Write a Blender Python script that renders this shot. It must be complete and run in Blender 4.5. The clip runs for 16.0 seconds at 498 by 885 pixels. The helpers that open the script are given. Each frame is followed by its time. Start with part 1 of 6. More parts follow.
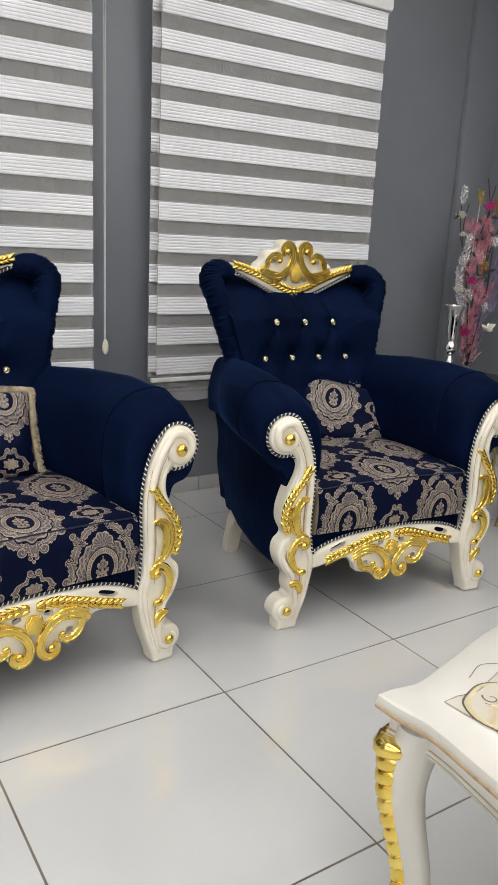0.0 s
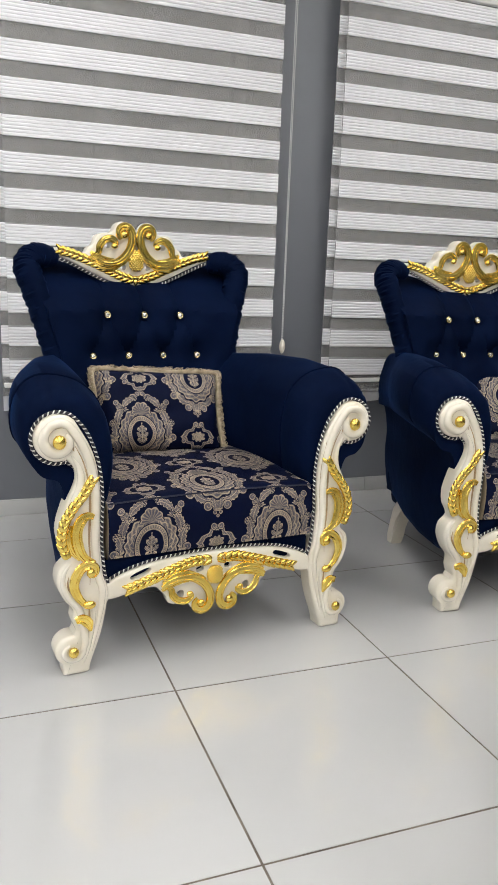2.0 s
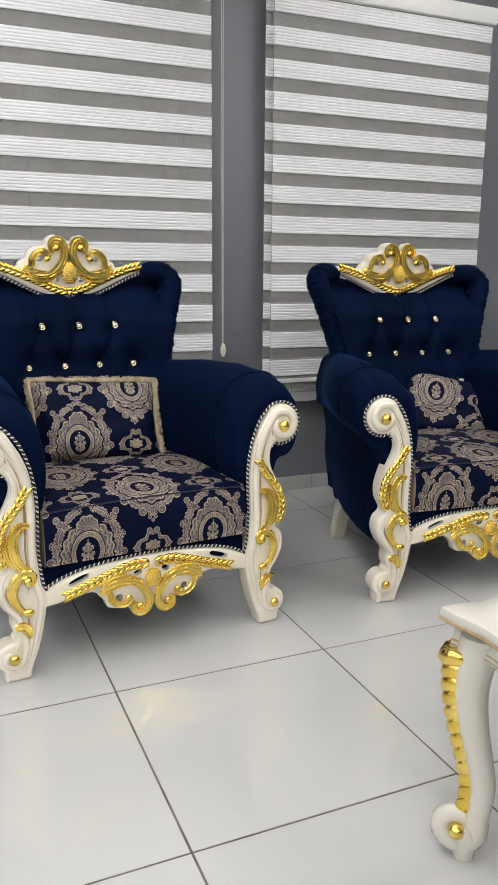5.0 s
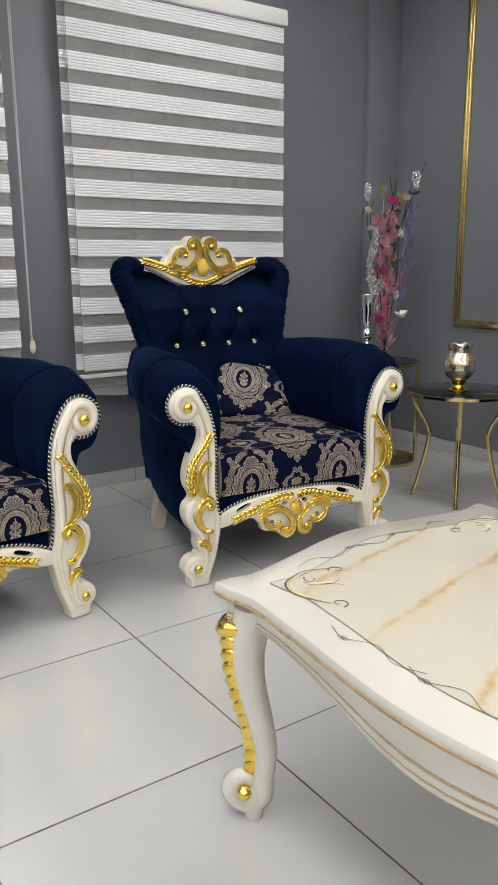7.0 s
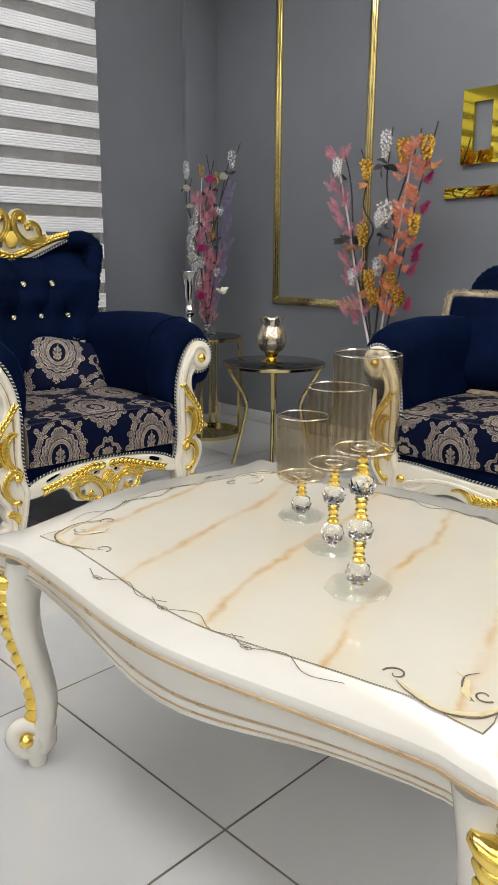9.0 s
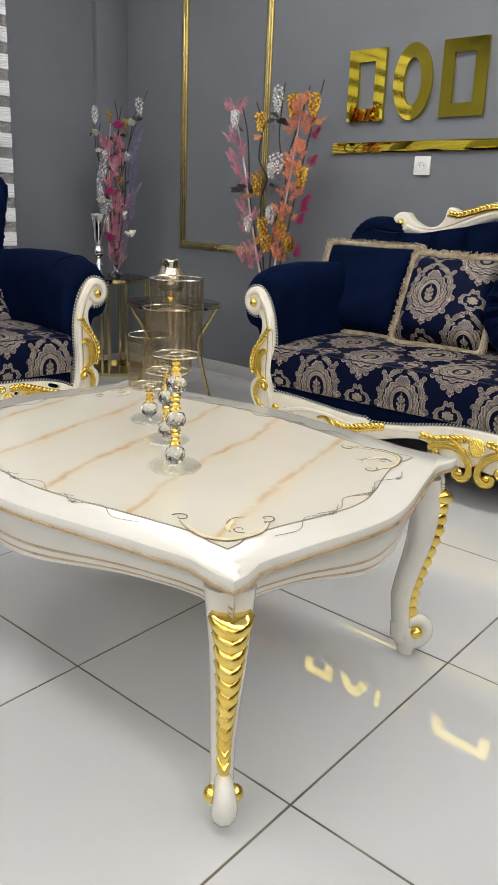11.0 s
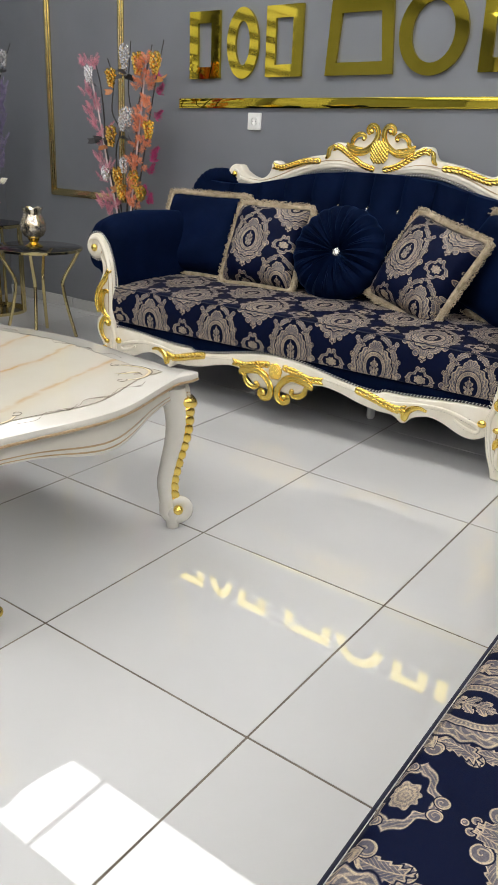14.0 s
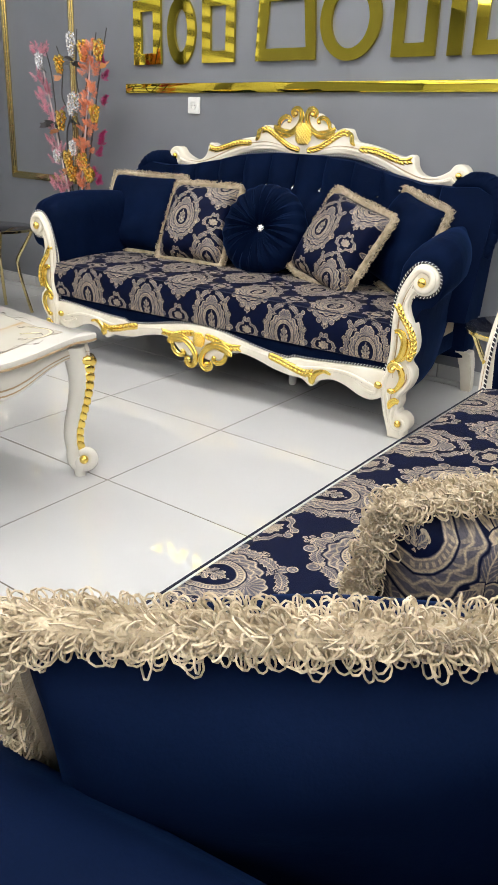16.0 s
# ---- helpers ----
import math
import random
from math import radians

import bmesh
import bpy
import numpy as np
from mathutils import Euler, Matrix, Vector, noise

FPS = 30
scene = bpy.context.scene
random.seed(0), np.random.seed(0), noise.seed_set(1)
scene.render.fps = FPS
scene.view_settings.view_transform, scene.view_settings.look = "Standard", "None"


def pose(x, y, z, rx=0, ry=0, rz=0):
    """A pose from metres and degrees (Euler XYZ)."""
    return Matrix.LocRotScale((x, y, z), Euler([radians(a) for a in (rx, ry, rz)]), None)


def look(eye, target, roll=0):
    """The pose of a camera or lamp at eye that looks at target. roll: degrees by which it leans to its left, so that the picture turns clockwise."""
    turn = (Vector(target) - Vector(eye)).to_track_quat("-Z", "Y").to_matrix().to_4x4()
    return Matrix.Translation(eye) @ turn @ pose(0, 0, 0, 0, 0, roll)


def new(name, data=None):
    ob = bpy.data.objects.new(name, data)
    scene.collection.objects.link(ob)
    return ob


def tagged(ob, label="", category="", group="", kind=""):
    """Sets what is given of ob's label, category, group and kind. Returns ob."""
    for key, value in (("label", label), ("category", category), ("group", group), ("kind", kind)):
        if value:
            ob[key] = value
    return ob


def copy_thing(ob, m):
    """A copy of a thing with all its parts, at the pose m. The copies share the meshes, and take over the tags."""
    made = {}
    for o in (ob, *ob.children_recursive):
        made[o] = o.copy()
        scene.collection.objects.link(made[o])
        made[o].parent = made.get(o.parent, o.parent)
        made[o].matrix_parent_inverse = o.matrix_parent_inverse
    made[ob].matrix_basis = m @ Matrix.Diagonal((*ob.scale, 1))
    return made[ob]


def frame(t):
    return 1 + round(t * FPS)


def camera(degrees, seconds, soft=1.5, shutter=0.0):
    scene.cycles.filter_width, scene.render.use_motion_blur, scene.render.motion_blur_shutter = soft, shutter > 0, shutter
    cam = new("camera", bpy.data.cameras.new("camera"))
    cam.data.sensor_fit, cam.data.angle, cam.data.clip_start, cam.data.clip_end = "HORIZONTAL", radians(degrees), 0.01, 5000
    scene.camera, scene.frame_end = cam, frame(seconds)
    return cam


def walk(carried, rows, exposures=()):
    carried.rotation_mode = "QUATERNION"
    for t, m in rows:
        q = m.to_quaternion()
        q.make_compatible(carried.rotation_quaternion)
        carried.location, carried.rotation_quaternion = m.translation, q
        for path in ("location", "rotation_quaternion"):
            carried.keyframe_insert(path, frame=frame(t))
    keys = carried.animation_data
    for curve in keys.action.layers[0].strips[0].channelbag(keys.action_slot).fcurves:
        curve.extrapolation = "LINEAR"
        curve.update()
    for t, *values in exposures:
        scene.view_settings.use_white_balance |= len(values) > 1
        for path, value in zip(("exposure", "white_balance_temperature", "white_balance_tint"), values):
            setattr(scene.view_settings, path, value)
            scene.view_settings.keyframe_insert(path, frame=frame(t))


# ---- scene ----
cam = camera(36.1, 16.0)
PATH = [
    (0, (0.003, 0.008, 1.151), (1.059, 1.628, 0.644), 2.8),
    (0.5, (-0.032, 0.013, 1.131), (0.914, 1.706, 0.64), 2.4),
    (1, (-0.054, -0.022, 1.094), (0.786, 1.73, 0.619), 2.1),
    (1.5, (-0.072, -0.078, 1.05), (0.679, 1.72, 0.601), 2.0),
    (2, (-0.105, -0.142, 1.016), (0.583, 1.685, 0.584), 2.1),
    (2.5, (-0.122, -0.192, 1.011), (0.509, 1.656, 0.582), 2.0),
    (3, (-0.123, -0.217, 0.997), (0.473, 1.645, 0.577), 1.8),
    (3.2, (-0.118, -0.218, 0.994), (0.473, 1.647, 0.578), 1.7),
    (5.3, (-0.02, -0.246, 1.05), (0.797, 1.527, 0.616), 0.3),
    (5.5, (-0.01, -0.262, 1.047), (0.842, 1.495, 0.614), 0.3),
    (6, (0.021, -0.293, 1.046), (0.96, 1.418, 0.608), 0.2),
    (6.5, (0.049, -0.315, 1.043), (1.07, 1.347, 0.601), -0.2),
    (7, (0.074, -0.34, 1.043), (1.179, 1.266, 0.595), -0.4),
    (7.5, (0.105, -0.367, 1.043), (1.297, 1.173, 0.588), -0.5),
    (8, (0.133, -0.401, 1.048), (1.4, 1.075, 0.585), -0.5),
    (8.5, (0.148, -0.452, 1.044), (1.478, 0.966, 0.574), -0.2),
    (9, (0.152, -0.523, 1.007), (1.531, 0.842, 0.52), 0.4),
    (9.2, (0.15, -0.546, 1.012), (1.547, 0.796, 0.515), 0.8),
    (11.3, (0.042, -0.982, 1.003), (1.512, 0.227, 0.387), 2.4),
    (11.5, (0.039, -1.039, 0.991), (1.515, 0.16, 0.37), 2.3),
    (12, (0.031, -1.168, 0.995), (1.525, -0.007, 0.347), 2.4),
    (12.5, (0.017, -1.287, 1.013), (1.524, -0.16, 0.335), 2.6),
    (13, (0.014, -1.348, 1.042), (1.53, -0.252, 0.335), 2.8),
    (13.5, (-0.013, -1.428, 1.066), (1.511, -0.354, 0.341), 2.9),
    (14, (-0.044, -1.542, 1.099), (1.481, -0.478, 0.364), 2.9),
    (14.5, (-0.084, -1.66, 1.138), (1.443, -0.602, 0.396), 2.7),
    (15, (-0.096, -1.76, 1.146), (1.43, -0.706, 0.397), 2.7),
    (15.5, (-0.069, -1.876, 1.133), (1.448, -0.818, 0.372), 2.5),
    (16, (-0.045, -1.977, 1.103), (1.462, -0.91, 0.337), 2.6),
]
walk(cam, [(t, look(eye, target, roll)) for t, eye, target, roll in PATH], ((0.0, 1.05), (3.0, 1.05), (7.0, 1.0), (13.5, 1.0), (14.5, 1.1), (15.0, 1.25), (16.0, 1.43)))
# lines after the camera: world, light, materials, helpers, structure
world = bpy.data.worlds.new("world")
world.use_nodes = True
world.node_tree.nodes["Background"].inputs[0].default_value = (0.02, 0.022, 0.03, 1)
world.node_tree.nodes["Background"].inputs[1].default_value = 0.3
scene.world = world
PANEL_POWER = 3.15


# ---- node helpers ----
class Net:
    """A node tree with short arithmetic: every call adds a node and returns its output."""

    def __init__(self, tree):
        self.t = tree

    def put(self, kind, **props):
        n = self.t.nodes.new(kind)
        if "operation" in props:
            n.operation = props["operation"]
        if "interpolation_type" in props:
            n.interpolation_type = props["interpolation_type"]
        if "data_type" in props:
            n.data_type = props["data_type"]
        if "voronoi_dimensions" in props:
            n.voronoi_dimensions = props["voronoi_dimensions"]
        if "node_tree" in props:
            n.node_tree = props["node_tree"]
        return n

    def wire(self, value, socket):
        if isinstance(value, bpy.types.NodeSocket):
            self.t.links.new(value, socket)
        else:
            socket.default_value = value

    def m(self, op, a, b=0.0, c=0.0):
        n = self.put("ShaderNodeMath", operation=op)
        for i, v in enumerate((a, b, c)):
            self.wire(v, n.inputs[i])
        return n.outputs[0]

    def add(self, a, b): return self.m("ADD", a, b)
    def sub(self, a, b): return self.m("SUBTRACT", a, b)
    def mul(self, a, b): return self.m("MULTIPLY", a, b)
    def div(self, a, b): return self.m("DIVIDE", a, b)
    def mx(self, a, b): return self.m("MAXIMUM", a, b)
    def mn(self, a, b): return self.m("MINIMUM", a, b)
    def sin(self, a): return self.m("SINE", a)
    def cos(self, a): return self.m("COSINE", a)
    def absv(self, a): return self.m("ABSOLUTE", a)
    def length(self, a, b): return self.m("SQRT", self.add(self.mul(a, a), self.mul(b, b)))

    def below(self, a, edge, soft=0.03):
        n = self.put("ShaderNodeMapRange", interpolation_type="SMOOTHSTEP")
        self.wire(a, n.inputs[0])
        n.inputs[1].default_value, n.inputs[2].default_value = edge - soft, edge + soft
        n.inputs[3].default_value, n.inputs[4].default_value = 1.0, 0.0
        return n.outputs[0]

    def above(self, a, edge, soft=0.03): return self.sub(1.0, self.below(a, edge, soft))
    def band(self, a, mid, half, soft=0.02): return self.below(self.absv(self.sub(a, mid)), half, soft)

    def noise(self, vec, scale, detail=3.0, rough=0.55):
        n = self.put("ShaderNodeTexNoise")
        if vec is not None:
            self.wire(vec, n.inputs["Vector"])
        n.inputs["Scale"].default_value, n.inputs["Detail"].default_value, n.inputs["Roughness"].default_value = scale, detail, rough
        return n.outputs[0]

    def mix(self, fac, a, b):
        n = self.put("ShaderNodeMix", data_type="RGBA")
        self.wire(fac, n.inputs[0])
        self.wire((*a, 1) if isinstance(a, tuple) else a, n.inputs[6])
        self.wire((*b, 1) if isinstance(b, tuple) else b, n.inputs[7])
        return n.outputs[2]

    def mapr(self, a, lo, hi, to_lo, to_hi):
        n = self.put("ShaderNodeMapRange")
        self.wire(a, n.inputs[0])
        for i, v in enumerate((lo, hi, to_lo, to_hi)):
            n.inputs[i + 1].default_value = v
        return n.outputs[0]

    def bump(self, height, strength, distance=0.01):
        n = self.put("ShaderNodeBump")
        n.inputs["Strength"].default_value, n.inputs["Distance"].default_value = strength, distance
        self.wire(height, n.inputs["Height"])
        return n.outputs[0]


def material(name, **values):
    """A Principled material and its Net; the keywords are its inputs."""
    mat = bpy.data.materials.new(name)
    mat.use_nodes = True
    net = Net(mat.node_tree)
    net.b = mat.node_tree.nodes["Principled BSDF"]
    net.mat = mat
    for key, value in values.items():
        net.wire((*value, 1) if isinstance(value, tuple) else value, net.b.inputs[key.replace("_", " ")])
    net.obj = net.put("ShaderNodeTexCoord").outputs["Object"]
    return net


def plain(name, low, high, rough, scale=6.0, bump=0.0, bump_scale=200.0, spread=0.06, **more):
    """A surface whose colour wanders between two tones, with fine relief and uneven gloss."""
    n = material(name, **more)
    a = n.noise(n.obj, scale)
    n.wire(n.mix(n.mapr(a, 0.3, 0.7, 0, 1), low, high), n.b.inputs["Base Color"])
    n.wire(n.mapr(n.noise(n.obj, scale * 3.7), 0.3, 0.7, max(rough - spread, 0.0), rough + spread), n.b.inputs["Roughness"])
    if bump:
        n.wire(n.bump(n.noise(n.obj, bump_scale, 2.0), bump, 0.002), n.b.inputs["Normal"])
    return n.mat


WALL = plain("grey_wall_paint", (0.160, 0.169, 0.190), (0.180, 0.189, 0.212), 0.42, 2.5, 0.12, 260, 0.07)
CEILING = plain("ceiling_paint", (0.76, 0.76, 0.75), (0.8, 0.8, 0.79), 0.7, 2.0, 0.1, 150)
BOUNCE_WALL = plain("far_wall_paint", (0.7, 0.7, 0.69), (0.76, 0.76, 0.75), 0.6, 2.0, 0.1, 150)
GROUT = plain("grout", (0.07, 0.056, 0.042), (0.19, 0.16, 0.125), 0.8, 9.0, 0.4, 300)
IVORY = plain("ivory_lacquer", (0.70, 0.64, 0.52), (0.79, 0.745, 0.645), 0.22, 9.0, 0.05, 90, 0.05, Coat_Weight=0.25, Coat_Roughness=0.12)
WHITE_LACQUER = plain("white_lacquer", (0.56, 0.535, 0.475), (0.60, 0.58, 0.53), 0.12, 5.0, 0.03, 60, 0.04, Coat_Weight=0.3, Coat_Roughness=0.08)
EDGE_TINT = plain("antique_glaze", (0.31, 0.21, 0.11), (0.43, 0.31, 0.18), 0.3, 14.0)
GOLD = plain("gold_leaf", (0.80, 0.555, 0.10), (0.95, 0.73, 0.21), 0.16, 30.0, 0.12, 130, 0.06, Metallic=1.0)
BRASS = plain("polished_brass", (0.70, 0.58, 0.28), (0.78, 0.66, 0.34), 0.16, 12.0, 0.03, 60, 0.06, Metallic=1.0)
MIRROR_GOLD = plain("mirror_gold_acrylic", (0.66, 0.52, 0.05), (0.7, 0.56, 0.07), 0.035, 3.0, 0.0, 60, 0.02, Metallic=1.0)
CHROME = plain("chrome", (0.78, 0.78, 0.79), (0.82, 0.82, 0.83), 0.07, 9.0, 0.0, 60, 0.04, Metallic=1.0)
BLACK_GLASS = plain("black_glass", (0.008, 0.008, 0.01), (0.012, 0.012, 0.014), 0.06, 6.0, 0.0, 60, 0.03)
PLASTIC = plain("white_plastic", (0.74, 0.74, 0.72), (0.78, 0.78, 0.76), 0.35, 20.0)
# dark colour that stands for the shade inside holes left uncut
HOLE_SHADE = plain("dark_plastic", (0.03, 0.03, 0.03), (0.05, 0.05, 0.05), 0.5)
PVC = plain("window_frame_plastic", (0.72, 0.72, 0.71), (0.78, 0.78, 0.77), 0.35)
STONE_SILL = plain("sill_stone", (0.6, 0.6, 0.58), (0.72, 0.72, 0.7), 0.3, 8.0)
OUTSIDE_GREY = plain("street_dusk", (0.12, 0.12, 0.12), (0.45, 0.44, 0.42), 0.9, 3.0)
RHINESTONE = plain("rhinestone", (0.85, 0.83, 0.78), (0.95, 0.93, 0.88), 0.08, 400.0, 1.0, 600, 0.05, Metallic=0.9)
FRINGE = plain("cream_fringe_thread", (0.30, 0.235, 0.14), (0.60, 0.50, 0.35), 0.6, 45.0, 0.5, 500, 0.1, Sheen_Weight=0.3)
STEM = plain("dark_stem", (0.02, 0.017, 0.016), (0.045, 0.04, 0.04), 0.55, 30.0)
STEM_WHITE = plain("pale_stem", (0.6, 0.52, 0.52), (0.75, 0.66, 0.66), 0.6, 30.0)
PINK = plain("pink_foliage", (0.50, 0.11, 0.19), (0.80, 0.40, 0.46), 0.6, 25.0)
CORAL = plain("coral_foliage", (0.74, 0.17, 0.06), (0.9, 0.44, 0.26), 0.6, 25.0)
LILAC = plain("lilac_foliage", (0.17, 0.14, 0.27), (0.36, 0.31, 0.47), 0.6, 25.0)
ROSE = plain("magenta_petals", (0.4, 0.015, 0.13), (0.6, 0.06, 0.24), 0.55, 30.0)
CREAM_PETAL = plain("cream_petals", (0.62, 0.6, 0.48), (0.75, 0.73, 0.64), 0.55, 30.0)
DARK_LEAF = plain("black_leaves", (0.012, 0.012, 0.012), (0.03, 0.028, 0.03), 0.4, 30.0)
BRONZE_LEAF = plain("bronze_leaves", (0.3, 0.1, 0.03), (0.42, 0.17, 0.06), 0.4, 30.0)
SILVER_BERRY = plain("silver_berries", (0.75, 0.75, 0.76), (0.85, 0.85, 0.86), 0.2, 30.0, Metallic=0.8)
GOLD_BERRY = plain("gold_berries", (0.75, 0.5, 0.1), (0.85, 0.62, 0.2), 0.22, 30.0, Metallic=1.0)


def tile_material():
    n = material("polished_white_tile", Coat_Weight=0.0)
    info = n.put("ShaderNodeObjectInfo").outputs["Random"]
    a = n.noise(n.obj, 1.7, 4.0)
    base = n.mix(n.mapr(a, 0.3, 0.7, 0, 1), (0.475, 0.477, 0.473), (0.51, 0.512, 0.508))
    n.wire(n.mix(n.mul(info, 0.35), base, (0.52, 0.52, 0.512)), n.b.inputs["Base Color"])
    n.wire(n.mapr(n.noise(n.obj, 5.0), 0.35, 0.7, 0.0, 0.006), n.b.inputs["Roughness"])
    n.b.inputs["IOR"].default_value = 1.68
    return n.mat


def velvet_material(name, low, high):
    n = material(name, Roughness=0.75, Sheen_Weight=0.50, Sheen_Roughness=0.27, Sheen_Tint=(0.017, 0.060, 0.20))
    n.b.inputs["Specular IOR Level"].default_value = 0.03
    a, c = n.noise(n.obj, 5.0, 3.0), n.noise(n.obj, 420.0, 2.0)
    n.wire(n.mix(n.mapr(n.add(n.mul(a, 0.8), n.mul(c, 0.2)), 0.3, 0.7, 0, 1), low, high), n.b.inputs["Base Color"])
    n.wire(n.bump(n.add(n.noise(n.obj, 14.0, 3.0), n.mul(c, 0.06)), 0.25, 0.01), n.b.inputs["Normal"])
    return n.mat


def rope_material():
    n = material("black_and_white_rope", Roughness=0.6)
    uv = n.put("ShaderNodeUVMap").outputs[0]
    s = n.put("ShaderNodeSeparateXYZ")
    n.wire(uv, s.inputs[0])
    stripe = n.m("FRACT", n.add(n.div(s.outputs[0], 0.013), s.outputs[1]))
    n.wire(n.mix(n.band(stripe, 0.5, 0.15, 0.05), (0.012, 0.012, 0.02), (0.75, 0.73, 0.68)), n.b.inputs["Base Color"])
    n.wire(n.bump(n.sin(n.mul(stripe, 12.566)), 0.5, 0.002), n.b.inputs["Normal"])
    return n.mat


REPEAT, DROP = 0.366, 0.378       # the damask's repeat across and down


def damask_motif():
    """A node group: place in metres round a medallion's middle -> thread (light lines) and fill (pale ground of the figure)."""
    tree = bpy.data.node_groups.new("damask_motif", "ShaderNodeTree")
    for socket in ("x", "y"):
        tree.interface.new_socket(socket, in_out="INPUT", socket_type="NodeSocketFloat")
    for socket in ("thread", "fill"):
        tree.interface.new_socket(socket, in_out="OUTPUT", socket_type="NodeSocketFloat")
    n = Net(tree)
    gi, go = n.put("NodeGroupInput").outputs, n.put("NodeGroupOutput")
    # fold the half-drop repeat into one figure: the nearer of two medallions
    fx = n.absv(n.sub(n.m("FLOORED_MODULO", n.add(gi[0], REPEAT / 2), REPEAT), REPEAT / 2))
    fy = n.sub(n.m("FLOORED_MODULO", n.add(gi[1], DROP / 2), DROP), DROP / 2)
    own = n.m("LESS_THAN", fx, n.add(REPEAT / 4, n.mul(n.cos(n.mul(fy, 6.28319 / DROP)), 0.029)))
    x = n.mul(n.add(n.mul(own, fx), n.mul(n.sub(1.0, own), n.sub(REPEAT / 2, fx))), 1.08)
    y = n.sub(n.m("FLOORED_MODULO", n.add(fy, n.add(n.mul(own, DROP / 2), 0.0)), DROP), DROP / 2)
    yc = n.mul(n.add(n.sub(n.m("FLOORED_MODULO", y, DROP), DROP / 2), 0.010), 1.05)      # from the cartouche's middle, below the tail
    y = n.mul(y, 1.08)
    cloth = 0.0                                # 0 ground, 0.4 fill, 1 thread

    def lay(cover, drawn):
        nonlocal cloth
        cloth = n.add(n.mul(cloth, n.sub(1.0, cover)), n.mul(cover, drawn))

    def scroll(px, cx, cy, r, coil=1.0, y=y):
        """A curl: a disc with a bright rim and one spiral line, cut off by a thin line of ground."""
        lx, ly = n.sub(px, cx), n.sub(y, cy)
        d = n.length(lx, ly)
        wind = n.above(n.sin(n.add(n.mul(n.m("ARCTAN2", ly, lx), coil), n.mul(d, 8.5 / r))), 0.72, 0.2)
        drawn = n.mx(n.band(d, r * 0.9, 0.0011, 0.0006), n.mul(wind, 0.75))
        lay(n.below(d, r + 0.0016, 0.0005), n.mul(n.below(d, r, 0.0006), n.add(0.4, n.mul(drawn, 0.6))))

    def acanthus(px, cx, cy, long, wide, turn, bend=0.0, lobe=0.013):
        """A curved leaf with a toothed rim, a midrib and slanting veins."""
        c, k = math.cos(radians(turn)), math.sin(radians(turn))
        dx, dy = n.sub(px, cx), n.sub(y, cy)
        u = n.add(n.mul(dx, c), n.mul(dy, k))
        v = n.sub(n.sub(n.mul(dy, c), n.mul(dx, k)), n.mul(n.mul(u, u), bend))
        away = n.absv(v)
        d = n.add(n.length(n.div(u, long), n.div(v, wide)), n.mul(n.cos(n.mul(n.add(u, away), 6.28 / lobe)), 0.13))
        vein = n.above(n.sin(n.mul(n.sub(u, n.mul(away, 1.3)), 6.28 / (lobe * 0.5))), 0.55, 0.3)
        drawn = n.mx(n.mx(n.band(d, 0.9, 0.085, 0.05), n.band(v, 0.0, 0.0009, 0.0005)), n.mul(vein, 0.5))
        lay(n.below(d, 1.13, 0.04), n.mul(n.below(d, 1.0, 0.05), n.add(0.4, n.mul(drawn, 0.6))))
    # crown, shoulders, flanks and tail of the medallion, from the outside in
    for cx, cy, r, coil in ((0.0, 0.148, 0.007, 1.0), (0.009, 0.137, 0.008, 1.0), (0.024, 0.124, 0.013, 1.0), (0.0, -0.143, 0.005, 1.0), (0.009, -0.133, 0.006, -1.0)):
        scroll(x, cx, cy, r, coil)
    acanthus(x, 0.046, 0.111, 0.030, 0.011, -38, -9)
    acanthus(x, 0.072, 0.087, 0.026, 0.012, 38, 10)
    scroll(x, 0.086, 0.106, 0.010, -1.0)
    acanthus(x, 0.082, 0.058, 0.030, 0.013, -72, -8)
    scroll(x, 0.100, 0.036, 0.012)
    acanthus(x, 0.088, 0.010, 0.032, 0.014, -96, 9)
    scroll(x, 0.106, -0.014, 0.013)
    acanthus(x, 0.080, -0.042, 0.032, 0.014, 64, -9)
    scroll(x, 0.082, -0.074, 0.013, -1.0)
    acanthus(x, 0.050, -0.088, 0.032, 0.013, 34, 8)
    scroll(x, 0.030, -0.113, 0.013)
    acanthus(x, 0.008, -0.108, 0.022, 0.010, 80, 0)
    # leaf band round the oval
    th = n.m("ARCTAN2", x, y)
    rr = n.add(n.length(n.div(x, 0.077), n.div(y, 0.090)), n.mul(n.cos(n.mul(th, 15.0)), 0.04))
    vein = n.above(n.sin(n.add(n.mul(th, 30.0), n.mul(rr, 34.0))), 0.35, 0.4)
    lay(n.below(rr, 1.05, 0.02), n.mul(n.below(rr, 1.0, 0.02), n.add(0.4, n.mul(n.mx(n.mx(n.band(rr, 0.965, 0.025, 0.02), n.band(rr, 0.80, 0.02, 0.02)), n.mul(vein, 0.5)), 0.6))))
    # scallop shell over it
    sy = n.sub(y, 0.070)
    sd, sa = n.length(x, n.mul(sy, 0.9)), n.m("ARCTAN2", x, sy)
    lobes = n.add(n.div(sd, 0.034), n.mul(n.absv(n.sin(n.mul(sa, 4.5))), -0.13))
    lay(n.mul(n.below(lobes, 0.98, 0.03), n.above(sy, -0.004, 0.002)), n.mul(n.below(lobes, 0.9, 0.03), n.add(0.4, n.mul(n.mx(n.band(lobes, 0.84, 0.05, 0.03), n.mul(n.above(n.cos(n.mul(sa, 18.0)), 0.2, 0.5), 0.6)), 0.6))))
    # beaded oval, dark inside, with a palm leaf
    r = n.length(n.div(x, 0.049), n.div(y, 0.061))
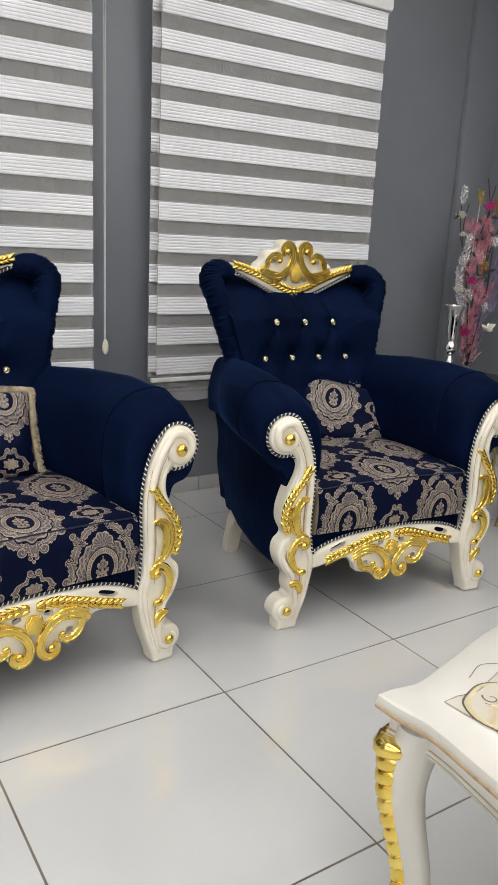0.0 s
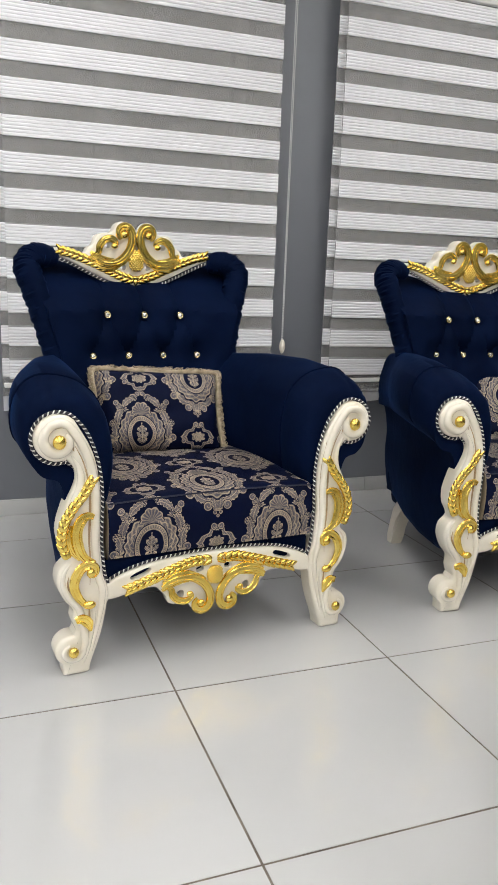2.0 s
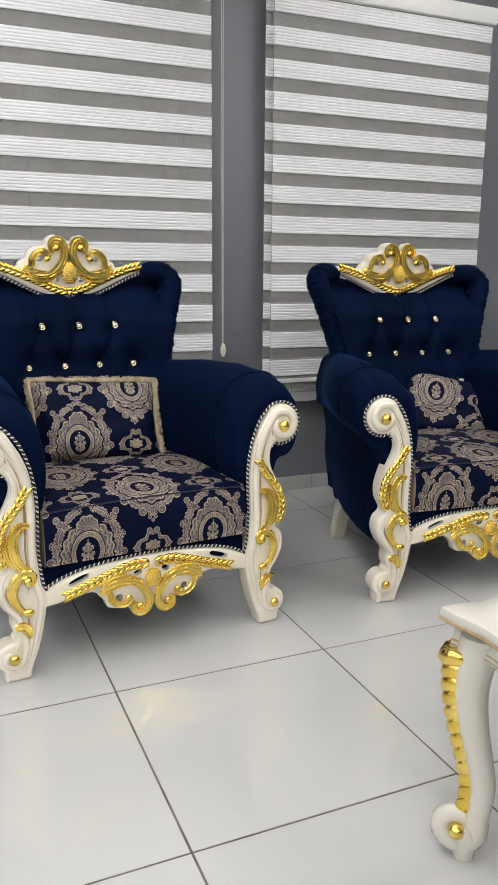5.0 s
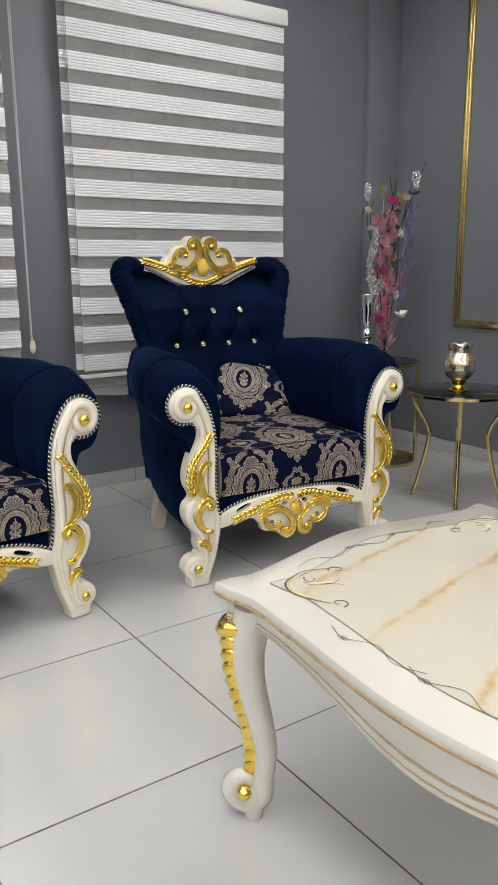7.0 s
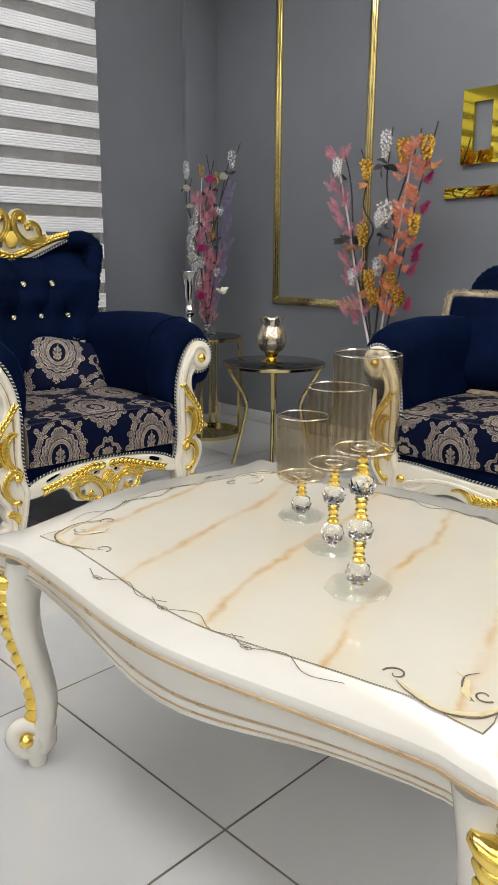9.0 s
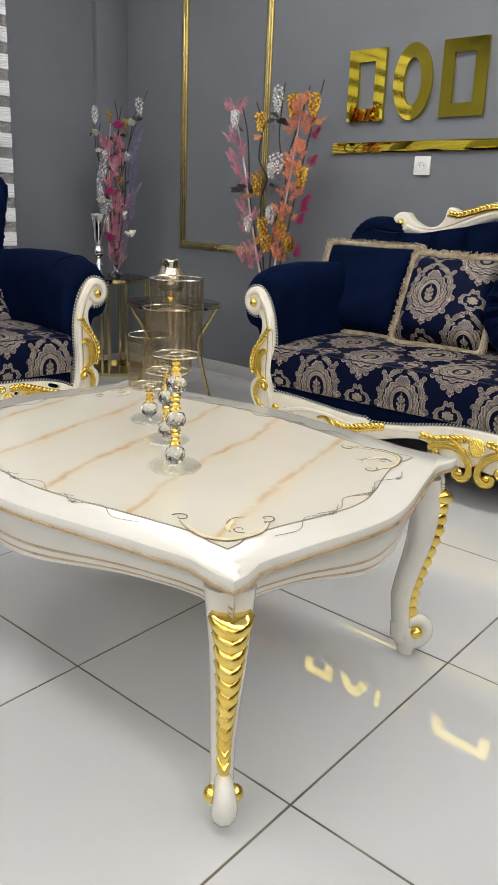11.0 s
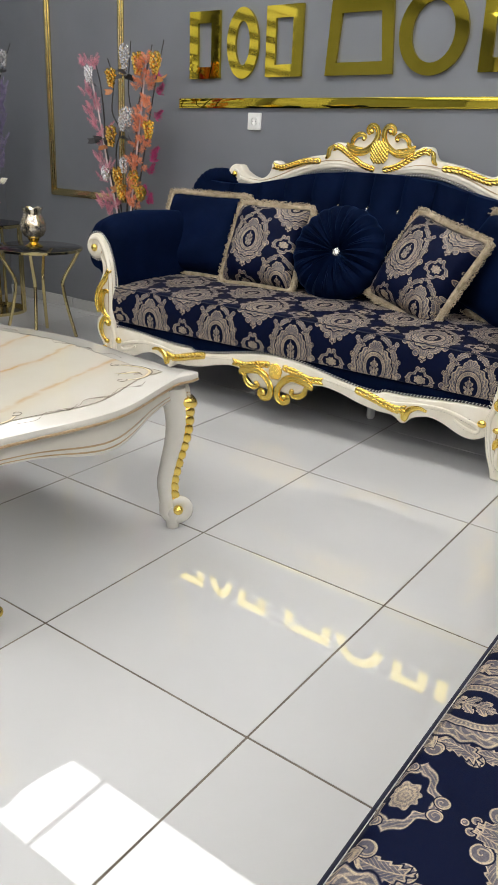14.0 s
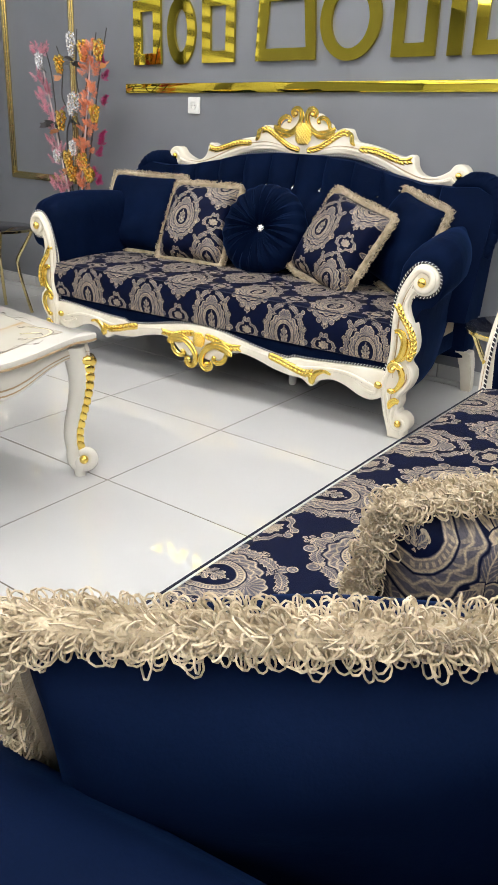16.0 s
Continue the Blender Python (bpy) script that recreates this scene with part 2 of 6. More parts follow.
    beads = n.above(n.cos(n.mul(th, 46.0)), 0.1, 0.5)
    drawn = n.mx(n.mx(n.band(r, 0.97, 0.03, 0.02), n.band(r, 0.76, 0.022, 0.02)), n.mul(n.mul(n.band(r, 0.87, 0.055, 0.03), beads), 0.9))
    lay(n.below(r, 1.05, 0.02), n.mul(n.mul(n.above(r, 0.72, 0.02), n.below(r, 1.0, 0.02)), n.add(0.5, n.mul(drawn, 0.5))))
    for cy, q in ((0.022, 0.007), (0.010, 0.016), (-0.008, 0.021), (-0.026, 0.016)):
        acanthus(x, q * 0.5, cy, q * 0.62, 0.0062, 42, 12, 0.008)
    acanthus(x, 0.0, 0.0, 0.036, 0.0035, 90, 0, 0.008)
    # flowered cartouche between the medallions, with curls at its head and waist
    ct = n.m("ARCTAN2", x, yc)
    cr = n.add(n.add(n.div(x, 0.060), n.div(n.absv(yc), 0.041)), n.mul(n.cos(n.mul(ct, 8.0)), 0.10))
    veins = n.above(n.sin(n.mul(n.add(x, yc), 900.0)), 0.4, 0.4)
    lay(n.band(cr, 1.0, 0.17, 0.03), n.add(0.4, n.mul(n.mx(n.mx(n.band(cr, 1.13, 0.035, 0.03), n.band(cr, 0.87, 0.03, 0.03)), n.mul(veins, 0.45)), 0.6)))
    scroll(x, 0.011, 0.040, 0.009, 1.0, yc)
    scroll(x, 0.050, -0.014, 0.008, -1.0, yc)
    fl = n.add(n.length(n.div(x, 0.024), n.div(yc, 0.016)), n.mul(n.cos(n.mul(ct, 8.0)), 0.12))
    lay(n.below(fl, 1.0, 0.05), n.add(0.6, n.mul(n.above(n.mul(n.sin(n.mul(fl, 20.0)), n.cos(n.mul(ct, 8.0))), -0.1, 0.4), 0.4)))
    n.wire(n.mapr(cloth, 0.4, 1.0, 0.0, 1.0), go.inputs[0])
    n.wire(n.mapr(cloth, 0.0, 0.4, 0.0, 1.0), go.inputs[1])
    return tree


MOTIF = damask_motif()


def damask_material(name):
    n = material(name, Roughness=0.5)
    uv = n.put("ShaderNodeUVMap").outputs[0]
    s = n.put("ShaderNodeSeparateXYZ")
    n.wire(uv, s.inputs[0])
    wob = n.put("ShaderNodeTexNoise")
    n.wire(uv, wob.inputs["Vector"])
    wob.inputs["Scale"].default_value, wob.inputs["Detail"].default_value = 70.0, 2.0
    w = n.put("ShaderNodeSeparateColor")
    n.wire(wob.outputs["Color"], w.inputs[0])
    u = n.add(s.outputs[0], n.mul(n.sub(w.outputs[0], 0.5), 0.003))
    v = n.add(s.outputs[1], n.mul(n.sub(w.outputs[1], 0.5), 0.003))
    g = n.put("ShaderNodeGroup", node_tree=MOTIF)
    n.wire(u, g.inputs[0]), n.wire(v, g.inputs[1])
    thread, fill = g.outputs[0], g.outputs[1]
    weave = n.noise(uv, 1100.0, 1.0)
    tone = n.noise(uv, 30.0, 3.0)
    speck = n.mapr(n.noise(uv, 420.0, 2.0), 0.35, 0.65, 0.45, 1.0)
    ground = n.mix(weave, (0.0013, 0.0030, 0.0145), (0.0030, 0.0058, 0.026))
    dull = n.mix(n.mapr(tone, 0.35, 0.65, 0, 1), (0.060, 0.058, 0.082), (0.125, 0.114, 0.128))
    bright = n.mix(n.mapr(tone, 0.35, 0.65, 0, 1), (0.33, 0.26, 0.17), (0.60, 0.475, 0.31))
    n.wire(n.mix(n.mul(thread, speck), n.mix(n.mul(fill, n.mapr(speck, 0.45, 1.0, 0.6, 1.0)), ground, dull), bright), n.b.inputs["Base Color"])
    n.wire(n.mapr(fill, 0, 1, 0.06, 0.4), n.b.inputs["Specular IOR Level"])
    n.wire(n.mapr(thread, 0, 1, 0.55, 0.4), n.b.inputs["Roughness"])
    n.wire(n.bump(weave, 0.25, 0.0008), n.b.inputs["Normal"])
    return n.mat


def marble_material():
    n = material("cream_marble", Roughness=0.03)
    s = n.put("ShaderNodeMapping")
    n.wire(n.obj, s.inputs[0])
    s.inputs["Rotation"].default_value = (0, 0, radians(-15))
    warp = n.noise(s.outputs[0], 5.0, 5.0, 0.6)
    sep = n.put("ShaderNodeSeparateXYZ")
    n.wire(s.outputs[0], sep.inputs[0])
    run = n.add(n.add(n.mul(sep.outputs[1], 5.3), n.mul(n.sin(n.mul(sep.outputs[0], 6.0)), 0.07)), n.mul(warp, 0.42))
    saw = n.m("FRACT", run)
    vein = n.mul(n.band(saw, 0.5, 0.028, 0.045), n.mapr(n.noise(s.outputs[0], 14.0, 4.0), 0.35, 0.65, 0.2, 1.0))
    glow = n.mul(n.band(saw, 0.44, 0.1, 0.2), 0.35)
    base = n.mix(n.mapr(n.noise(n.obj, 3.0, 5.0), 0.3, 0.7, 0, 1), (0.575, 0.54, 0.45), (0.62, 0.59, 0.51))
    n.wire(n.mix(vein, n.mix(glow, base, (0.60, 0.48, 0.29)), (0.52, 0.335, 0.145)), n.b.inputs["Base Color"])
    n.b.inputs["Coat Weight"].default_value = 0.4
    n.b.inputs["Coat Roughness"].default_value = 0.03
    return n.mat


def glass_material(name, colour, rough=0.0, ior=1.45):
    n = material(name, Transmission_Weight=1.0, Roughness=rough, IOR=ior)
    n.wire(n.mix(n.mapr(n.noise(n.obj, 12.0), 0.3, 0.7, 0, 1), colour, tuple(c * 0.97 for c in colour)), n.b.inputs["Base Color"])
    return n.mat


def sheer_material():
    n = material("sheer_blind_mesh", Roughness=0.6)
    n.wire(n.mix(n.noise(n.obj, 300.0, 1.0), (0.42, 0.415, 0.40), (0.5, 0.49, 0.48)), n.b.inputs["Base Color"])
    tr, mixer = n.put("ShaderNodeBsdfTransparent"), n.put("ShaderNodeMixShader")
    tr.inputs[0].default_value = (0.9, 0.9, 0.9, 1)
    mixer.inputs[0].default_value = 0.34
    n.wire(tr.outputs[0], mixer.inputs[1]), n.wire(n.b.outputs[0], mixer.inputs[2])
    n.wire(mixer.outputs[0], n.t.nodes["Material Output"].inputs[0])
    return n.mat


def thin_glass_material(name, tint, haze, share, ribs):
    """Thin glass: clear and tinted, a little milky, glossier towards its edges."""
    n = material(name, Roughness=0.3)
    n.wire(n.mix(n.noise(n.obj, 30.0), haze, tuple(c * 0.85 for c in haze)), n.b.inputs["Base Color"])
    tr, gl, lw = n.put("ShaderNodeBsdfTransparent"), n.put("ShaderNodeBsdfGlossy"), n.put("ShaderNodeLayerWeight")
    milky, mixer = n.put("ShaderNodeMixShader"), n.put("ShaderNodeMixShader")
    at = n.put("ShaderNodeSeparateXYZ")
    n.wire(n.obj, at.inputs[0])
    rib = n.m("POWER", n.absv(n.cos(n.mul(n.m("ARCTAN2", at.outputs[1], at.outputs[0]), ribs / 2.0))), 2.0)
    n.wire(n.mix(rib, tint, tuple(c ** 0.3 for c in tint)), tr.inputs[0])
    gl.inputs[1].default_value = 0.03
    milky.inputs[0].default_value = share
    n.wire(tr.outputs[0], milky.inputs[1]), n.wire(n.b.outputs[0], milky.inputs[2])
    n.wire(n.add(0.035, n.mul(n.m("POWER", lw.outputs["Facing"], 4.0), 0.45)), mixer.inputs[0])
    n.wire(milky.outputs[0], mixer.inputs[1]), n.wire(gl.outputs[0], mixer.inputs[2])
    n.wire(mixer.outputs[0], n.t.nodes["Material Output"].inputs[0])
    return n.mat


def glow_material(name, colour, strength):
    n = material(name, Base_Color=(0.8, 0.8, 0.8))
    n.b.inputs["Emission Color"].default_value = (*colour, 1)
    n.b.inputs["Emission Strength"].default_value = strength
    return n.mat


TILE = tile_material()
VELVET = velvet_material("navy_velvet", (0.0010, 0.0036, 0.015), (0.0022, 0.0073, 0.029))
ROPE = rope_material()
DAMASK = damask_material("navy_damask")
DAMASK_PILLOW = damask_material("navy_damask_pillow")
MARBLE = marble_material()
CRYSTAL = glass_material("crystal", (0.97, 0.98, 0.98), 0.0, 1.5)
PANE = glass_material("window_glass", (0.9, 0.92, 0.92), 0.0, 1.1)
AMBER = thin_glass_material("amber_ribbed_glass", (0.89, 0.835, 0.725), (0.75, 0.66, 0.46), 0.009, 24)
CLEAR = thin_glass_material("clear_cut_glass", (0.975, 0.99, 0.985), (0.8, 0.85, 0.83), 0.02, 8)
SHEER = sheer_material()
BAND = plain("white_blind_fabric", (0.80, 0.80, 0.82), (0.84, 0.84, 0.86), 0.6, 8.0, 0.04, 400)
INK = plain("dark_ink_line", (0.07, 0.055, 0.035), (0.16, 0.12, 0.075), 0.4, 40.0)
OCHRE = plain("ochre_paint", (0.5, 0.42, 0.22), (0.62, 0.54, 0.34), 0.35, 40.0)
LED = glow_material("led_diffuser", (1.0, 0.985, 0.97), PANEL_POWER)


# ---- mesh helpers ----
def part(name, bm, mat, parent=None, label="", smooth=True):
    """Links a bmesh as one mesh object under a thing or a part."""
    me = bpy.data.meshes.new(name)
    bm.to_mesh(me)
    bm.free()
    if smooth:
        me.polygons.foreach_set("use_smooth", [True] * len(me.polygons))
        me.set_sharp_from_angle(angle=radians(38))
    for m in (mat if isinstance(mat, (list, tuple)) else [mat]):
        me.materials.append(m)
    ob = new(name, me)
    if parent is not None:
        ob.parent = parent
    if label:
        ob["label"] = label
    return ob


def thing(name, label, category, group="", at=None, kind=""):
    ob = new(name)
    ob.empty_display_size = 0.05
    if at is not None:
        ob.matrix_basis = at
    return tagged(ob, label, category, group, kind)


def setting(ob, label, category=""):
    return tagged(ob, label, category or ob.name.split("_")[0], "", "structure")


def box(bm, lo, hi, bevel=0.0, m=None):
    """Adds a box between two corners."""
    lo, hi = Vector(lo), Vector(hi)
    made = bmesh.ops.create_cube(bm, size=1.0)["verts"]
    for v in made:
        v.co = Vector([lo[i] + (v.co[i] + 0.5) * (hi[i] - lo[i]) for i in range(3)])
    if bevel:
        edges = list({e for v in made for e in v.link_edges})
        made = bmesh.ops.bevel(bm, geom=edges, offset=bevel, segments=2, profile=0.6, affect="EDGES")["verts"]
    if m is not None:
        bmesh.ops.transform(bm, matrix=m, verts=[v for v in made if v.is_valid])
    return bm


def curve(points, n=8, closed=False):
    """Catmull-Rom through points of any dimension."""
    p = [np.array(q, float) for q in points]
    out, k = [], len(p)
    for i in range(k if closed else k - 1):
        a, b = p[i], p[(i + 1) % k]
        z = p[(i - 1) % k] if closed or i > 0 else 2 * a - b
        c = p[(i + 2) % k] if closed or i + 2 < k else 2 * b - a
        for j in range(n):
            t = j / n
            out.append(0.5 * (2 * a + (b - z) * t + (2 * z - 5 * a + 4 * b - c) * t * t + (3 * a - 3 * b + c - z) * t ** 3))
    if not closed:
        out.append(p[-1])
    return out


def tube(bm, points, radii, seg=8, flat=1.0, up=None, closed=False, uv=False, twist=0.0):
    """Adds a tube along 3D points; radii one or many; flat squeezes it along 'up'."""
    pts = [Vector(p) for p in points]
    k = len(pts)
    rad = [radii] * k if isinstance(radii, (int, float)) else [float(np.interp(i / max(k - 1, 1), np.linspace(0, 1, len(radii)), radii)) for i in range(k)]
    layer = bm.loops.layers.uv.verify() if uv else None
    rings, run, ref = [], [0.0], Vector(up) if up is not None else None
    last = None
    for i, p in enumerate(pts):
        a = pts[(i - 1) % k] if closed or i else p
        b = pts[(i + 1) % k] if closed or i < k - 1 else p
        d = (b - a).normalized()
        if ref is not None:
            n1 = (ref - d * ref.dot(d)).normalized()
        else:
            base = last if last is not None else (Vector((0, 0, 1)) if abs(d.z) < 0.9 else Vector((1, 0, 0)))
            n1 = (base - d * base.dot(d)).normalized()
            last = n1
        n2 = d.cross(n1)
        rings.append([bm.verts.new(p + rad[i] * (n1 * flat * math.cos(6.28319 * j / seg) + n2 * math.sin(6.28319 * j / seg))) for j in range(seg)])
        if i:
            run.append(run[-1] + (p - pts[i - 1]).length)
    if closed:
        run.append(run[-1] + (pts[0] - pts[-1]).length)
    for i in range(k if closed else k - 1):
        r0, r1 = rings[i], rings[(i + 1) % k]
        for j in range(seg):
            f = bm.faces.new((r0[j], r1[j], r1[(j + 1) % seg], r0[(j + 1) % seg]))
            if uv:
                for loop, (u, v) in zip(f.loops, ((run[i], j / seg), (run[i + 1], j / seg), (run[i + 1], (j + 1) / seg), (run[i], (j + 1) / seg))):
                    loop[layer].uv = (u, v)
    if not closed:
        for ring, p in ((rings[0], pts[0]), (rings[-1], pts[-1])):
            try:
                bm.faces.new(ring)
            except ValueError:
                pass
    return bm


def fix(bm):
    bmesh.ops.recalc_face_normals(bm, faces=bm.faces)
    return bm


def lathe(bm, profile, seg=24, at=(0, 0, 0), ribs=0, depth=0.0):
    """Adds a turned shape from (radius, z) pairs; ribs flute it."""
    rings = []
    for r, z in profile:
        ring = []
        for j in range(seg):
            a = 6.283185 * j / seg
            rr = r * (1 + depth * math.cos(ribs * a)) if ribs else r
            ring.append(bm.verts.new((at[0] + rr * math.cos(a), at[1] + rr * math.sin(a), at[2] + z)))
        rings.append(ring)
    for a, b in zip(rings, rings[1:]):
        for j in range(seg):
            bm.faces.new((a[j], a[(j + 1) % seg], b[(j + 1) % seg], b[j]))
    if profile[0][0] > 1e-5:
        bm.faces.new(rings[0][::-1])
    if profile[-1][0] > 1e-5:
        bm.faces.new(rings[-1])
    bmesh.ops.remove_doubles(bm, verts=bm.verts, dist=1e-6)
    return bm


def ball(bm, at, r, squash=(1, 1, 1), sub=2):
    made = bmesh.ops.create_icosphere(bm, subdivisions=sub, radius=1.0)["verts"]
    for v in made:
        v.co = Vector((at[0] + v.co.x * r * squash[0], at[1] + v.co.y * r * squash[1], at[2] + v.co.z * r * squash[2]))
    return bm


def inset_loop(outline, d):
    """The outline (x, z) moved inwards by d; it runs counter-clockwise."""
    k, out = len(outline), []
    for i in range(k):
        a, b = np.array(outline[i - 1]), np.array(outline[(i + 1) % k])
        t = b - a
        t = t / (np.linalg.norm(t) + 1e-9)
        out.append(np.array(outline[i]) + d * np.array((-t[1], t[0])))
    return out


def area(outline):
    return 0.5 * sum(a[0] * b[1] - b[0] * a[1] for a, b in zip(outline, list(outline[1:]) + [outline[0]]))


def plate(bm, outline, front, back, round_by=0.008, bow=None, holes=()):
    """Adds an upright plate: an (x, z) outline with depth from y=front to y=back, a rounded front rim and holes cut through. bow(x, z) shifts it in y."""
    if area(outline) < 0:
        outline = outline[::-1]
    shift = bow or (lambda x, z: 0.0)
    loops = []
    for d, y in ((0.0, back), (0.0, front + round_by), (round_by * 0.12, front + round_by * 0.55), (round_by * 0.42, front + round_by * 0.2), (round_by, front)):
        loops.append([bm.verts.new((p[0], y + shift(p[0], p[1]), p[1])) for p in inset_loop(outline, d)])
    k = len(outline)
    for a, b in zip(loops, loops[1:]):
        for j in range(k):
            bm.faces.new((a[j], a[(j + 1) % k], b[(j + 1) % k], b[j]))
    if not holes:
        bm.faces.new(loops[-1])
        bm.faces.new(loops[0][::-1])
        return bm
    caps = [list(loops[-1]), list(loops[0])]
    edges = [[], []]
    for i, cap in enumerate(caps):
        edges[i] += [bm.edges.get((cap[j], cap[(j + 1) % k])) for j in range(k)]
    for hole in holes:
        f, r = ([bm.verts.new((p[0], y + shift(p[0], p[1]), p[1])) for p in hole] for y in (front, back))
        q = len(hole)
        for j in range(q):
            bm.faces.new((f[j], f[(j + 1) % q], r[(j + 1) % q], r[j]))
        for i, ring in enumerate((f, r)):
            edges[i] += [bm.edges.get((ring[j], ring[(j + 1) % q])) for j in range(q)]
    for i in range(2):
        bmesh.ops.triangle_fill(bm, edges=edges[i], use_beauty=True, use_dissolve=False, normal=(0, -1 if i == 0 else 1, 0))
    return bm


def slot(cx, cz, rx, rz, turn=0.0, k=18):
    """A rounded hole (x, z), turned by degrees."""
    c, s = math.cos(radians(turn)), math.sin(radians(turn))
    out = []
    for i in range(k):
        a = 6.28319 * i / k
        u, v = rx * math.copysign(abs(math.cos(a)) ** 0.7, math.cos(a)), rz * math.copysign(abs(math.sin(a)) ** 0.7, math.sin(a))
        out.append((cx + c * u - s * v, cz + s * u + c * v))
    return out


def leaf(bm, at, along, side, length, width, lift):
    """Adds one carved leaf: a smooth pointed lobe standing proud along 'lift'."""
    at, along, side, lift = Vector(at), Vector(along).normalized(), Vector(side).normalized(), Vector(lift)
    for v in bmesh.ops.create_icosphere(bm, subdivisions=2, radius=1.0)["verts"]:
        t = 0.5 + 0.5 * v.co.x
        wide = math.sin(3.14159 * min(1.0, 0.18 + 0.82 * t) ** 0.8) ** 0.8 if t < 0.999 else 0.0
        r = max(1e-6, math.hypot(v.co.y, v.co.z))
        prof = wide * min(1.0, r * 1.6)
        v.co = at + along * length * t + side * width * 0.5 * prof * v.co.y / r + lift * (prof * v.co.z / r + 0.15 - 0.5 * abs(v.co.y / r) * prof * 0.3)
    return bm


# ---- the room ----
EAST, NORTH, WEST, SOUTH, HIGH = 3.43, 3.04, -5.65, -7.36, 2.75
G, GX, GY = 0.6, 0.35, 0.32          # tile pitch and one joint crossing
BLINDS = ((0.03, 1.145), (1.40, 2.56))


def walls():
    bm = bmesh.new()
    xs = [WEST - 0.2, 0.12, 1.06, 1.5, 2.46, EAST + 0.2]
    for i in range(5):
        if i in (1, 3):
            box(bm, (xs[i], NORTH, -0.05), (xs[i + 1], NORTH + 0.22, 0.62))
            box(bm, (xs[i], NORTH, 2.12), (xs[i + 1], NORTH + 0.22, HIGH))
        else:
            box(bm, (xs[i], NORTH, -0.05), (xs[i + 1], NORTH + 0.22, HIGH))
    setting(part("wall_north", bm, WALL, smooth=False), "satin grey painted wall with two window openings", "wall")
    bm = box(bmesh.new(), (EAST, SOUTH, -0.05), (EAST + 0.2, NORTH - 0.002, HIGH))
    setting(part("wall_east", bm, WALL, smooth=False), "satin grey painted wall behind the sofa", "wall")
    # Unseen west and south walls, added pale to bounce light back.
    bm = box(bmesh.new(), (WEST - 0.2, SOUTH, -0.05), (WEST, NORTH - 0.002, HIGH))
    setting(part("wall_west", bm, BOUNCE_WALL, smooth=False), "unseen pale wall added to close the room and bounce light", "wall")
    bm = box(bmesh.new(), (WEST - 0.2, SOUTH - 0.2, -0.05), (EAST + 0.2, SOUTH - 0.002, HIGH))
    setting(part("wall_south", bm, BOUNCE_WALL, smooth=False), "unseen pale wall added to close the room and bounce light", "wall")
    bm = box(bmesh.new(), (WEST - 0.2, SOUTH - 0.2, HIGH + 0.003), (EAST + 0.2, NORTH + 0.22, HIGH + 0.1))
    setting(part("ceiling", bm, CEILING, smooth=False), "white painted ceiling", "ceiling")
    bm = box(bmesh.new(), (3.195, NORTH - 0.035, 0.0), (EAST - 0.003, NORTH - 0.003, HIGH - 0.002), 0.004)
    setting(part("trim_corner", bm, WALL), "grey painted boxed pipe strip in the room corner", "trim")


def windows():
    for i, (x0, x1) in enumerate(((0.12, 1.06), (1.5, 2.46)), 1):
        win = setting(thing("window_%d" % i, "", ""), "white plastic window behind a striped blind", "window")
        y, z0, z1 = NORTH + 0.12, 0.62, 2.12
        bm = bmesh.new()
        mid = x0 + (x1 - x0) * 0.36
        for lo, hi in (((x0, z0), (x0 + 0.06, z1)), ((x1 - 0.06, z0), (x1, z1)), ((x0 + 0.06, z0), (x1 - 0.06, z0 + 0.06)), ((x0 + 0.06, z1 - 0.06), (x1 - 0.06, z1)), ((mid - 0.04, z0 + 0.06), (mid + 0.04, z1 - 0.06))):
            box(bm, (lo[0], y - 0.03, lo[1]), (hi[0], y + 0.03, hi[1]), 0.006)
        part("window_frame", bm, PVC, win)
        bm = box(bmesh.new(), (x0 + 0.055, y - 0.004, z0 + 0.055), (x1 - 0.055, y + 0.004, z1 - 0.055))
        pane = part("pane", bm, PANE, win, smooth=False)
        pane.visible_shadow = False
        bm = box(bmesh.new(), (x0 - 0.04, NORTH - 0.05, 0.592), (x1 + 0.04, NORTH + 0.2, 0.617), 0.004)
        part("window_sill", bm, STONE_SILL, win)
    # plain mottled grey sheet added for the unknown view behind the glass
    bm = box(bmesh.new(), (-1.2, NORTH + 0.9, -0.2), (4.2, NORTH + 1.0, 3.2))
    tagged(part("backdrop", bm, OUTSIDE_GREY, smooth=False), "dim street facade outside the windows", "backdrop", "", "structure")


def baseboards():
    board = setting(thing("baseboard", "", ""), "pale polished tile skirting along grey walls", "baseboard")
    for k in range(-11, 6):
        x0, x1 = GX + G * k + 0.15, GX + G * (k + 1) + 0.147
        if x0 < EAST - 0.05 and x1 > WEST:
            bm = box(bmesh.new(), (max(x0, WEST + 0.001), NORTH - 0.012, 0.0), (min(x1, 3.19), NORTH - 0.001, 0.068), 0.002)
            part("tile", bm, TILE, board)
    for k in range(-14, 6):
        y0, y1 = GY + G * k + 0.25, GY + G * (k + 1) + 0.247
        if y0 < NORTH - 0.05 and y1 > SOUTH:
            bm = box(bmesh.new(), (EAST - 0.012, max(y0, SOUTH + 0.001), 0.0), (EAST - 0.001, min(y1, NORTH - 0.036), 0.068), 0.002)
            part("tile", bm, TILE, board)


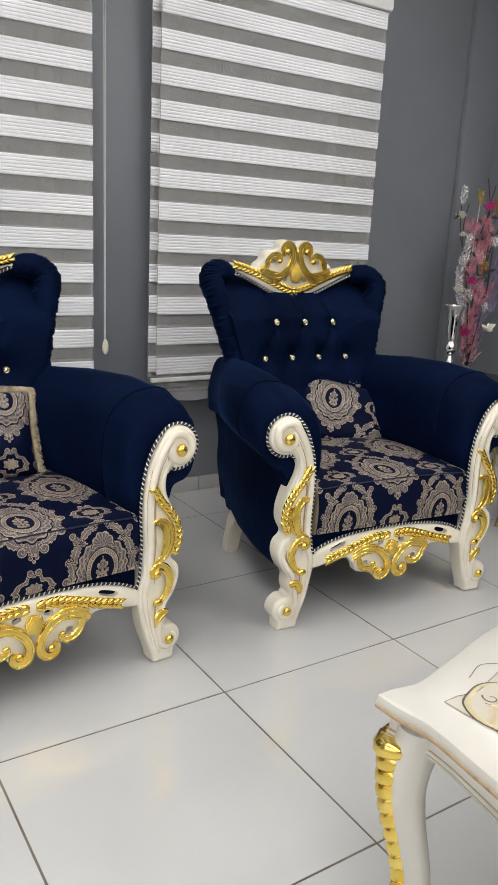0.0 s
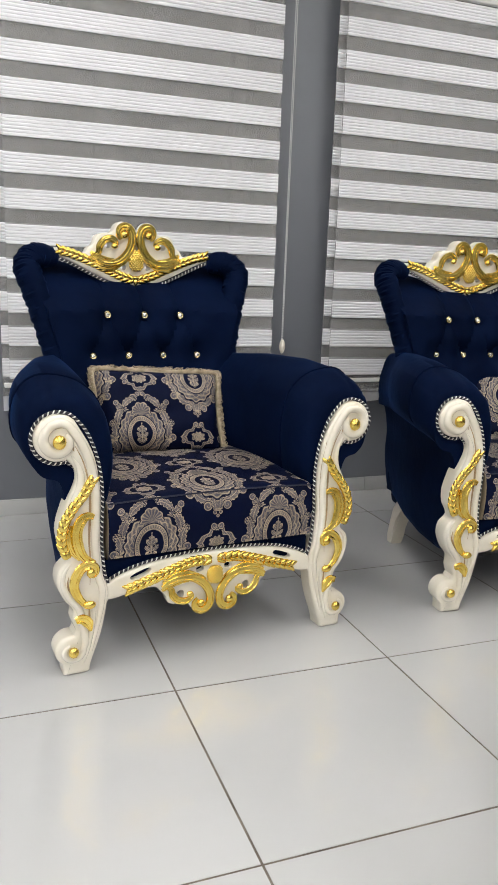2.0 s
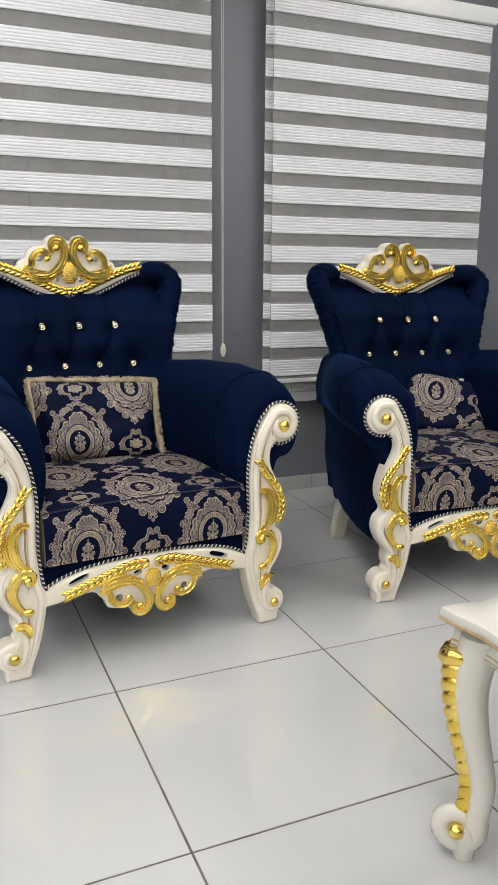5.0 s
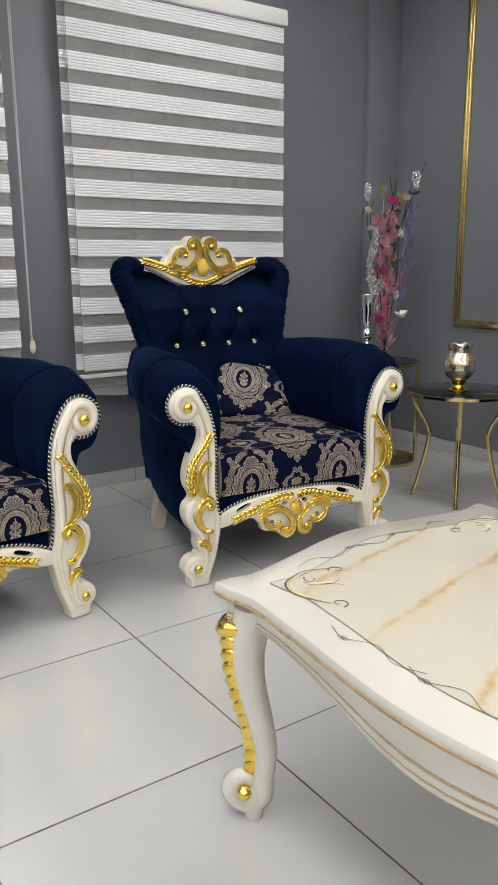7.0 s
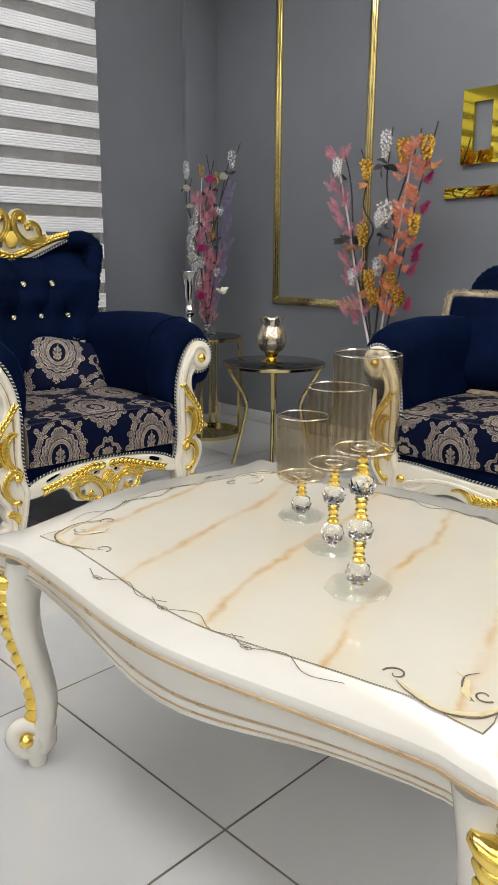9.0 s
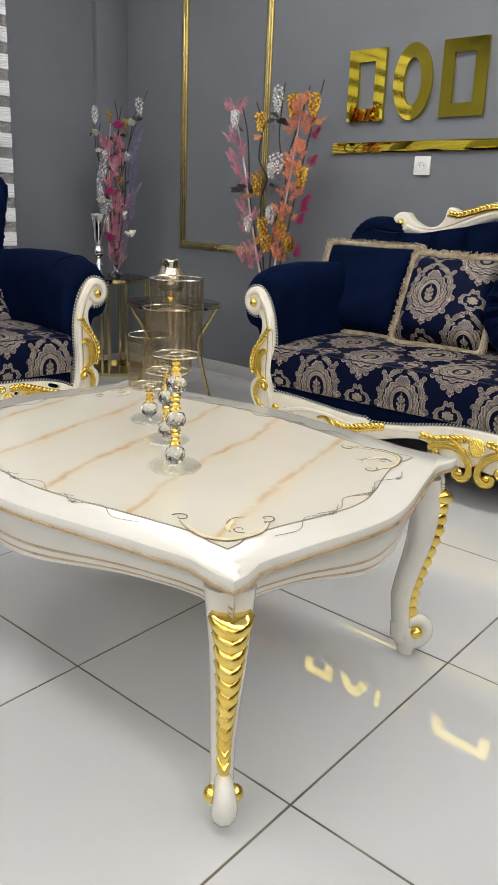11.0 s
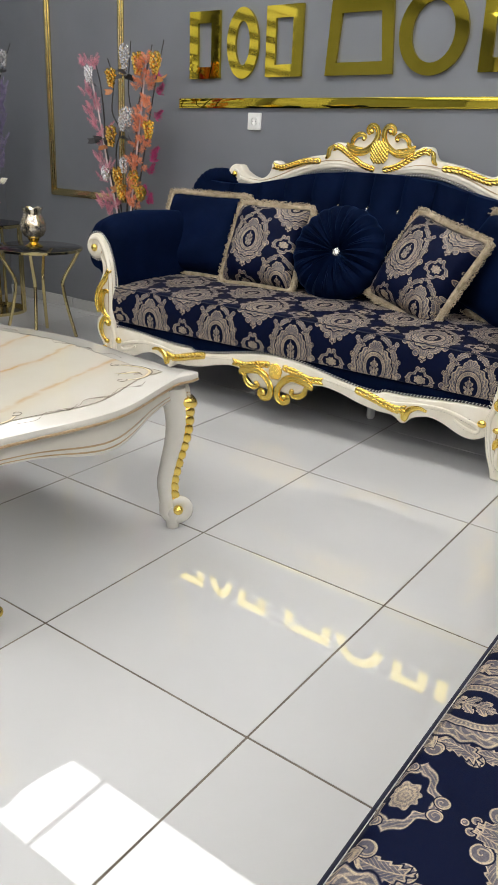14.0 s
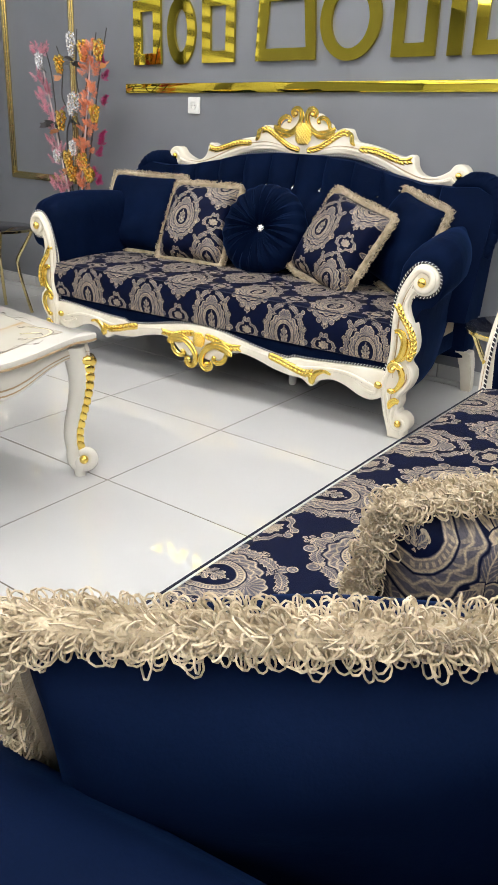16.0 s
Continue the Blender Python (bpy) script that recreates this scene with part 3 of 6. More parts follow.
def gold_moulding():
    fr = thing("wall_moulding", "gold painted rectangular picture moulding on grey wall", "moulding")
    y0, y1, z0, z1 = 1.872, 2.528, 0.712, 2.56
    for a, b in (((y0, z0), (y1, z0)), ((y0, z1), (y1, z1)), ((y0, z0), (y0, z1)), ((y1, z0), (y1, z1))):
        bm = bmesh.new()
        flat = a[1] == b[1]
        for off, w, d in ((0.0, 0.044, 0.011), (0.006, 0.030, 0.020), (0.014, 0.013, 0.026)):
            s = 1 if (flat and a[1] == z0) or (not flat and a[0] == y0) else -1
            lo, hi = sorted((s * off, s * (off + w)))
            inset = off
            if flat:
                box(bm, (EAST - d, a[0] + inset, a[1] + lo), (EAST - 0.001, b[0] - inset, a[1] + hi), 0.003)
            else:
                box(bm, (EAST - d - 0.0006, a[0] + lo, a[1] + inset), (EAST - 0.001, a[0] + hi, b[1] - inset), 0.003)
        part("rail" if flat else "stile", bm, BRASS, fr)


def wall_sign():
    """Gold mirror shapes standing off the wall over a long gold bar, the whole set a shade off level."""
    sign = thing("wall_sign", "mirror-gold acrylic sign shapes above a long bar", "sign", at=Matrix.Translation((EAST - 0.004, 1.448, 1.268)) @ pose(0, 0, 0, -0.85, 0, 0))
    # local: y falls from 0 towards the far end, z from the bar's middle
    bm = box(bmesh.new(), (-0.012, -2.9, -0.024), (0.0, 0.0, 0.024), 0.002)
    part("bar", bm, MIRROR_GOLD, sign, "long mirror-gold bar")

    def ring(outer, inner=None):
        bm = bmesh.new()
        o = [bm.verts.new((-0.016, y, z)) for y, z in outer]
        o2 = [bm.verts.new((0.0, y, z)) for y, z in outer]
        k = len(outer)
        if inner is None:
            bm.faces.new(o), bm.faces.new(o2[::-1])
        else:
            n = [bm.verts.new((-0.016, y, z)) for y, z in inner]
            n2 = [bm.verts.new((0.0, y, z)) for y, z in inner]
            for j in range(k):
                q = (j + 1) % k
                bm.faces.new((o[j], o[q], n[q], n[j])), bm.faces.new((o2[q], o2[j], n2[j], n2[q])), bm.faces.new((n[j], n[q], n2[q], n2[j]))
        for j in range(k):
            bm.faces.new((o[j], o2[j], o2[(j + 1) % k], o[(j + 1) % k]))
        part("gold_shape", fix(bm), MIRROR_GOLD, sign, smooth=False)

    def quad(y0, y1, z0, z1, lean=0.0):
        return [(y0, z0), (y1, z0), (y1 + lean, z1), (y0 - lean, z1)]

    def oval(cy, cz, ry, rz, k=40):
        return [(cy + ry * math.cos(6.28319 * j / k), cz + rz * math.sin(6.28319 * j / k)) for j in range(k)]
    b, t = 0.118, 0.432
    frames = ((-0.075, -0.275, 0.0), (-0.565, -0.775, 0.0), (-0.91, -1.262, 0.02), (-1.66, -1.87, 0.0), (-2.04, -2.25, 0.0))
    for y0, y1, lean in frames:
        ring(quad(y0, y1, b, t, lean), quad(y0 - 0.055, y1 + 0.055, b + 0.055, t - 0.055, lean))
    ring(oval(-0.42, (b + t) / 2, 0.098, 0.162), oval(-0.42, (b + t) / 2, 0.045, 0.1))
    ring(oval(-1.44, (b + t) / 2 + 0.006, 0.16, 0.172), oval(-1.44, (b + t) / 2 + 0.006, 0.1, 0.12))
    ring(quad(-1.925, -1.99, b, t))


def socket():
    so = thing("wall_socket", "white plastic wall socket under the sign", "socket", at=Matrix.Translation((EAST - 0.002, 0.944, 1.19)))
    part("plate", box(bmesh.new(), (-0.010, -0.041, -0.041), (0, 0.041, 0.041), 0.004), PLASTIC, so)
    bm = bmesh.new()
    lathe(bm, [(0.021, 0.0), (0.021, 0.006), (0.017, 0.006), (0.016, 0.001)], 24)
    bmesh.ops.rotate(bm, verts=bm.verts, matrix=Matrix.Rotation(radians(-90), 3, "Y"))
    bmesh.ops.translate(bm, verts=bm.verts, vec=(-0.0095, 0, 0))
    part("inner_cup", bm, PLASTIC, so)
    # dark dots put in for the shade of the two pin openings
    for dy in (-0.0095, 0.0095):
        part("pin_hole", ball(bmesh.new(), (-0.0112, dy, 0), 0.0028, (0.4, 1, 1), 1), HOLE_SHADE, so)


def ceiling_lights():
    """Flush light panels; the one over the room's middle shows in the polished floor, the rest are unseen and added to
    light the room.
    """
    first = None
    for x, y in [(2.24 - 2.1 * i, 1.87 - 1.25 * j) for j in range(7) for i in range(4)]:
        if first is None:
            first = thing("ceiling_light", "lit white light panel of a mostly added ceiling grid", "ceiling light", "ceiling lights", at=Matrix.Translation((x, y, HIGH)))
            bm = bmesh.new()
            for lo, hi in (((-0.33, -0.64), (0.33, -0.61)), ((-0.33, 0.61), (0.33, 0.64)), ((-0.33, -0.61), (-0.3, 0.61)), ((0.3, -0.61), (0.33, 0.61))):
                box(bm, (*lo, -0.022), (*hi, 0.0), 0.003)
            part("frame", bm, PLASTIC, first)
            part("diffuser", box(bmesh.new(), (-0.298, -0.608, -0.014), (0.298, 0.608, -0.004)), LED, first, smooth=False)
        else:
            copy_thing(first, Matrix.Translation((x, y, HIGH)))


def blind(x0, x1, shift):
    """A day-and-night roller blind: two layers of pleated white bands and sheer mesh, tube, bottom rail and bead cord."""
    bl = thing("zebra_blind", "white striped day-and-night blind with pleated bands", "blind", "window blinds")
    top, pitch, tall, ylay = 2.187, 0.1278, 0.073, (2.95, 2.978)
    bm = bmesh.new()
    for ly, dx in zip(ylay, (0.026, 0.0)):
        box(bm, (x0 + dx, ly - 0.0004, 0.50), (x1, ly + 0.0004, 2.2))
    part("sheer", bm, SHEER, bl, "grey sheer mesh", smooth=False)
    k = 0
    while True:
        zt = top - pitch * k - shift
        if zt - tall < 0.47:
            break
        for li, ly in enumerate(ylay):
            bm = bmesh.new()
            xa, xb = x0 + (0.026 if li == 0 else 0.0), x1
            rows = []
            for r in range(25):                 # six ribs, parted by narrow folds
                z = zt + (0.006 if li else 0.0) - tall * (r // 4 + (0.0, 0.18, 0.5, 0.86)[r % 4]) / 6.04
                y = ly - 0.0015 - (0.0, 0.0034, 0.0040, 0.0034)[r % 4]
                sag = 0.0010 * math.sin(k * 2.1)
                rows.append([bm.verts.new((xa + (xb - xa) * c / 6, y + sag * math.sin(c * 1.3 + k), z)) for c in range(7)])
            for a, b in zip(rows, rows[1:]):
                for c in range(6):
                    bm.faces.new((a[c], b[c], b[c + 1], a[c + 1]))
            part("band", bm, BAND, bl, smooth=False)
        k += 1
    bm = box(bmesh.new(), (x0 - 0.01, 2.925, 2.19), (x1 + 0.012, 3.03, 2.265), 0.012)
    part("headrail", bm, PLASTIC, bl)
    bm = lathe(bmesh.new(), [(0.0, 0.0), (0.026, 0.0), (0.028, 0.006), (0.02, 0.014), (0.0, 0.016)], 20)
    bmesh.ops.rotate(bm, verts=bm.verts, matrix=Matrix.Rotation(radians(90), 3, "Y"))
    bmesh.ops.translate(bm, verts=bm.verts, vec=(x1 + 0.012, 2.965, 2.215))
    part("end_cap", bm, PLASTIC, bl)
    bm = box(bmesh.new(), (x0 + 0.004, 2.94, 0.548), (x1 - 0.004, 2.962, 0.566), 0.004)
    part("bottom_rail", bm, PLASTIC, bl)
    bm = bmesh.new()
    lower = [bm.verts.new((x0 + (x1 - x0) * i / 20, 2.966, 0.452 + 0.02 * math.sin(i * 0.45 + x0) ** 2)) for i in range(21)]
    upper = [bm.verts.new((x0 + (x1 - x0) * i / 20, 2.968, 0.512)) for i in range(21)]
    for i in range(20):
        bm.faces.new((lower[i], lower[i + 1], upper[i + 1], upper[i]))
    bmesh.ops.solidify(bm, geom=bm.faces[:], thickness=0.002)
    part("loop_hem", bm, BAND, bl)
    return bl


def bead_cord(x):
    cord = thing("blind_cord", "looped bead chain with a cream weight", "blind cord")
    for dx in (-0.004, 0.004):
        bm = bmesh.new()
        top, low = 2.2, 0.74
        for i in range(210):
            t = i / 209
            ball(bm, (x + dx * (1 - 0.5 * t), 2.925, top + (low - top) * t), 0.0026, sub=1)
        part("bead_chain", bm, PLASTIC, cord)
    bm = ball(bmesh.new(), (x + 0.002, 2.925, 0.712), 0.03, (0.45, 0.4, 1.05), 2)
    part("weight", bm, IVORY, cord)


# ---- carved seating ----
def spiral(cx, cz, r0, r1, a0, a1, k=18):
    """Points (x, z) winding from radius r0 at angle a0 to r1 at a1 (degrees)."""
    return [(cx + (r0 + (r1 - r0) * i / k) * math.cos(radians(a0 + (a1 - a0) * i / k)), cz + (r0 + (r1 - r0) * i / k) * math.sin(radians(a0 + (a1 - a0) * i / k))) for i in range(k + 1)]


def on_front(points, y):
    return [(p[0], y, p[1]) for p in points]


def spray(bm, path, y, size=0.018, turn=32, step=0.6, both=True):
    """Carved leaves in pairs along a path of (x, z), tips forwards."""
    p = curve(path, 12)
    run, nxt = 0.0, 0.0
    for a, b in zip(p, p[1:]):
        d = b - a
        l = float(np.linalg.norm(d)) + 1e-9
        if run >= nxt:
            for s in ((-1, 1) if both else (1,)):
                ang = math.atan2(d[1], d[0]) + s * radians(turn)
                v = Vector((math.cos(ang), 0, math.sin(ang)))
                leaf(bm, (a[0], y, a[1]), v, (-v.z, 0, v.x), size * 1.35, size * 0.72, (0, -size * 0.34, 0))
            nxt += size * step * 1.15
        run += l
    return bm


def scroll_tube(bm, pts, y, r0, r1, r2, flat=0.7):
    """A carved band: a rounded channel between two raised rims."""
    p = [np.array(q, float) for q in pts]
    k = len(p)
    rad = [float(np.interp(i / (k - 1), (0, 0.33, 0.67, 1), (r0, r1, r1, r2))) for i in range(k)]
    tube(bm, on_front(p, y), [r0, r1, r1, r2], 8, flat * 0.8, up=(0, 1, 0))
    for s in (-1, 1):
        rim = []
        for i in range(k):
            t = p[min(i + 1, k - 1)] - p[max(i - 1, 0)]
            t = t / (np.linalg.norm(t) + 1e-9)
            q = p[i] + s * rad[i] * 0.72 * np.array((-t[1], t[0]))
            rim.append((q[0], y - rad[i] * flat * 0.45, q[1]))
        tube(bm, rim, [r * 0.42 for r in (r0, r1, r1, r2)], 6)
    return bm


ARM_INNER = [(0.332, 0.004), (0.326, 0.032), (0.302, 0.101), (0.286, 0.180), (0.283, 0.222), (0.294, 0.255), (0.299, 0.30), (0.303, 0.356), (0.300, 0.434), (0.3015, 0.497), (0.313, 0.563), (0.336, 0.620)]
ARM_OUTER = [(0.392, 0.572), (0.369, 0.548), (0.361, 0.522), (0.368, 0.494), (0.390, 0.446), (0.405, 0.392), (0.402, 0.350), (0.385, 0.311), (0.407, 0.284), (0.4115, 0.248), (0.396, 0.208), (0.373, 0.176), (0.374, 0.146), (0.366, 0.120)]


def arm_front(s, off, parent):
    """The carved S-shaped front of an arm with its leg; s is -1 or 1."""
    X = lambda o: s * (o + off)
    top = spiral(0.402, 0.617, 0.0590, 0.056, 132, -112, 24)
    foot = spiral(0.378, 0.068, 0.040, 0.042, 98, -58, 14)
    outline = curve(ARM_INNER, 4)[:-1] + [np.array(p) for p in top] + curve(ARM_OUTER, 4) + [np.array(p) for p in foot] + [np.array(p) for p in ((0.399, 0.016), (0.399, 0.002), (0.390, 0.0), (0.365, 0.0), (0.340, 0.0))]
    outline = [(X(p[0]), p[1]) for p in outline]
    bm = plate(bmesh.new(), outline, -0.026, 0.03, 0.011)
    arm = part("carved_arm_front", fix(bm), IVORY, parent, "ivory lacquered S-scroll arm front and leg")

    def ridge(bm, pts, radii, y=-0.025, flat=1.0):
        return tube(bm, on_front([(X(a), b) for a, b in curve(pts, 3)], y), radii, 10, flat, up=(0, 1, 0))
    # the broad rim that winds into the volute, then the outer rims and those of the leg
    bm = bmesh.new()
    ridge(bm, [(0.330, 0.06), (0.316, 0.115), (0.304, 0.17), (0.300, 0.222), (0.311, 0.262), (0.315, 0.30), (0.318, 0.356), (0.315, 0.434), (0.317, 0.497), (0.329, 0.558), (0.350, 0.608), (0.374, 0.644)] + spiral(0.402, 0.614, 0.0425, 0.021, 112, -222, 16), [0.004, 0.009, 0.0105, 0.011, 0.011, 0.012, 0.014, 0.014, 0.013, 0.007])
    part("volute_rim", fix(bm), IVORY, arm)
    bm = bmesh.new()
    ridge(bm, [(0.372, 0.575), (0.356, 0.548), (0.350, 0.520), (0.356, 0.488), (0.376, 0.444), (0.390, 0.392), (0.388, 0.352), (0.374, 0.322)], [0.003, 0.009, 0.009, 0.008, 0.004])
    ridge(bm, [(0.378, 0.302), (0.394, 0.280), (0.398, 0.248), (0.384, 0.214), (0.360, 0.182), (0.352, 0.150), (0.346, 0.115), (0.344, 0.085)] + spiral(0.378, 0.068, 0.031, 0.014, 170, 430, 12), [0.003, 0.0095, 0.010, 0.008, 0.008, 0.0085, 0.005])
    ridge(bm, [(0.326, 0.20), (0.322, 0.16), (0.328, 0.115), (0.337, 0.07), (0.350, 0.03)], [0.002, 0.006, 0.006, 0.003])
    part("raised_rim", fix(bm), IVORY, arm)
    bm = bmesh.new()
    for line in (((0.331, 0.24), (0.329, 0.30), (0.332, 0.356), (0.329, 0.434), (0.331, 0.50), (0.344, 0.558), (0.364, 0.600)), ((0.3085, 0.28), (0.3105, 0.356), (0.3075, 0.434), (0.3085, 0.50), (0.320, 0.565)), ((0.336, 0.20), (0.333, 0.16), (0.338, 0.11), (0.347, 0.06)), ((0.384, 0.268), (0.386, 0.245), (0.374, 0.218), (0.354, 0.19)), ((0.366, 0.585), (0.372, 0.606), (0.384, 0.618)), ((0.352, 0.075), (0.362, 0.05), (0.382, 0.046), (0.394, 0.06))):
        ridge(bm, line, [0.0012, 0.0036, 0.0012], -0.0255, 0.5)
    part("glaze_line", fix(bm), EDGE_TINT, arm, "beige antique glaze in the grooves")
    for cx, cz, r in ((0.402, 0.612, 0.0165), (0.376, 0.068, 0.0135)):
        part("gilt_knob", ball(bmesh.new(), (X(cx), -0.036, cz), r, (1, 0.75, 1.1), 2), GOLD, arm, "gilded knob")
    # leaf spray and two C-scrolls in gold
    bm = spray(bmesh.new(), [(X(o), z) for o, z in ((0.386, 0.318), (0.398, 0.356), (0.395, 0.398), (0.377, 0.436), (0.350, 0.472), (0.326, 0.508))], -0.030, 0.024, 21, 0.62)
    part("gilt_leaf_spray", fix(bm), GOLD, arm, "gilded carved leaves")
    bm = bmesh.new()
    scroll_tube(bm, [(X(o), z) for o, z in curve([(0.322, 0.420), (0.337, 0.424), (0.353, 0.414), (0.364, 0.388), (0.362, 0.350), (0.347, 0.318), (0.320, 0.300)], 4)], -0.033, 0.006, 0.0125, 0.006)
    scroll_tube(bm, [(X(o), z) for o, z in curve([(0.376, 0.402), (0.381, 0.368), (0.372, 0.335), (0.356, 0.312)], 4)], -0.030, 0.003, 0.009, 0.004)
    scroll_tube(bm, [(X(o), z) for o, z in curve([(0.336, 0.268), (0.322, 0.270), (0.320, 0.287), (0.338, 0.297), (0.360, 0.284), (0.373, 0.250), (0.363, 0.216), (0.346, 0.194)], 4)], -0.033, 0.005, 0.0115, 0.007)
    ball(bm, (X(0.331), -0.038, 0.276), 0.0115, (1, 0.7, 1)), ball(bm, (X(0.335), -0.038, 0.192), 0.0125, (1.3, 0.7, 0.9))
    part("gilt_scroll", fix(bm), GOLD, arm, "gilded C-scrolls")
    bm = bmesh.new()
    scroll_tube(bm, [(X(o), z) for o, z in curve([(0.369, 0.152), (0.353, 0.155), (0.338, 0.141), (0.331, 0.118)], 4)], -0.031, 0.008, 0.012, 0.003)
    part("gilt_leaf", fix(bm), GOLD, arm)
    return arm


def rope(name, points, parent, r=0.004):
    bm = tube(bmesh.new(), points, r, 7, uv=True)
    return part("rope_piping", bm, ROPE, parent, "black and white twisted rope piping")


def sofa_arm(s, off, depth, parent):
    """Rolled velvet arm: a section that swells out of the carved front and runs to the back."""
    section = [(0.296, 0.20), (0.296, 0.34), (0.268, 0.45), (0.254, 0.54), (0.272, 0.64), (0.325, 0.694), (0.392, 0.712), (0.440, 0.703), (0.473, 0.668), (0.486, 0.615), (0.479, 0.562), (0.450, 0.530), (0.402, 0.512), (0.384, 0.44), (0.385, 0.34), (0.374, 0.25), (0.362, 0.185), (0.34, 0.165), (0.31, 0.165)]
    if off > 0.1:                              # the sofas' arms are slimmer inside
        section[2:6] = [(0.292, 0.45), (0.290, 0.54), (0.300, 0.64), (0.338, 0.692)]
    sec = curve(section, 6, closed=True)
    core = np.array((0.375, 0.44))
    bm = bmesh.new()
    rings = []
    stations = [(-0.002, 0.80, 0), (0.006, 0.90, 0), (0.022, 0.965, 0), (0.05, 1.0, 0), (0.12, 1.03, 0), (0.125, 1.03 if off > 0.1 else 1.015, 0), (0.13, 1.03, 0), (0.26, 1.03, 0.1), (0.42, 1.0, 0.35), (0.58, 0.95, 0.75), (depth, 0.9, 1.0)]
    for y, k, back in stations:
        ring = []
        for p in sec:
            q = core + (p - core) * k
            o, z = q
            up = min(1.0, max(0.0, (z - 0.47) / 0.08))
            lift = 0.016 + 0.040 * math.sin(min(y / 0.3, 1.57)) - 0.045 * back * max(0, (o - 0.36) / 0.14)
            draw = 0.05 * back * max(0, (o - 0.30) / 0.2) + (0.055 + 0.045 * min(1.0, max(0.0, (o - 0.34) / 0.12))) * min(1.0, back * 1.3)
            z, o = z + up * lift, o - up * draw - (1.0 - up) * 0.10 * back
            pleat = 0.0
            if y < 0.1 and z > 0.6:
                pleat = 0.010 * (abs(math.sin(math.atan2(z - 0.6, o - 0.4) * 6.5)) ** 0.4 - 1.0) * min(1.0, (z - 0.6) / 0.03)
            ring.append(bm.verts.new((s * (o + off), y, z + pleat)))
        rings.append(ring)
    k = len(sec)
    for a, b in zip(rings, rings[1:]):
        for j in range(k):
            bm.faces.new((a[j], a[(j + 1) % k], b[(j + 1) % k], b[j]))
    bm.faces.new(rings[0]), bm.faces.new(rings[-1][::-1])
    arm = part("rolled_arm", fix(bm), VELVET, parent, "rolled navy velvet arm")
    seam = [(s * (p[0] + off), 0.125, p[1]) for p in [core + (q - core) * (1.02 if off > 0.1 else 1.035) + np.array((0, 0.032 if (core + (q - core) * 1.02)[1] > 0.5 else 0)) for q in curve(section[:12], 3)]]
    if off < 0.1:
        part("seam_piping", tube(bmesh.new(), seam, 0.003, 6), VELVET, arm)
    edge = [(0.277, 0.222), (0.289, 0.258), (0.294, 0.30), (0.297, 0.356), (0.294, 0.434), (0.2955, 0.50), (0.307, 0.566), (0.330, 0.626), (0.356, 0.660)] + spiral(0.402, 0.617, 0.0645, 0.062, 118, -112, 18) + [(0.385, 0.560), (0.360, 0.540), (0.354, 0.520), (0.362, 0.490)]
    rope("rope", [(s * (a + off), -0.012, b) for a, b in curve(edge, 3)], arm)
    return arm


def cushion_box(parent, half, y0, y1, z0, z1, lay=(0.0, 0.0), name="seat_cushion"):
    """A boxed seat in damask, domed a little, cloth laid from back to front edge."""
    bm = bmesh.new()
    uvl = bm.loops.layers.uv.verify()
    nx = max(10, int(half * 36))
    steps = [(y1, z0)] + [(y1, z1 - 0.03)] + [(y1 - (y1 - y0) * t, z1 + 0.016 * math.sin(3.14159 * t)) for t in np.linspace(0.04, 0.96, 10)] + [(y0 + 0.006, z1 - 0.004), (y0 - 0.002, z1 - 0.014)] + [(y0 - 0.004 - 0.008 * math.sin(3.14 * t), z1 - 0.014 - (z1 - z0 - 0.02) * t) for t in (0.2, 0.4, 0.6, 0.8, 1.0)] + [(y0 + 0.012, z0)]
    run, grid = [0.0], []
    for a, b in zip(steps, steps[1:]):
        run.append(run[-1] + math.hypot(a[0] - b[0], a[1] - b[1]))
    edge_run = run[12]
    for (y, z), v in zip(steps, run):
        row = []
        for i in range(nx + 1):
            t = 2 * i / nx - 1
            x = half * t
            soft = 0.008 * (1 - t * t) if z > z0 + 0.05 else 0
            row.append((bm.verts.new((x, y, z + soft)), (x - lay[0], edge_run - v - lay[1])))
        grid.append(row)
    for a, b in zip(grid, grid[1:]):
        for i in range(nx):
            f = bm.faces.new((a[i][0], b[i][0], b[i + 1][0], a[i + 1][0]))
            for loop, q in zip(f.loops, (a[i][1], b[i][1], b[i + 1][1], a[i + 1][1])):
                loop[uvl].uv = q
    for i, flip in ((0, 1), (nx, -1)):
        face = [row[i][0] for row in grid]
        bm.faces.new(face if flip > 0 else face[::-1])
    seat = part(name, fix(bm), DAMASK, parent, "navy damask seat with silver-gold medallions")
    front = [(half * t, y0 - 0.002, z1 - 0.004 + 0.008 * (1 - t * t)) for t in np.linspace(-1, 1, 30)]
    part("edge_piping", tube(bmesh.new(), front, 0.0022, 6), DARK_PIPING, seat)
    return seat


DARK_PIPING = plain("dark_piping", (0.003, 0.005, 0.018), (0.006, 0.009, 0.03), 0.8, 40.0)


def crystal_button(parent, x, y, z, r=0.011):
    ring = [(x + r * 0.82 * math.cos(6.28319 * i / 14), y + r * 0.1, z + r * 0.82 * math.sin(6.28319 * i / 14)) for i in range(14)]
    part("button_rim", tube(bmesh.new(), ring, r * 0.3, 5, closed=True), BRASS, parent, "gold button rim")
    bm = ball(bmesh.new(), (x, y, z), r * 0.78, (1, 0.6, 1), 1)
    return part("crystal_button", bm, RHINESTONE, parent, "rhinestone button", smooth=False)


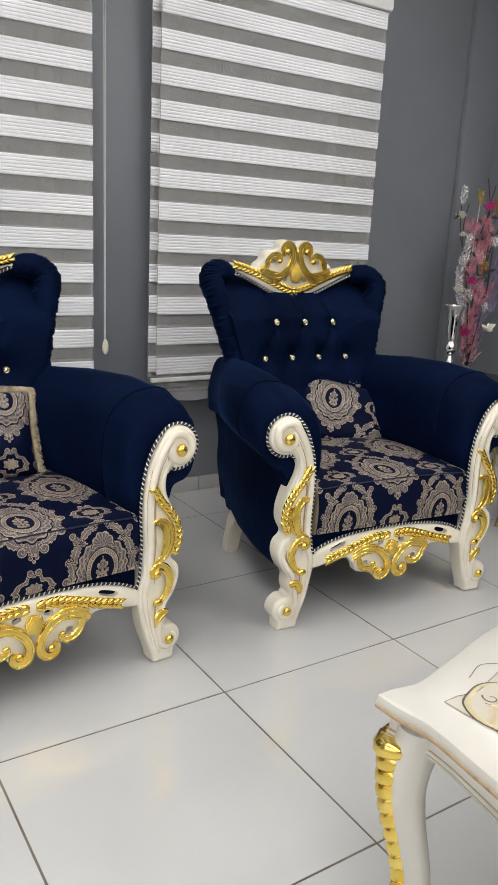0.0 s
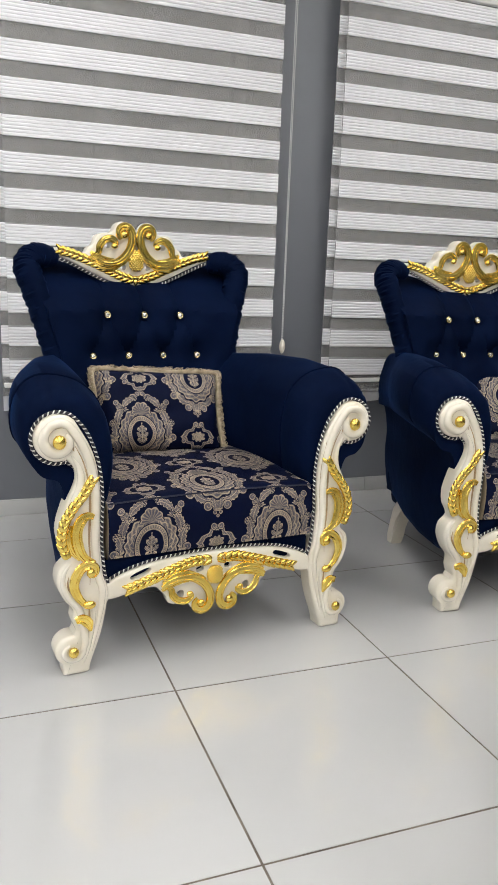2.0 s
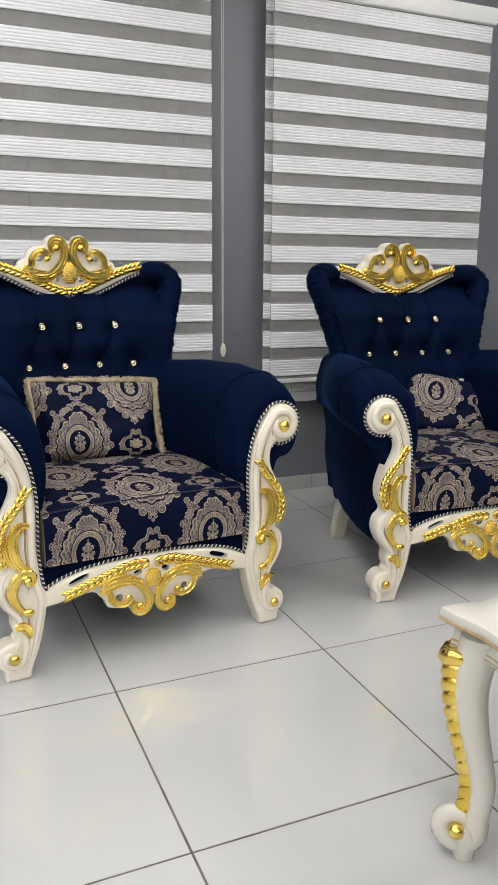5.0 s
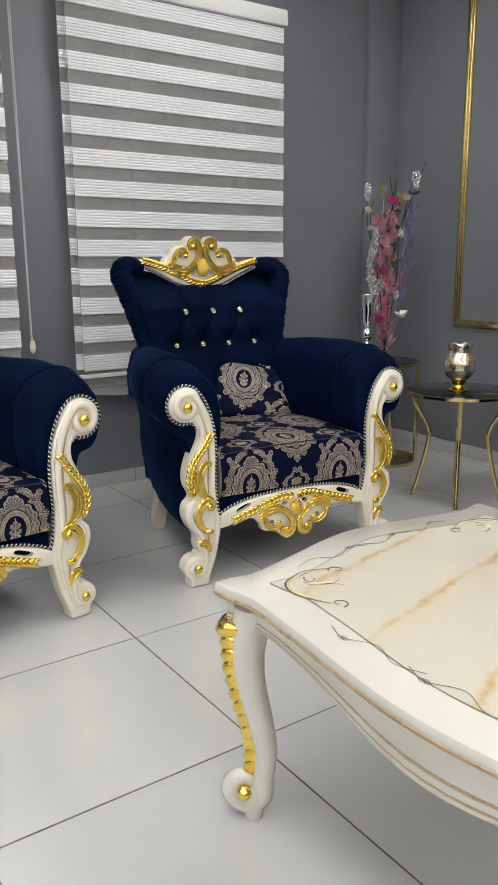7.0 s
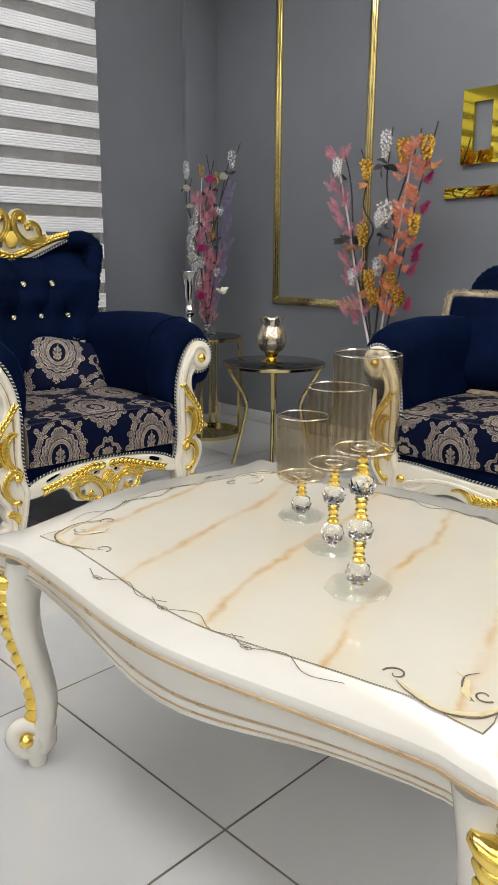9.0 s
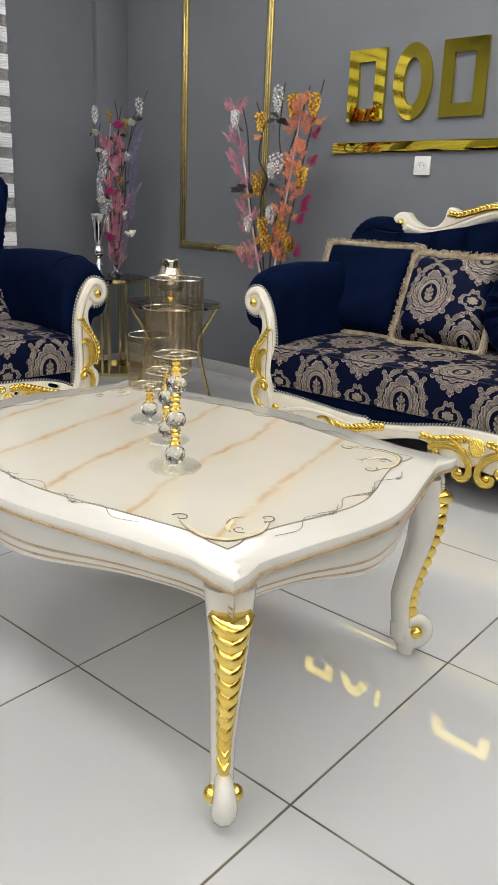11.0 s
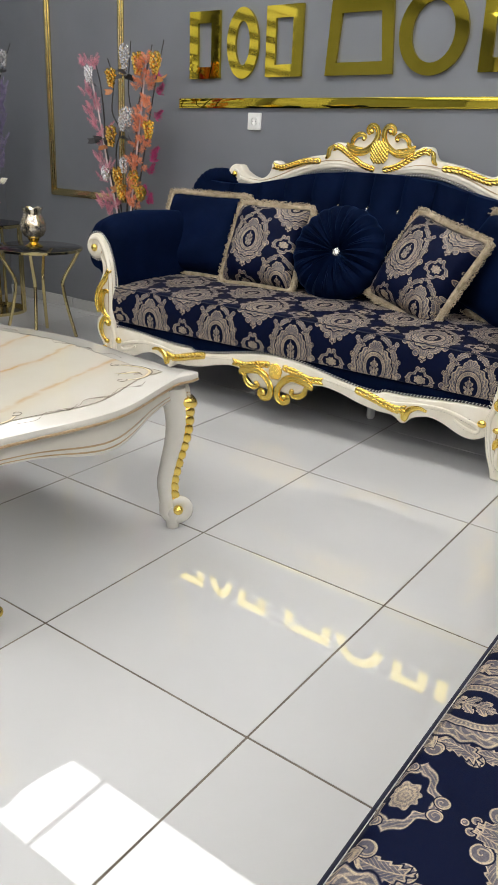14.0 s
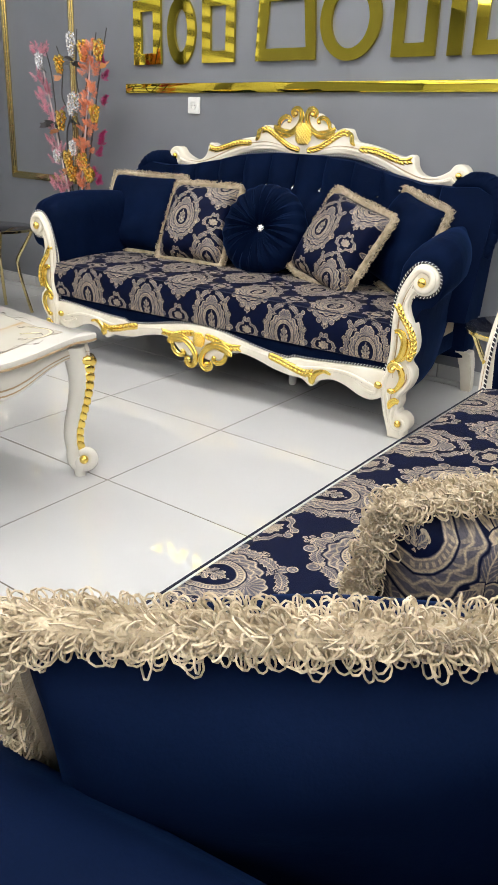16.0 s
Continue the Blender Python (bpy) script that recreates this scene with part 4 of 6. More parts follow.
def cartouche(parent, y, cx, cz, up, kx=1.0, kz=1.0):
    """Gilded carving on both sides of a boss: an S-band from a leaf tip into an inner volute, a C-scroll outside it, and layered leaves below. up is 1 or -1."""
    f = min(kx, kz)
    for s in (-1, 1):
        P = lambda a, b: (cx + s * a * kx, cz + up * (b - 0.1) * kz)
        bm = bmesh.new()
        scroll_tube(bm, curve([P(*q) for q in ((0.150, 0.108), (0.132, 0.094), (0.100, 0.084), (0.066, 0.087), (0.037, 0.107), (0.019, 0.136), (0.013, 0.165), (0.020, 0.191), (0.038, 0.202), (0.055, 0.193), (0.058, 0.175), (0.048, 0.163))], 4), y, 0.006 * f, 0.0125 * f, 0.008 * f, 0.85)
        q = P(0.041, 0.175)
        ball(bm, (q[0], y - 0.006, q[1]), 0.0125 * f, (1, 0.8, 1))
        part("gilt_volute", fix(bm), GOLD, parent, "gilded volute")
        bm = bmesh.new()
        scroll_tube(bm, curve([P(*q) for q in ((0.136, 0.106), (0.125, 0.118), (0.121, 0.137), (0.107, 0.155), (0.085, 0.162), (0.069, 0.153), (0.066, 0.141))], 4), y, 0.007 * f, 0.0105 * f, 0.006 * f, 0.85)
        q = P(0.073, 0.139)
        ball(bm, (q[0], y - 0.005, q[1]), 0.0095 * f, (1.2, 0.8, 1))
        part("gilt_c_scroll", fix(bm), GOLD, parent, "gilded C-scroll")
        bm = bmesh.new()
        for line in (((0.050, 0.082), (0.078, 0.072), (0.112, 0.074), (0.148, 0.093)), ((0.075, 0.094), (0.104, 0.093), (0.132, 0.104), (0.150, 0.118)), ((0.028, 0.102), (0.050, 0.088), (0.078, 0.080))):
            scroll_tube(bm, curve([P(*q) for q in line], 5), y + 0.002, 0.006 * f, 0.0105 * f, 0.004 * f, 0.8)
        part("gilt_leaf", fix(bm), GOLD, parent, "gilded acanthus leaf")


def pinecone(bm, x, y, z, w, h):
    """A carved cone: an egg studded with diamond scales."""
    ball(bm, (x, y, z), 1.0, (w, 0.014, h), 2)
    for i in range(-5, 6):
        for j in range(-5, 6):
            u, v = (i + j) * 0.5 / 3.2, (i - j) * 0.5 / 3.2
            if u * u + v * v < 0.85:
                d = 0.014 * math.sqrt(max(0, 1 - u * u - v * v))
                ball(bm, (x + u * w * 1.05, y - d, z + v * h * 1.05), w * 0.17, (1, 0.7, 1.15), 1)
    return bm


def chair_back(parent):
    """Wing back: buttoned panel, gathered border, plain rear."""
    def half(z):
        return float(np.interp(z, (0.30, 0.55, 0.75, 0.90, 1.0, 1.07), (0.255, 0.262, 0.280, 0.320, 0.35, 0.356)))

    def top(s):
        a = abs(s)
        return float(np.interp(a, (0, 0.2, 0.45, 0.7, 0.88, 0.96, 1.0), (0.962, 0.980, 1.016, 1.038, 1.042, 1.027, 0.990)))
    buttons = [(-0.122, 0.872), (0.0, 0.872), (0.122, 0.872), (-0.175, 0.745), (-0.058, 0.745), (0.058, 0.745), (0.175, 0.745)]

    def face(x, z, s):
        y = 0.545 + 0.15 * (z - 0.45) + 1.35 * max(0.0, z - 0.89) - 0.045 * abs(s) ** 3 * min(1.0, max(0.0, (z - 0.45) / 0.3))
        puff = 0.035 * (1 - s ** 4)
        for bx, bz in buttons:
            d2 = ((x - bx) / 0.034) ** 2 + ((z - bz) / 0.034) ** 2
            puff -= 0.030 * math.exp(-d2 * 0.6)
        for bx in (-0.122, 0.0, 0.122):
            if z > 0.872:
                puff -= 0.018 * math.exp(-((x - bx) / 0.011) ** 2)
        for bx, bz in buttons[:3]:
            for cx in (bx - 0.058, bx + 0.058):
                if 0.745 < z < 0.872:
                    xl = cx + (bx - cx) * (z - 0.745) / 0.127
                    puff -= 0.012 * math.exp(-((x - xl) / 0.011) ** 2)
        return y - puff
    bm = bmesh.new()
    n, m, front, rear = 56, 44, [], []
    for j in range(m + 1):
        fr, re = [], []
        for i in range(n + 1):
            s = 2 * i / n - 1
            z = 0.36 + (top(s) - 0.36) * j / m
            x = s * half(z)
            fr.append(bm.verts.new((x, face(x, z, s), z)))
            re.append(bm.verts.new((x, 0.675 + 0.24 * (z - 0.45) - 0.04 * abs(s) ** 3, z)))
        front.append(fr), rear.append(re)
    for g, flip in ((front, 1), (rear, -1)):
        for a, b in zip(g, g[1:]):
            for i in range(n):
                q = (a[i], a[i + 1], b[i + 1], b[i])
                bm.faces.new(q if flip > 0 else q[::-1])
    rim_f = front[0] + [r[-1] for r in front[1:]] + front[-1][-2::-1] + [r[0] for r in front[-2:0:-1]]
    rim_r = rear[0] + [r[-1] for r in rear[1:]] + rear[-1][-2::-1] + [r[0] for r in rear[-2:0:-1]]
    for i in range(len(rim_f)):
        k = (i + 1) % len(rim_f)
        bm.faces.new((rim_f[i], rim_r[i], rim_r[k], rim_f[k]))
    back = part("backrest", fix(bm), VELVET, parent, "buttoned navy velvet wing back")
    for bx, bz in buttons:
        crystal_button(back, bx, face(bx, bz, bx / half(bz)) - 0.004, bz)
    # gathered border along sides and shoulders
    line = []
    for s in (-1, 1):
        pts = [(s * (half(z) + 0.004), 0.525 + 0.26 * (z - 0.45), z) for z in (0.50, 0.6, 0.7, 0.8, 0.9, 0.98)]
        pts += [(s * 0.352, 0.68, 1.014), (s * 0.333, 0.70, 1.040), (s * 0.30, 0.715, 1.047), (s * 0.266, 0.725, 1.040)]
        c = [Vector(p) for p in curve(pts, 10)]
        bm = tube(bmesh.new(), c, [0.018, 0.034, 0.038, 0.040, 0.040, 0.042, 0.042, 0.040, 0.030], 14, 1.15, up=(0, 1, 0))
        for i, v in enumerate(bm.verts):
            ring = i // 14
            v.co += Vector((s, -0.3, 0.3)) * (0.0032 * math.sin(ring * 2.6 + (i % 14) * 0.5) + 0.002 * math.sin(ring * 5.3))
        part("gathered_border", fix(bm), VELVET, back, "gathered velvet border")


def chair_crest(parent):
    low = [(0.0, 0.965), (0.04, 0.972), (0.09, 0.990), (0.13, 1.007), (0.19, 1.036), (0.235, 1.056), (0.262, 1.067)]
    high = [(0.264, 1.083), (0.250, 1.090), (0.215, 1.083), (0.180, 1.076), (0.165, 1.078), (0.157, 1.092), (0.138, 1.106), (0.130, 1.128), (0.112, 1.140), (0.086, 1.142), (0.072, 1.152), (0.066, 1.168), (0.046, 1.180), (0.026, 1.172), (0.014, 1.150), (0.0, 1.142)]
    right = [(float(a), float(b)) for a, b in curve(low, 4) + curve(high, 3)[:-1]]
    outline = right + [(0.0, 1.142)] + [(-a, b) for a, b in right[:0:-1]]
    holes = [slot(s * 0.208, 1.0625, 0.026, 0.0085, s * 24) for s in (-1, 1)] + [slot(s * 0.094, 1.106, 0.011, 0.013, 0) for s in (-1, 1)] + [slot(s * 0.042, 1.036, 0.011, 0.009, s * 30) for s in (-1, 1)]
    bm = plate(bmesh.new(), outline, 0.700, 0.747, 0.008, holes=holes)
    crest = part("carved_crest", fix(bm), IVORY, parent, "ivory pierced crest rail with gilding")
    cartouche(crest, 0.693, 0, 1.062, 1)
    part("gilt_cone", fix(pinecone(bmesh.new(), 0, 0.693, 1.057, 0.026, 0.036)), GOLD, crest, "gilded pine cone boss")
    for s in (-1, 1):
        bm = spray(bmesh.new(), [(s * 0.006, 0.992), (s * 0.05, 1.006), (s * 0.10, 1.028), (s * 0.15, 1.049), (s * 0.20, 1.068), (s * 0.245, 1.080)], 0.699, 0.023, 30, 0.66)
        part("gilt_leaf_spray", fix(bm), GOLD, crest, "gilded leaf garland")
    part("gilt_bud", fix(ball(ball(bmesh.new(), (0, 0.695, 0.988), 0.010, (0.8, 0.7, 1.3), 2), (0, 0.694, 1.002), 0.010, (1.2, 0.7, 0.7), 2)), GOLD, crest)
    rope("rope", [(s, 0.702, z) for s, z in curve([(-a, b - 0.007) for a, b in low[::-1]] + [(a, b - 0.007) for a, b in low[1:]], 4)], crest, 0.0045)
    crest.location.z = -0.014


def chair_apron(parent):
    top = [(-0.300, 0.228), (-0.25, 0.252), (-0.18, 0.270), (-0.09, 0.279), (0, 0.282), (0.09, 0.279), (0.18, 0.270), (0.25, 0.252), (0.300, 0.228)]
    half = [(0.300, 0.186), (0.265, 0.190), (0.220, 0.201), (0.168, 0.203), (0.150, 0.188), (0.136, 0.172), (0.128, 0.152), (0.098, 0.143), (0.074, 0.146), (0.062, 0.128), (0.042, 0.120), (0.018, 0.126), (0.006, 0.150)]
    low = half + [(0.0, 0.162)] + [(-a, b) for a, b in half[::-1]]
    holes = [slot(s * 0.206, 0.2475, 0.030, 0.0085, s * -20) for s in (-1, 1)] + [slot(s * 0.096, 0.174, 0.010, 0.011) for s in (-1, 1)] + [slot(s * 0.041, 0.238, 0.012, 0.0075, s * -15) for s in (-1, 1)]
    bm = plate(bmesh.new(), [(float(a), float(b)) for a, b in curve(top, 5) + curve(low, 4)], -0.018, 0.012, 0.007, holes=holes)
    ap = part("carved_apron", fix(bm), IVORY, parent, "ivory pierced front apron with gilding")
    cartouche(ap, -0.025, 0, 0.209, -1, 1.0, 0.84)
    for s in (-1, 1):
        bm = spray(bmesh.new(), [(s * 0.008, 0.262), (s * 0.06, 0.262), (s * 0.11, 0.250), (s * 0.17, 0.231), (s * 0.24, 0.210)], -0.020, 0.023, 30, 0.66)
        part("gilt_leaf_spray", fix(bm), GOLD, ap, "gilded leaf garland")
    part("gilt_cone", fix(pinecone(bmesh.new(), 0, -0.022, 0.220, 0.023, 0.026)), GOLD, ap, "gilded cone boss")
    rope("rope", [(float(a), -0.008, float(b) + 0.006) for a, b in curve(top, 5)], ap)


def back_leg(parent, x, y, tall, lean):
    bm = bmesh.new()
    pts = [(x, y, 0.0), (x + lean * 0.25, y - 0.01, tall * 0.4), (x + lean * 0.6, y - 0.04, tall * 0.8), (x + lean, y - 0.06, tall)]
    c = curve(pts, 4)
    rings = []
    for i, p in enumerate(c):
        w = 0.022 + 0.014 * i / len(c)
        rings.append([bm.verts.new((p[0] + a * w, p[1] + b * w, p[2])) for a, b in ((-1, -1), (1, -1), (1, 1), (-1, 1))])
    for a, b in zip(rings, rings[1:]):
        for j in range(4):
            bm.faces.new((a[j], a[(j + 1) % 4], b[(j + 1) % 4], b[j]))
    bm.faces.new(rings[0][::-1]), bm.faces.new(rings[-1])
    bmesh.ops.bevel(bm, geom=[e for e in bm.edges if abs((e.verts[0].co - e.verts[1].co).normalized().z) > 0.5], offset=0.005, segments=2, affect="EDGES")
    part("back_leg", fix(bm), IVORY, parent, "ivory tapered back leg")


def armchair(at, label):
    ch = thing("armchair", label, "armchair", "armchairs by the windows", at=at)
    for s in (-1, 1):
        arm_front(s, 0.010, ch)
        sofa_arm(s, 0.010, 0.70, ch)
        back_leg(ch, s * 0.268, 0.61, 0.2, s * -0.03)
    bm = box(bmesh.new(), (-0.297, 0.0, 0.205), (0.297, 0.66, 0.292), 0.01)
    part("seat_base", bm, VELVET, ch, "navy velvet seat base")
    bm = box(bmesh.new(), (-0.262, 0.56, 0.14), (0.262, 0.70, 0.42), 0.03)
    part("rear_panel", bm, VELVET, ch)
    cushion_box(ch, 0.292, -0.014, 0.60, 0.292, 0.446, (0.187, -0.125))
    chair_back(ch)
    chair_crest(ch)
    chair_apron(ch)
    return ch


# ---- sofas ----
def sofa_back(parent, half):
    """Long buttoned back: fluted above the buttons, smooth below, with a gathered roll at each end."""
    def top(x):
        a = abs(x)
        return float(np.interp(a, (0, 0.12, 0.3, 0.5, 0.66, 0.80, 0.9, half), (0.985, 0.985, 0.968, 0.925, 0.895, 0.892, 0.90, 0.86)))
    bx = [-0.60 + 0.15 * i for i in range(9)]

    def button_z(x):
        return 0.800 + 0.03 * math.cos(x * 2.2)

    def face(x, z):
        y = 0.57 + 0.36 * (z - 0.45)
        puff = 0.045 * (1 - (abs(x) / half) ** 6)
        bz = button_z(x)
        if abs(x) < 0.75:
            if z > bz:
                ph = (x + 0.60) / 0.15
                puff -= 0.040 * (1.0 - abs(math.sin(math.pi * ph)) ** 0.6) * min(1, (z - bz) / 0.03)
            elif z > bz - 0.13:                # folds running down from the buttons, half a step aside
                ph = (x + 0.60) / 0.15 + 0.5 * (bz - z) / 0.13
                puff -= 0.014 * (1.0 - abs(math.sin(math.pi * ph)) ** 0.5) * min(1, (z - bz + 0.13) / 0.05)
            for b in bx:
                d2 = ((x - b) / 0.03) ** 2 + ((z - button_z(b)) / 0.03) ** 2
                if d2 < 9:
                    puff -= 0.03 * math.exp(-d2 * 0.6)
        return y - puff
    bm = bmesh.new()
    n, m, front, rear = 170, 34, [], []
    for j in range(m + 1):
        fr, re = [], []
        for i in range(n + 1):
            x = half * (2 * i / n - 1)
            z = 0.36 + (top(x) - 0.36) * j / m
            fr.append(bm.verts.new((x, face(x, z), z)))
            re.append(bm.verts.new((x, 0.76 + 0.16 * (z - 0.45), z)))
        front.append(fr), rear.append(re)
    for g, flip in ((front, 1), (rear, -1)):
        for a, b in zip(g, g[1:]):
            for i in range(n):
                q = (a[i], a[i + 1], b[i + 1], b[i])
                bm.faces.new(q if flip > 0 else q[::-1])
    rim_f = front[0] + [r[-1] for r in front[1:]] + front[-1][-2::-1] + [r[0] for r in front[-2:0:-1]]
    rim_r = rear[0] + [r[-1] for r in rear[1:]] + rear[-1][-2::-1] + [r[0] for r in rear[-2:0:-1]]
    for i in range(len(rim_f)):
        k = (i + 1) % len(rim_f)
        bm.faces.new((rim_f[i], rim_r[i], rim_r[k], rim_f[k]))
    back = part("backrest", fix(bm), VELVET, parent, "buttoned and fluted navy velvet back")
    for b in bx:
        crystal_button(back, b, face(b, button_z(b)) - 0.004, button_z(b), 0.012)
    for s in (-1, 1):
        pts = [(s * (half + 0.0), 0.68, 0.62), (s * (half + 0.005), 0.72, 0.74), (s * (half - 0.005), 0.76, 0.85), (s * (half - 0.05), 0.785, 0.905), (s * (half - 0.13), 0.80, 0.915), (s * (half - 0.21), 0.81, 0.89)]
        bm = tube(bmesh.new(), [Vector(p) for p in curve(pts, 10)], [0.02, 0.035, 0.042, 0.045, 0.045, 0.03], 14, 1.15, up=(0, 1, 0))
        for i, v in enumerate(bm.verts):
            v.co += Vector((s, -0.3, 0.4)) * 0.0035 * math.sin((i // 14) * 2.4 + (i % 14) * 0.5)
        part("gathered_border", fix(bm), VELVET, back, "gathered velvet border")


def sofa_crest(parent):
    Y0, Y1 = 0.785, 0.845
    top = [(0.012, 1.155), (0.03, 1.158), (0.05, 1.17), (0.075, 1.16), (0.09, 1.135), (0.12, 1.125), (0.145, 1.098), (0.17, 1.095), (0.20, 1.108), (0.235, 1.105), (0.25, 1.08), (0.27, 1.055), (0.33, 1.045), (0.40, 1.03), (0.46, 1.01), (0.52, 1.0), (0.555, 1.012), (0.572, 1.0), (0.58, 0.965), (0.605, 0.935), (0.65, 0.922), (0.70, 0.932), (0.74, 0.953)]
    end = spiral(0.785, 0.935, 0.05, 0.046, 120, -100, 14)
    low = [(0.72, 0.893), (0.66, 0.88), (0.58, 0.885), (0.50, 0.918), (0.40, 0.958), (0.30, 0.985), (0.20, 0.995), (0.10, 0.985), (0.04, 0.974), (0.0, 0.97)]
    right = [(float(a), float(b)) for a, b in curve(top, 3) + [np.array(p) for p in end] + curve(low, 3)[:-1]]
    outline = right + [(0.0, 0.97)] + [(-a, b) for a, b in right[::-1]]
    bm = plate(bmesh.new(), outline, Y0, Y1, 0.009)
    crest = part("carved_crest", fix(bm), IVORY, parent, "ivory carved crest rail with gilding")
    for s in (-1, 1):
        bm = bmesh.new()
        tube(bm, [(s * a, Y0 + 0.001, b) for a, b in curve([(0.10, 1.005), (0.2, 1.018), (0.3, 1.008), (0.42, 0.975), (0.53, 0.93), (0.62, 0.902), (0.70, 0.905), (0.75, 0.92)] + spiral(0.785, 0.935, 0.035, 0.016, 200, 520, 12), 3)], [0.004, 0.009, 0.009, 0.006], 8, 0.8, up=(0, 1, 0))
        part("raised_rim", fix(bm), IVORY, crest)
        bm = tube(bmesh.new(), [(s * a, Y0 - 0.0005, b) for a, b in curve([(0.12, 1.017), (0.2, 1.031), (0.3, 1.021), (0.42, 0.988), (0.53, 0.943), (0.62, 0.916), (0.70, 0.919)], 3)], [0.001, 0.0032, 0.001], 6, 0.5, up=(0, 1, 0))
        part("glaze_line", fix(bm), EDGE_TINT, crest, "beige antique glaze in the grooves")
    cartouche(crest, Y0 - 0.006, 0, 1.092, 1, 1.12, 0.92)
    part("gilt_cone", fix(pinecone(bmesh.new(), 0, Y0 - 0.005, 1.075, 0.045, 0.05)), GOLD, crest, "gilded pine cone boss")
    for s in (-1, 1):
        bm = spray(bmesh.new(), [(s * 0.02, 1.0), (s * 0.08, 1.016), (s * 0.14, 1.05), (s * 0.2, 1.085), (s * 0.235, 1.085)], Y0, 0.022, 30, 0.66)
        scroll_tube(bm, curve([(s * 0.235, 1.092), (s * 0.255, 1.077), (s * 0.26, 1.05), (s * 0.275, 1.035)], 5), Y0 - 0.003, 0.006, 0.010, 0.004)
        part("gilt_leaf_spray", fix(bm), GOLD, crest, "gilded leaf garland")
        bm = spray(bmesh.new(), [(s * 0.30, 1.022), (s * 0.38, 1.018), (s * 0.45, 0.998), (s * 0.51, 0.982), (s * 0.55, 0.985)], Y0, 0.023, 30, 0.66)
        part("gilt_leaf_spray", fix(bm), GOLD, crest, "gilded leaf garland")
        part("gilt_knob", ball(bmesh.new(), (s * 0.787, Y0 - 0.006, 0.936), 0.0145, (1, 0.8, 1), 2), GOLD, crest, "gilded knob")
    rope("rope", [(float(a), Y0 + 0.004, float(b) - 0.006) for a, b in curve(low + [(-a, b) for a, b in low[::-1][1:]], 5)], crest, 0.0055)


def sofa_apron(parent, half):
    """Long wavy front rail with a dark lobe for a slot at each end, a gilded drop and two leaf sprays."""
    def top(x):
        return 0.252 + 0.03 * math.cos(6.28319 * x / half) * (1 if abs(x) < half * 0.5 else 0.6) - (0.012 if abs(x) > half * 0.5 else 0) * (abs(x) / half - 0.5) * 2
    xs = np.linspace(-half, half, 81)
    upper = [(float(x), top(float(x))) for x in xs]
    lowr = [(0.0, 0.165), (0.03, 0.15), (0.07, 0.148), (0.12, 0.165), (0.16, 0.2), (0.22, 0.213), (0.30, 0.2), (0.38, 0.178), (0.46, 0.165), (0.52, 0.163), (0.555, 0.142), (0.575, 0.145), (0.60, 0.17), (0.66, 0.188), (0.72, 0.176), (0.78, 0.15), (0.83, 0.142), (0.87, 0.158), (half, 0.185)]
    low = [(float(a) * half / 0.9, float(b) - 0.012) for a, b in curve(lowr, 3)]
    outline = upper + low[::-1] + [(-a, b) for a, b in low[1:]]
    bm = plate(bmesh.new(), outline, -0.02, 0.014, 0.008)
    ap = part("carved_apron", fix(bm), IVORY, parent, "ivory wavy front rail with gilding")
    for s in (-1, 1):
        bm = bmesh.new()
        tube(bm, [(s * a * half / 0.9, -0.02, b) for a, b in curve([(0.2, 0.235), (0.34, 0.218), (0.5, 0.2), (0.62, 0.215), (0.72, 0.218), (0.8, 0.2), (0.85, 0.18), (0.84, 0.162), (0.8, 0.17), (0.76, 0.19)], 4)], [0.004, 0.008, 0.009, 0.006], 8, 0.8, up=(0, 1, 0))
        part("raised_rim", fix(bm), IVORY, ap)
    cartouche(ap, -0.027, 0, 0.195, -1, 1.18, 0.95)
    part("gilt_cone", fix(pinecone(bmesh.new(), 0, -0.024, 0.222, 0.03, 0.034)), GOLD, ap)
    for s in (-1, 1):
        bm = spray(bmesh.new(), [(s * 0.03, 0.245), (s * 0.09, 0.235), (s * 0.15, 0.22), (s * 0.21, 0.222)], -0.021, 0.022, 30, 0.66)
        part("gilt_leaf_spray", fix(bm), GOLD, ap, "gilded leaf garland")
        bm = spray(bmesh.new(), [(s * 0.36, 0.222), (s * 0.42, 0.208), (s * 0.48, 0.192), (s * 0.53, 0.182), (s * 0.56, 0.186)], -0.021, 0.025, 30, 0.62)
        tube(bm, [(s * a, -0.024, b) for a, b in curve([(0.52, 0.178), (0.56, 0.175), (0.572, 0.15), (0.585, 0.185), (0.62, 0.205), (0.655, 0.198)], 4)], [0.005, 0.012, 0.012, 0.005], 8, 0.8, up=(0, 1, 0))
        part("gilt_leaf_spray", fix(bm), GOLD, ap, "gilded leaf garland")
        part("gilt_knob", ball(bmesh.new(), (s * 0.862 * half / 0.9, -0.024, 0.2), 0.015, (1.15, 0.7, 1), 2), GOLD, ap)
        # dark lobe painted for a slot's shade; the rail stays solid
        part("pierced_slot", ball(bmesh.new(), (s * 0.80, -0.018, 0.2), 0.009, (3.0, 0.4, 1.1), 2), HOLE_SHADE, ap)
    rope("rope", [(a, -0.008, b + 0.006) for a, b in upper], ap)


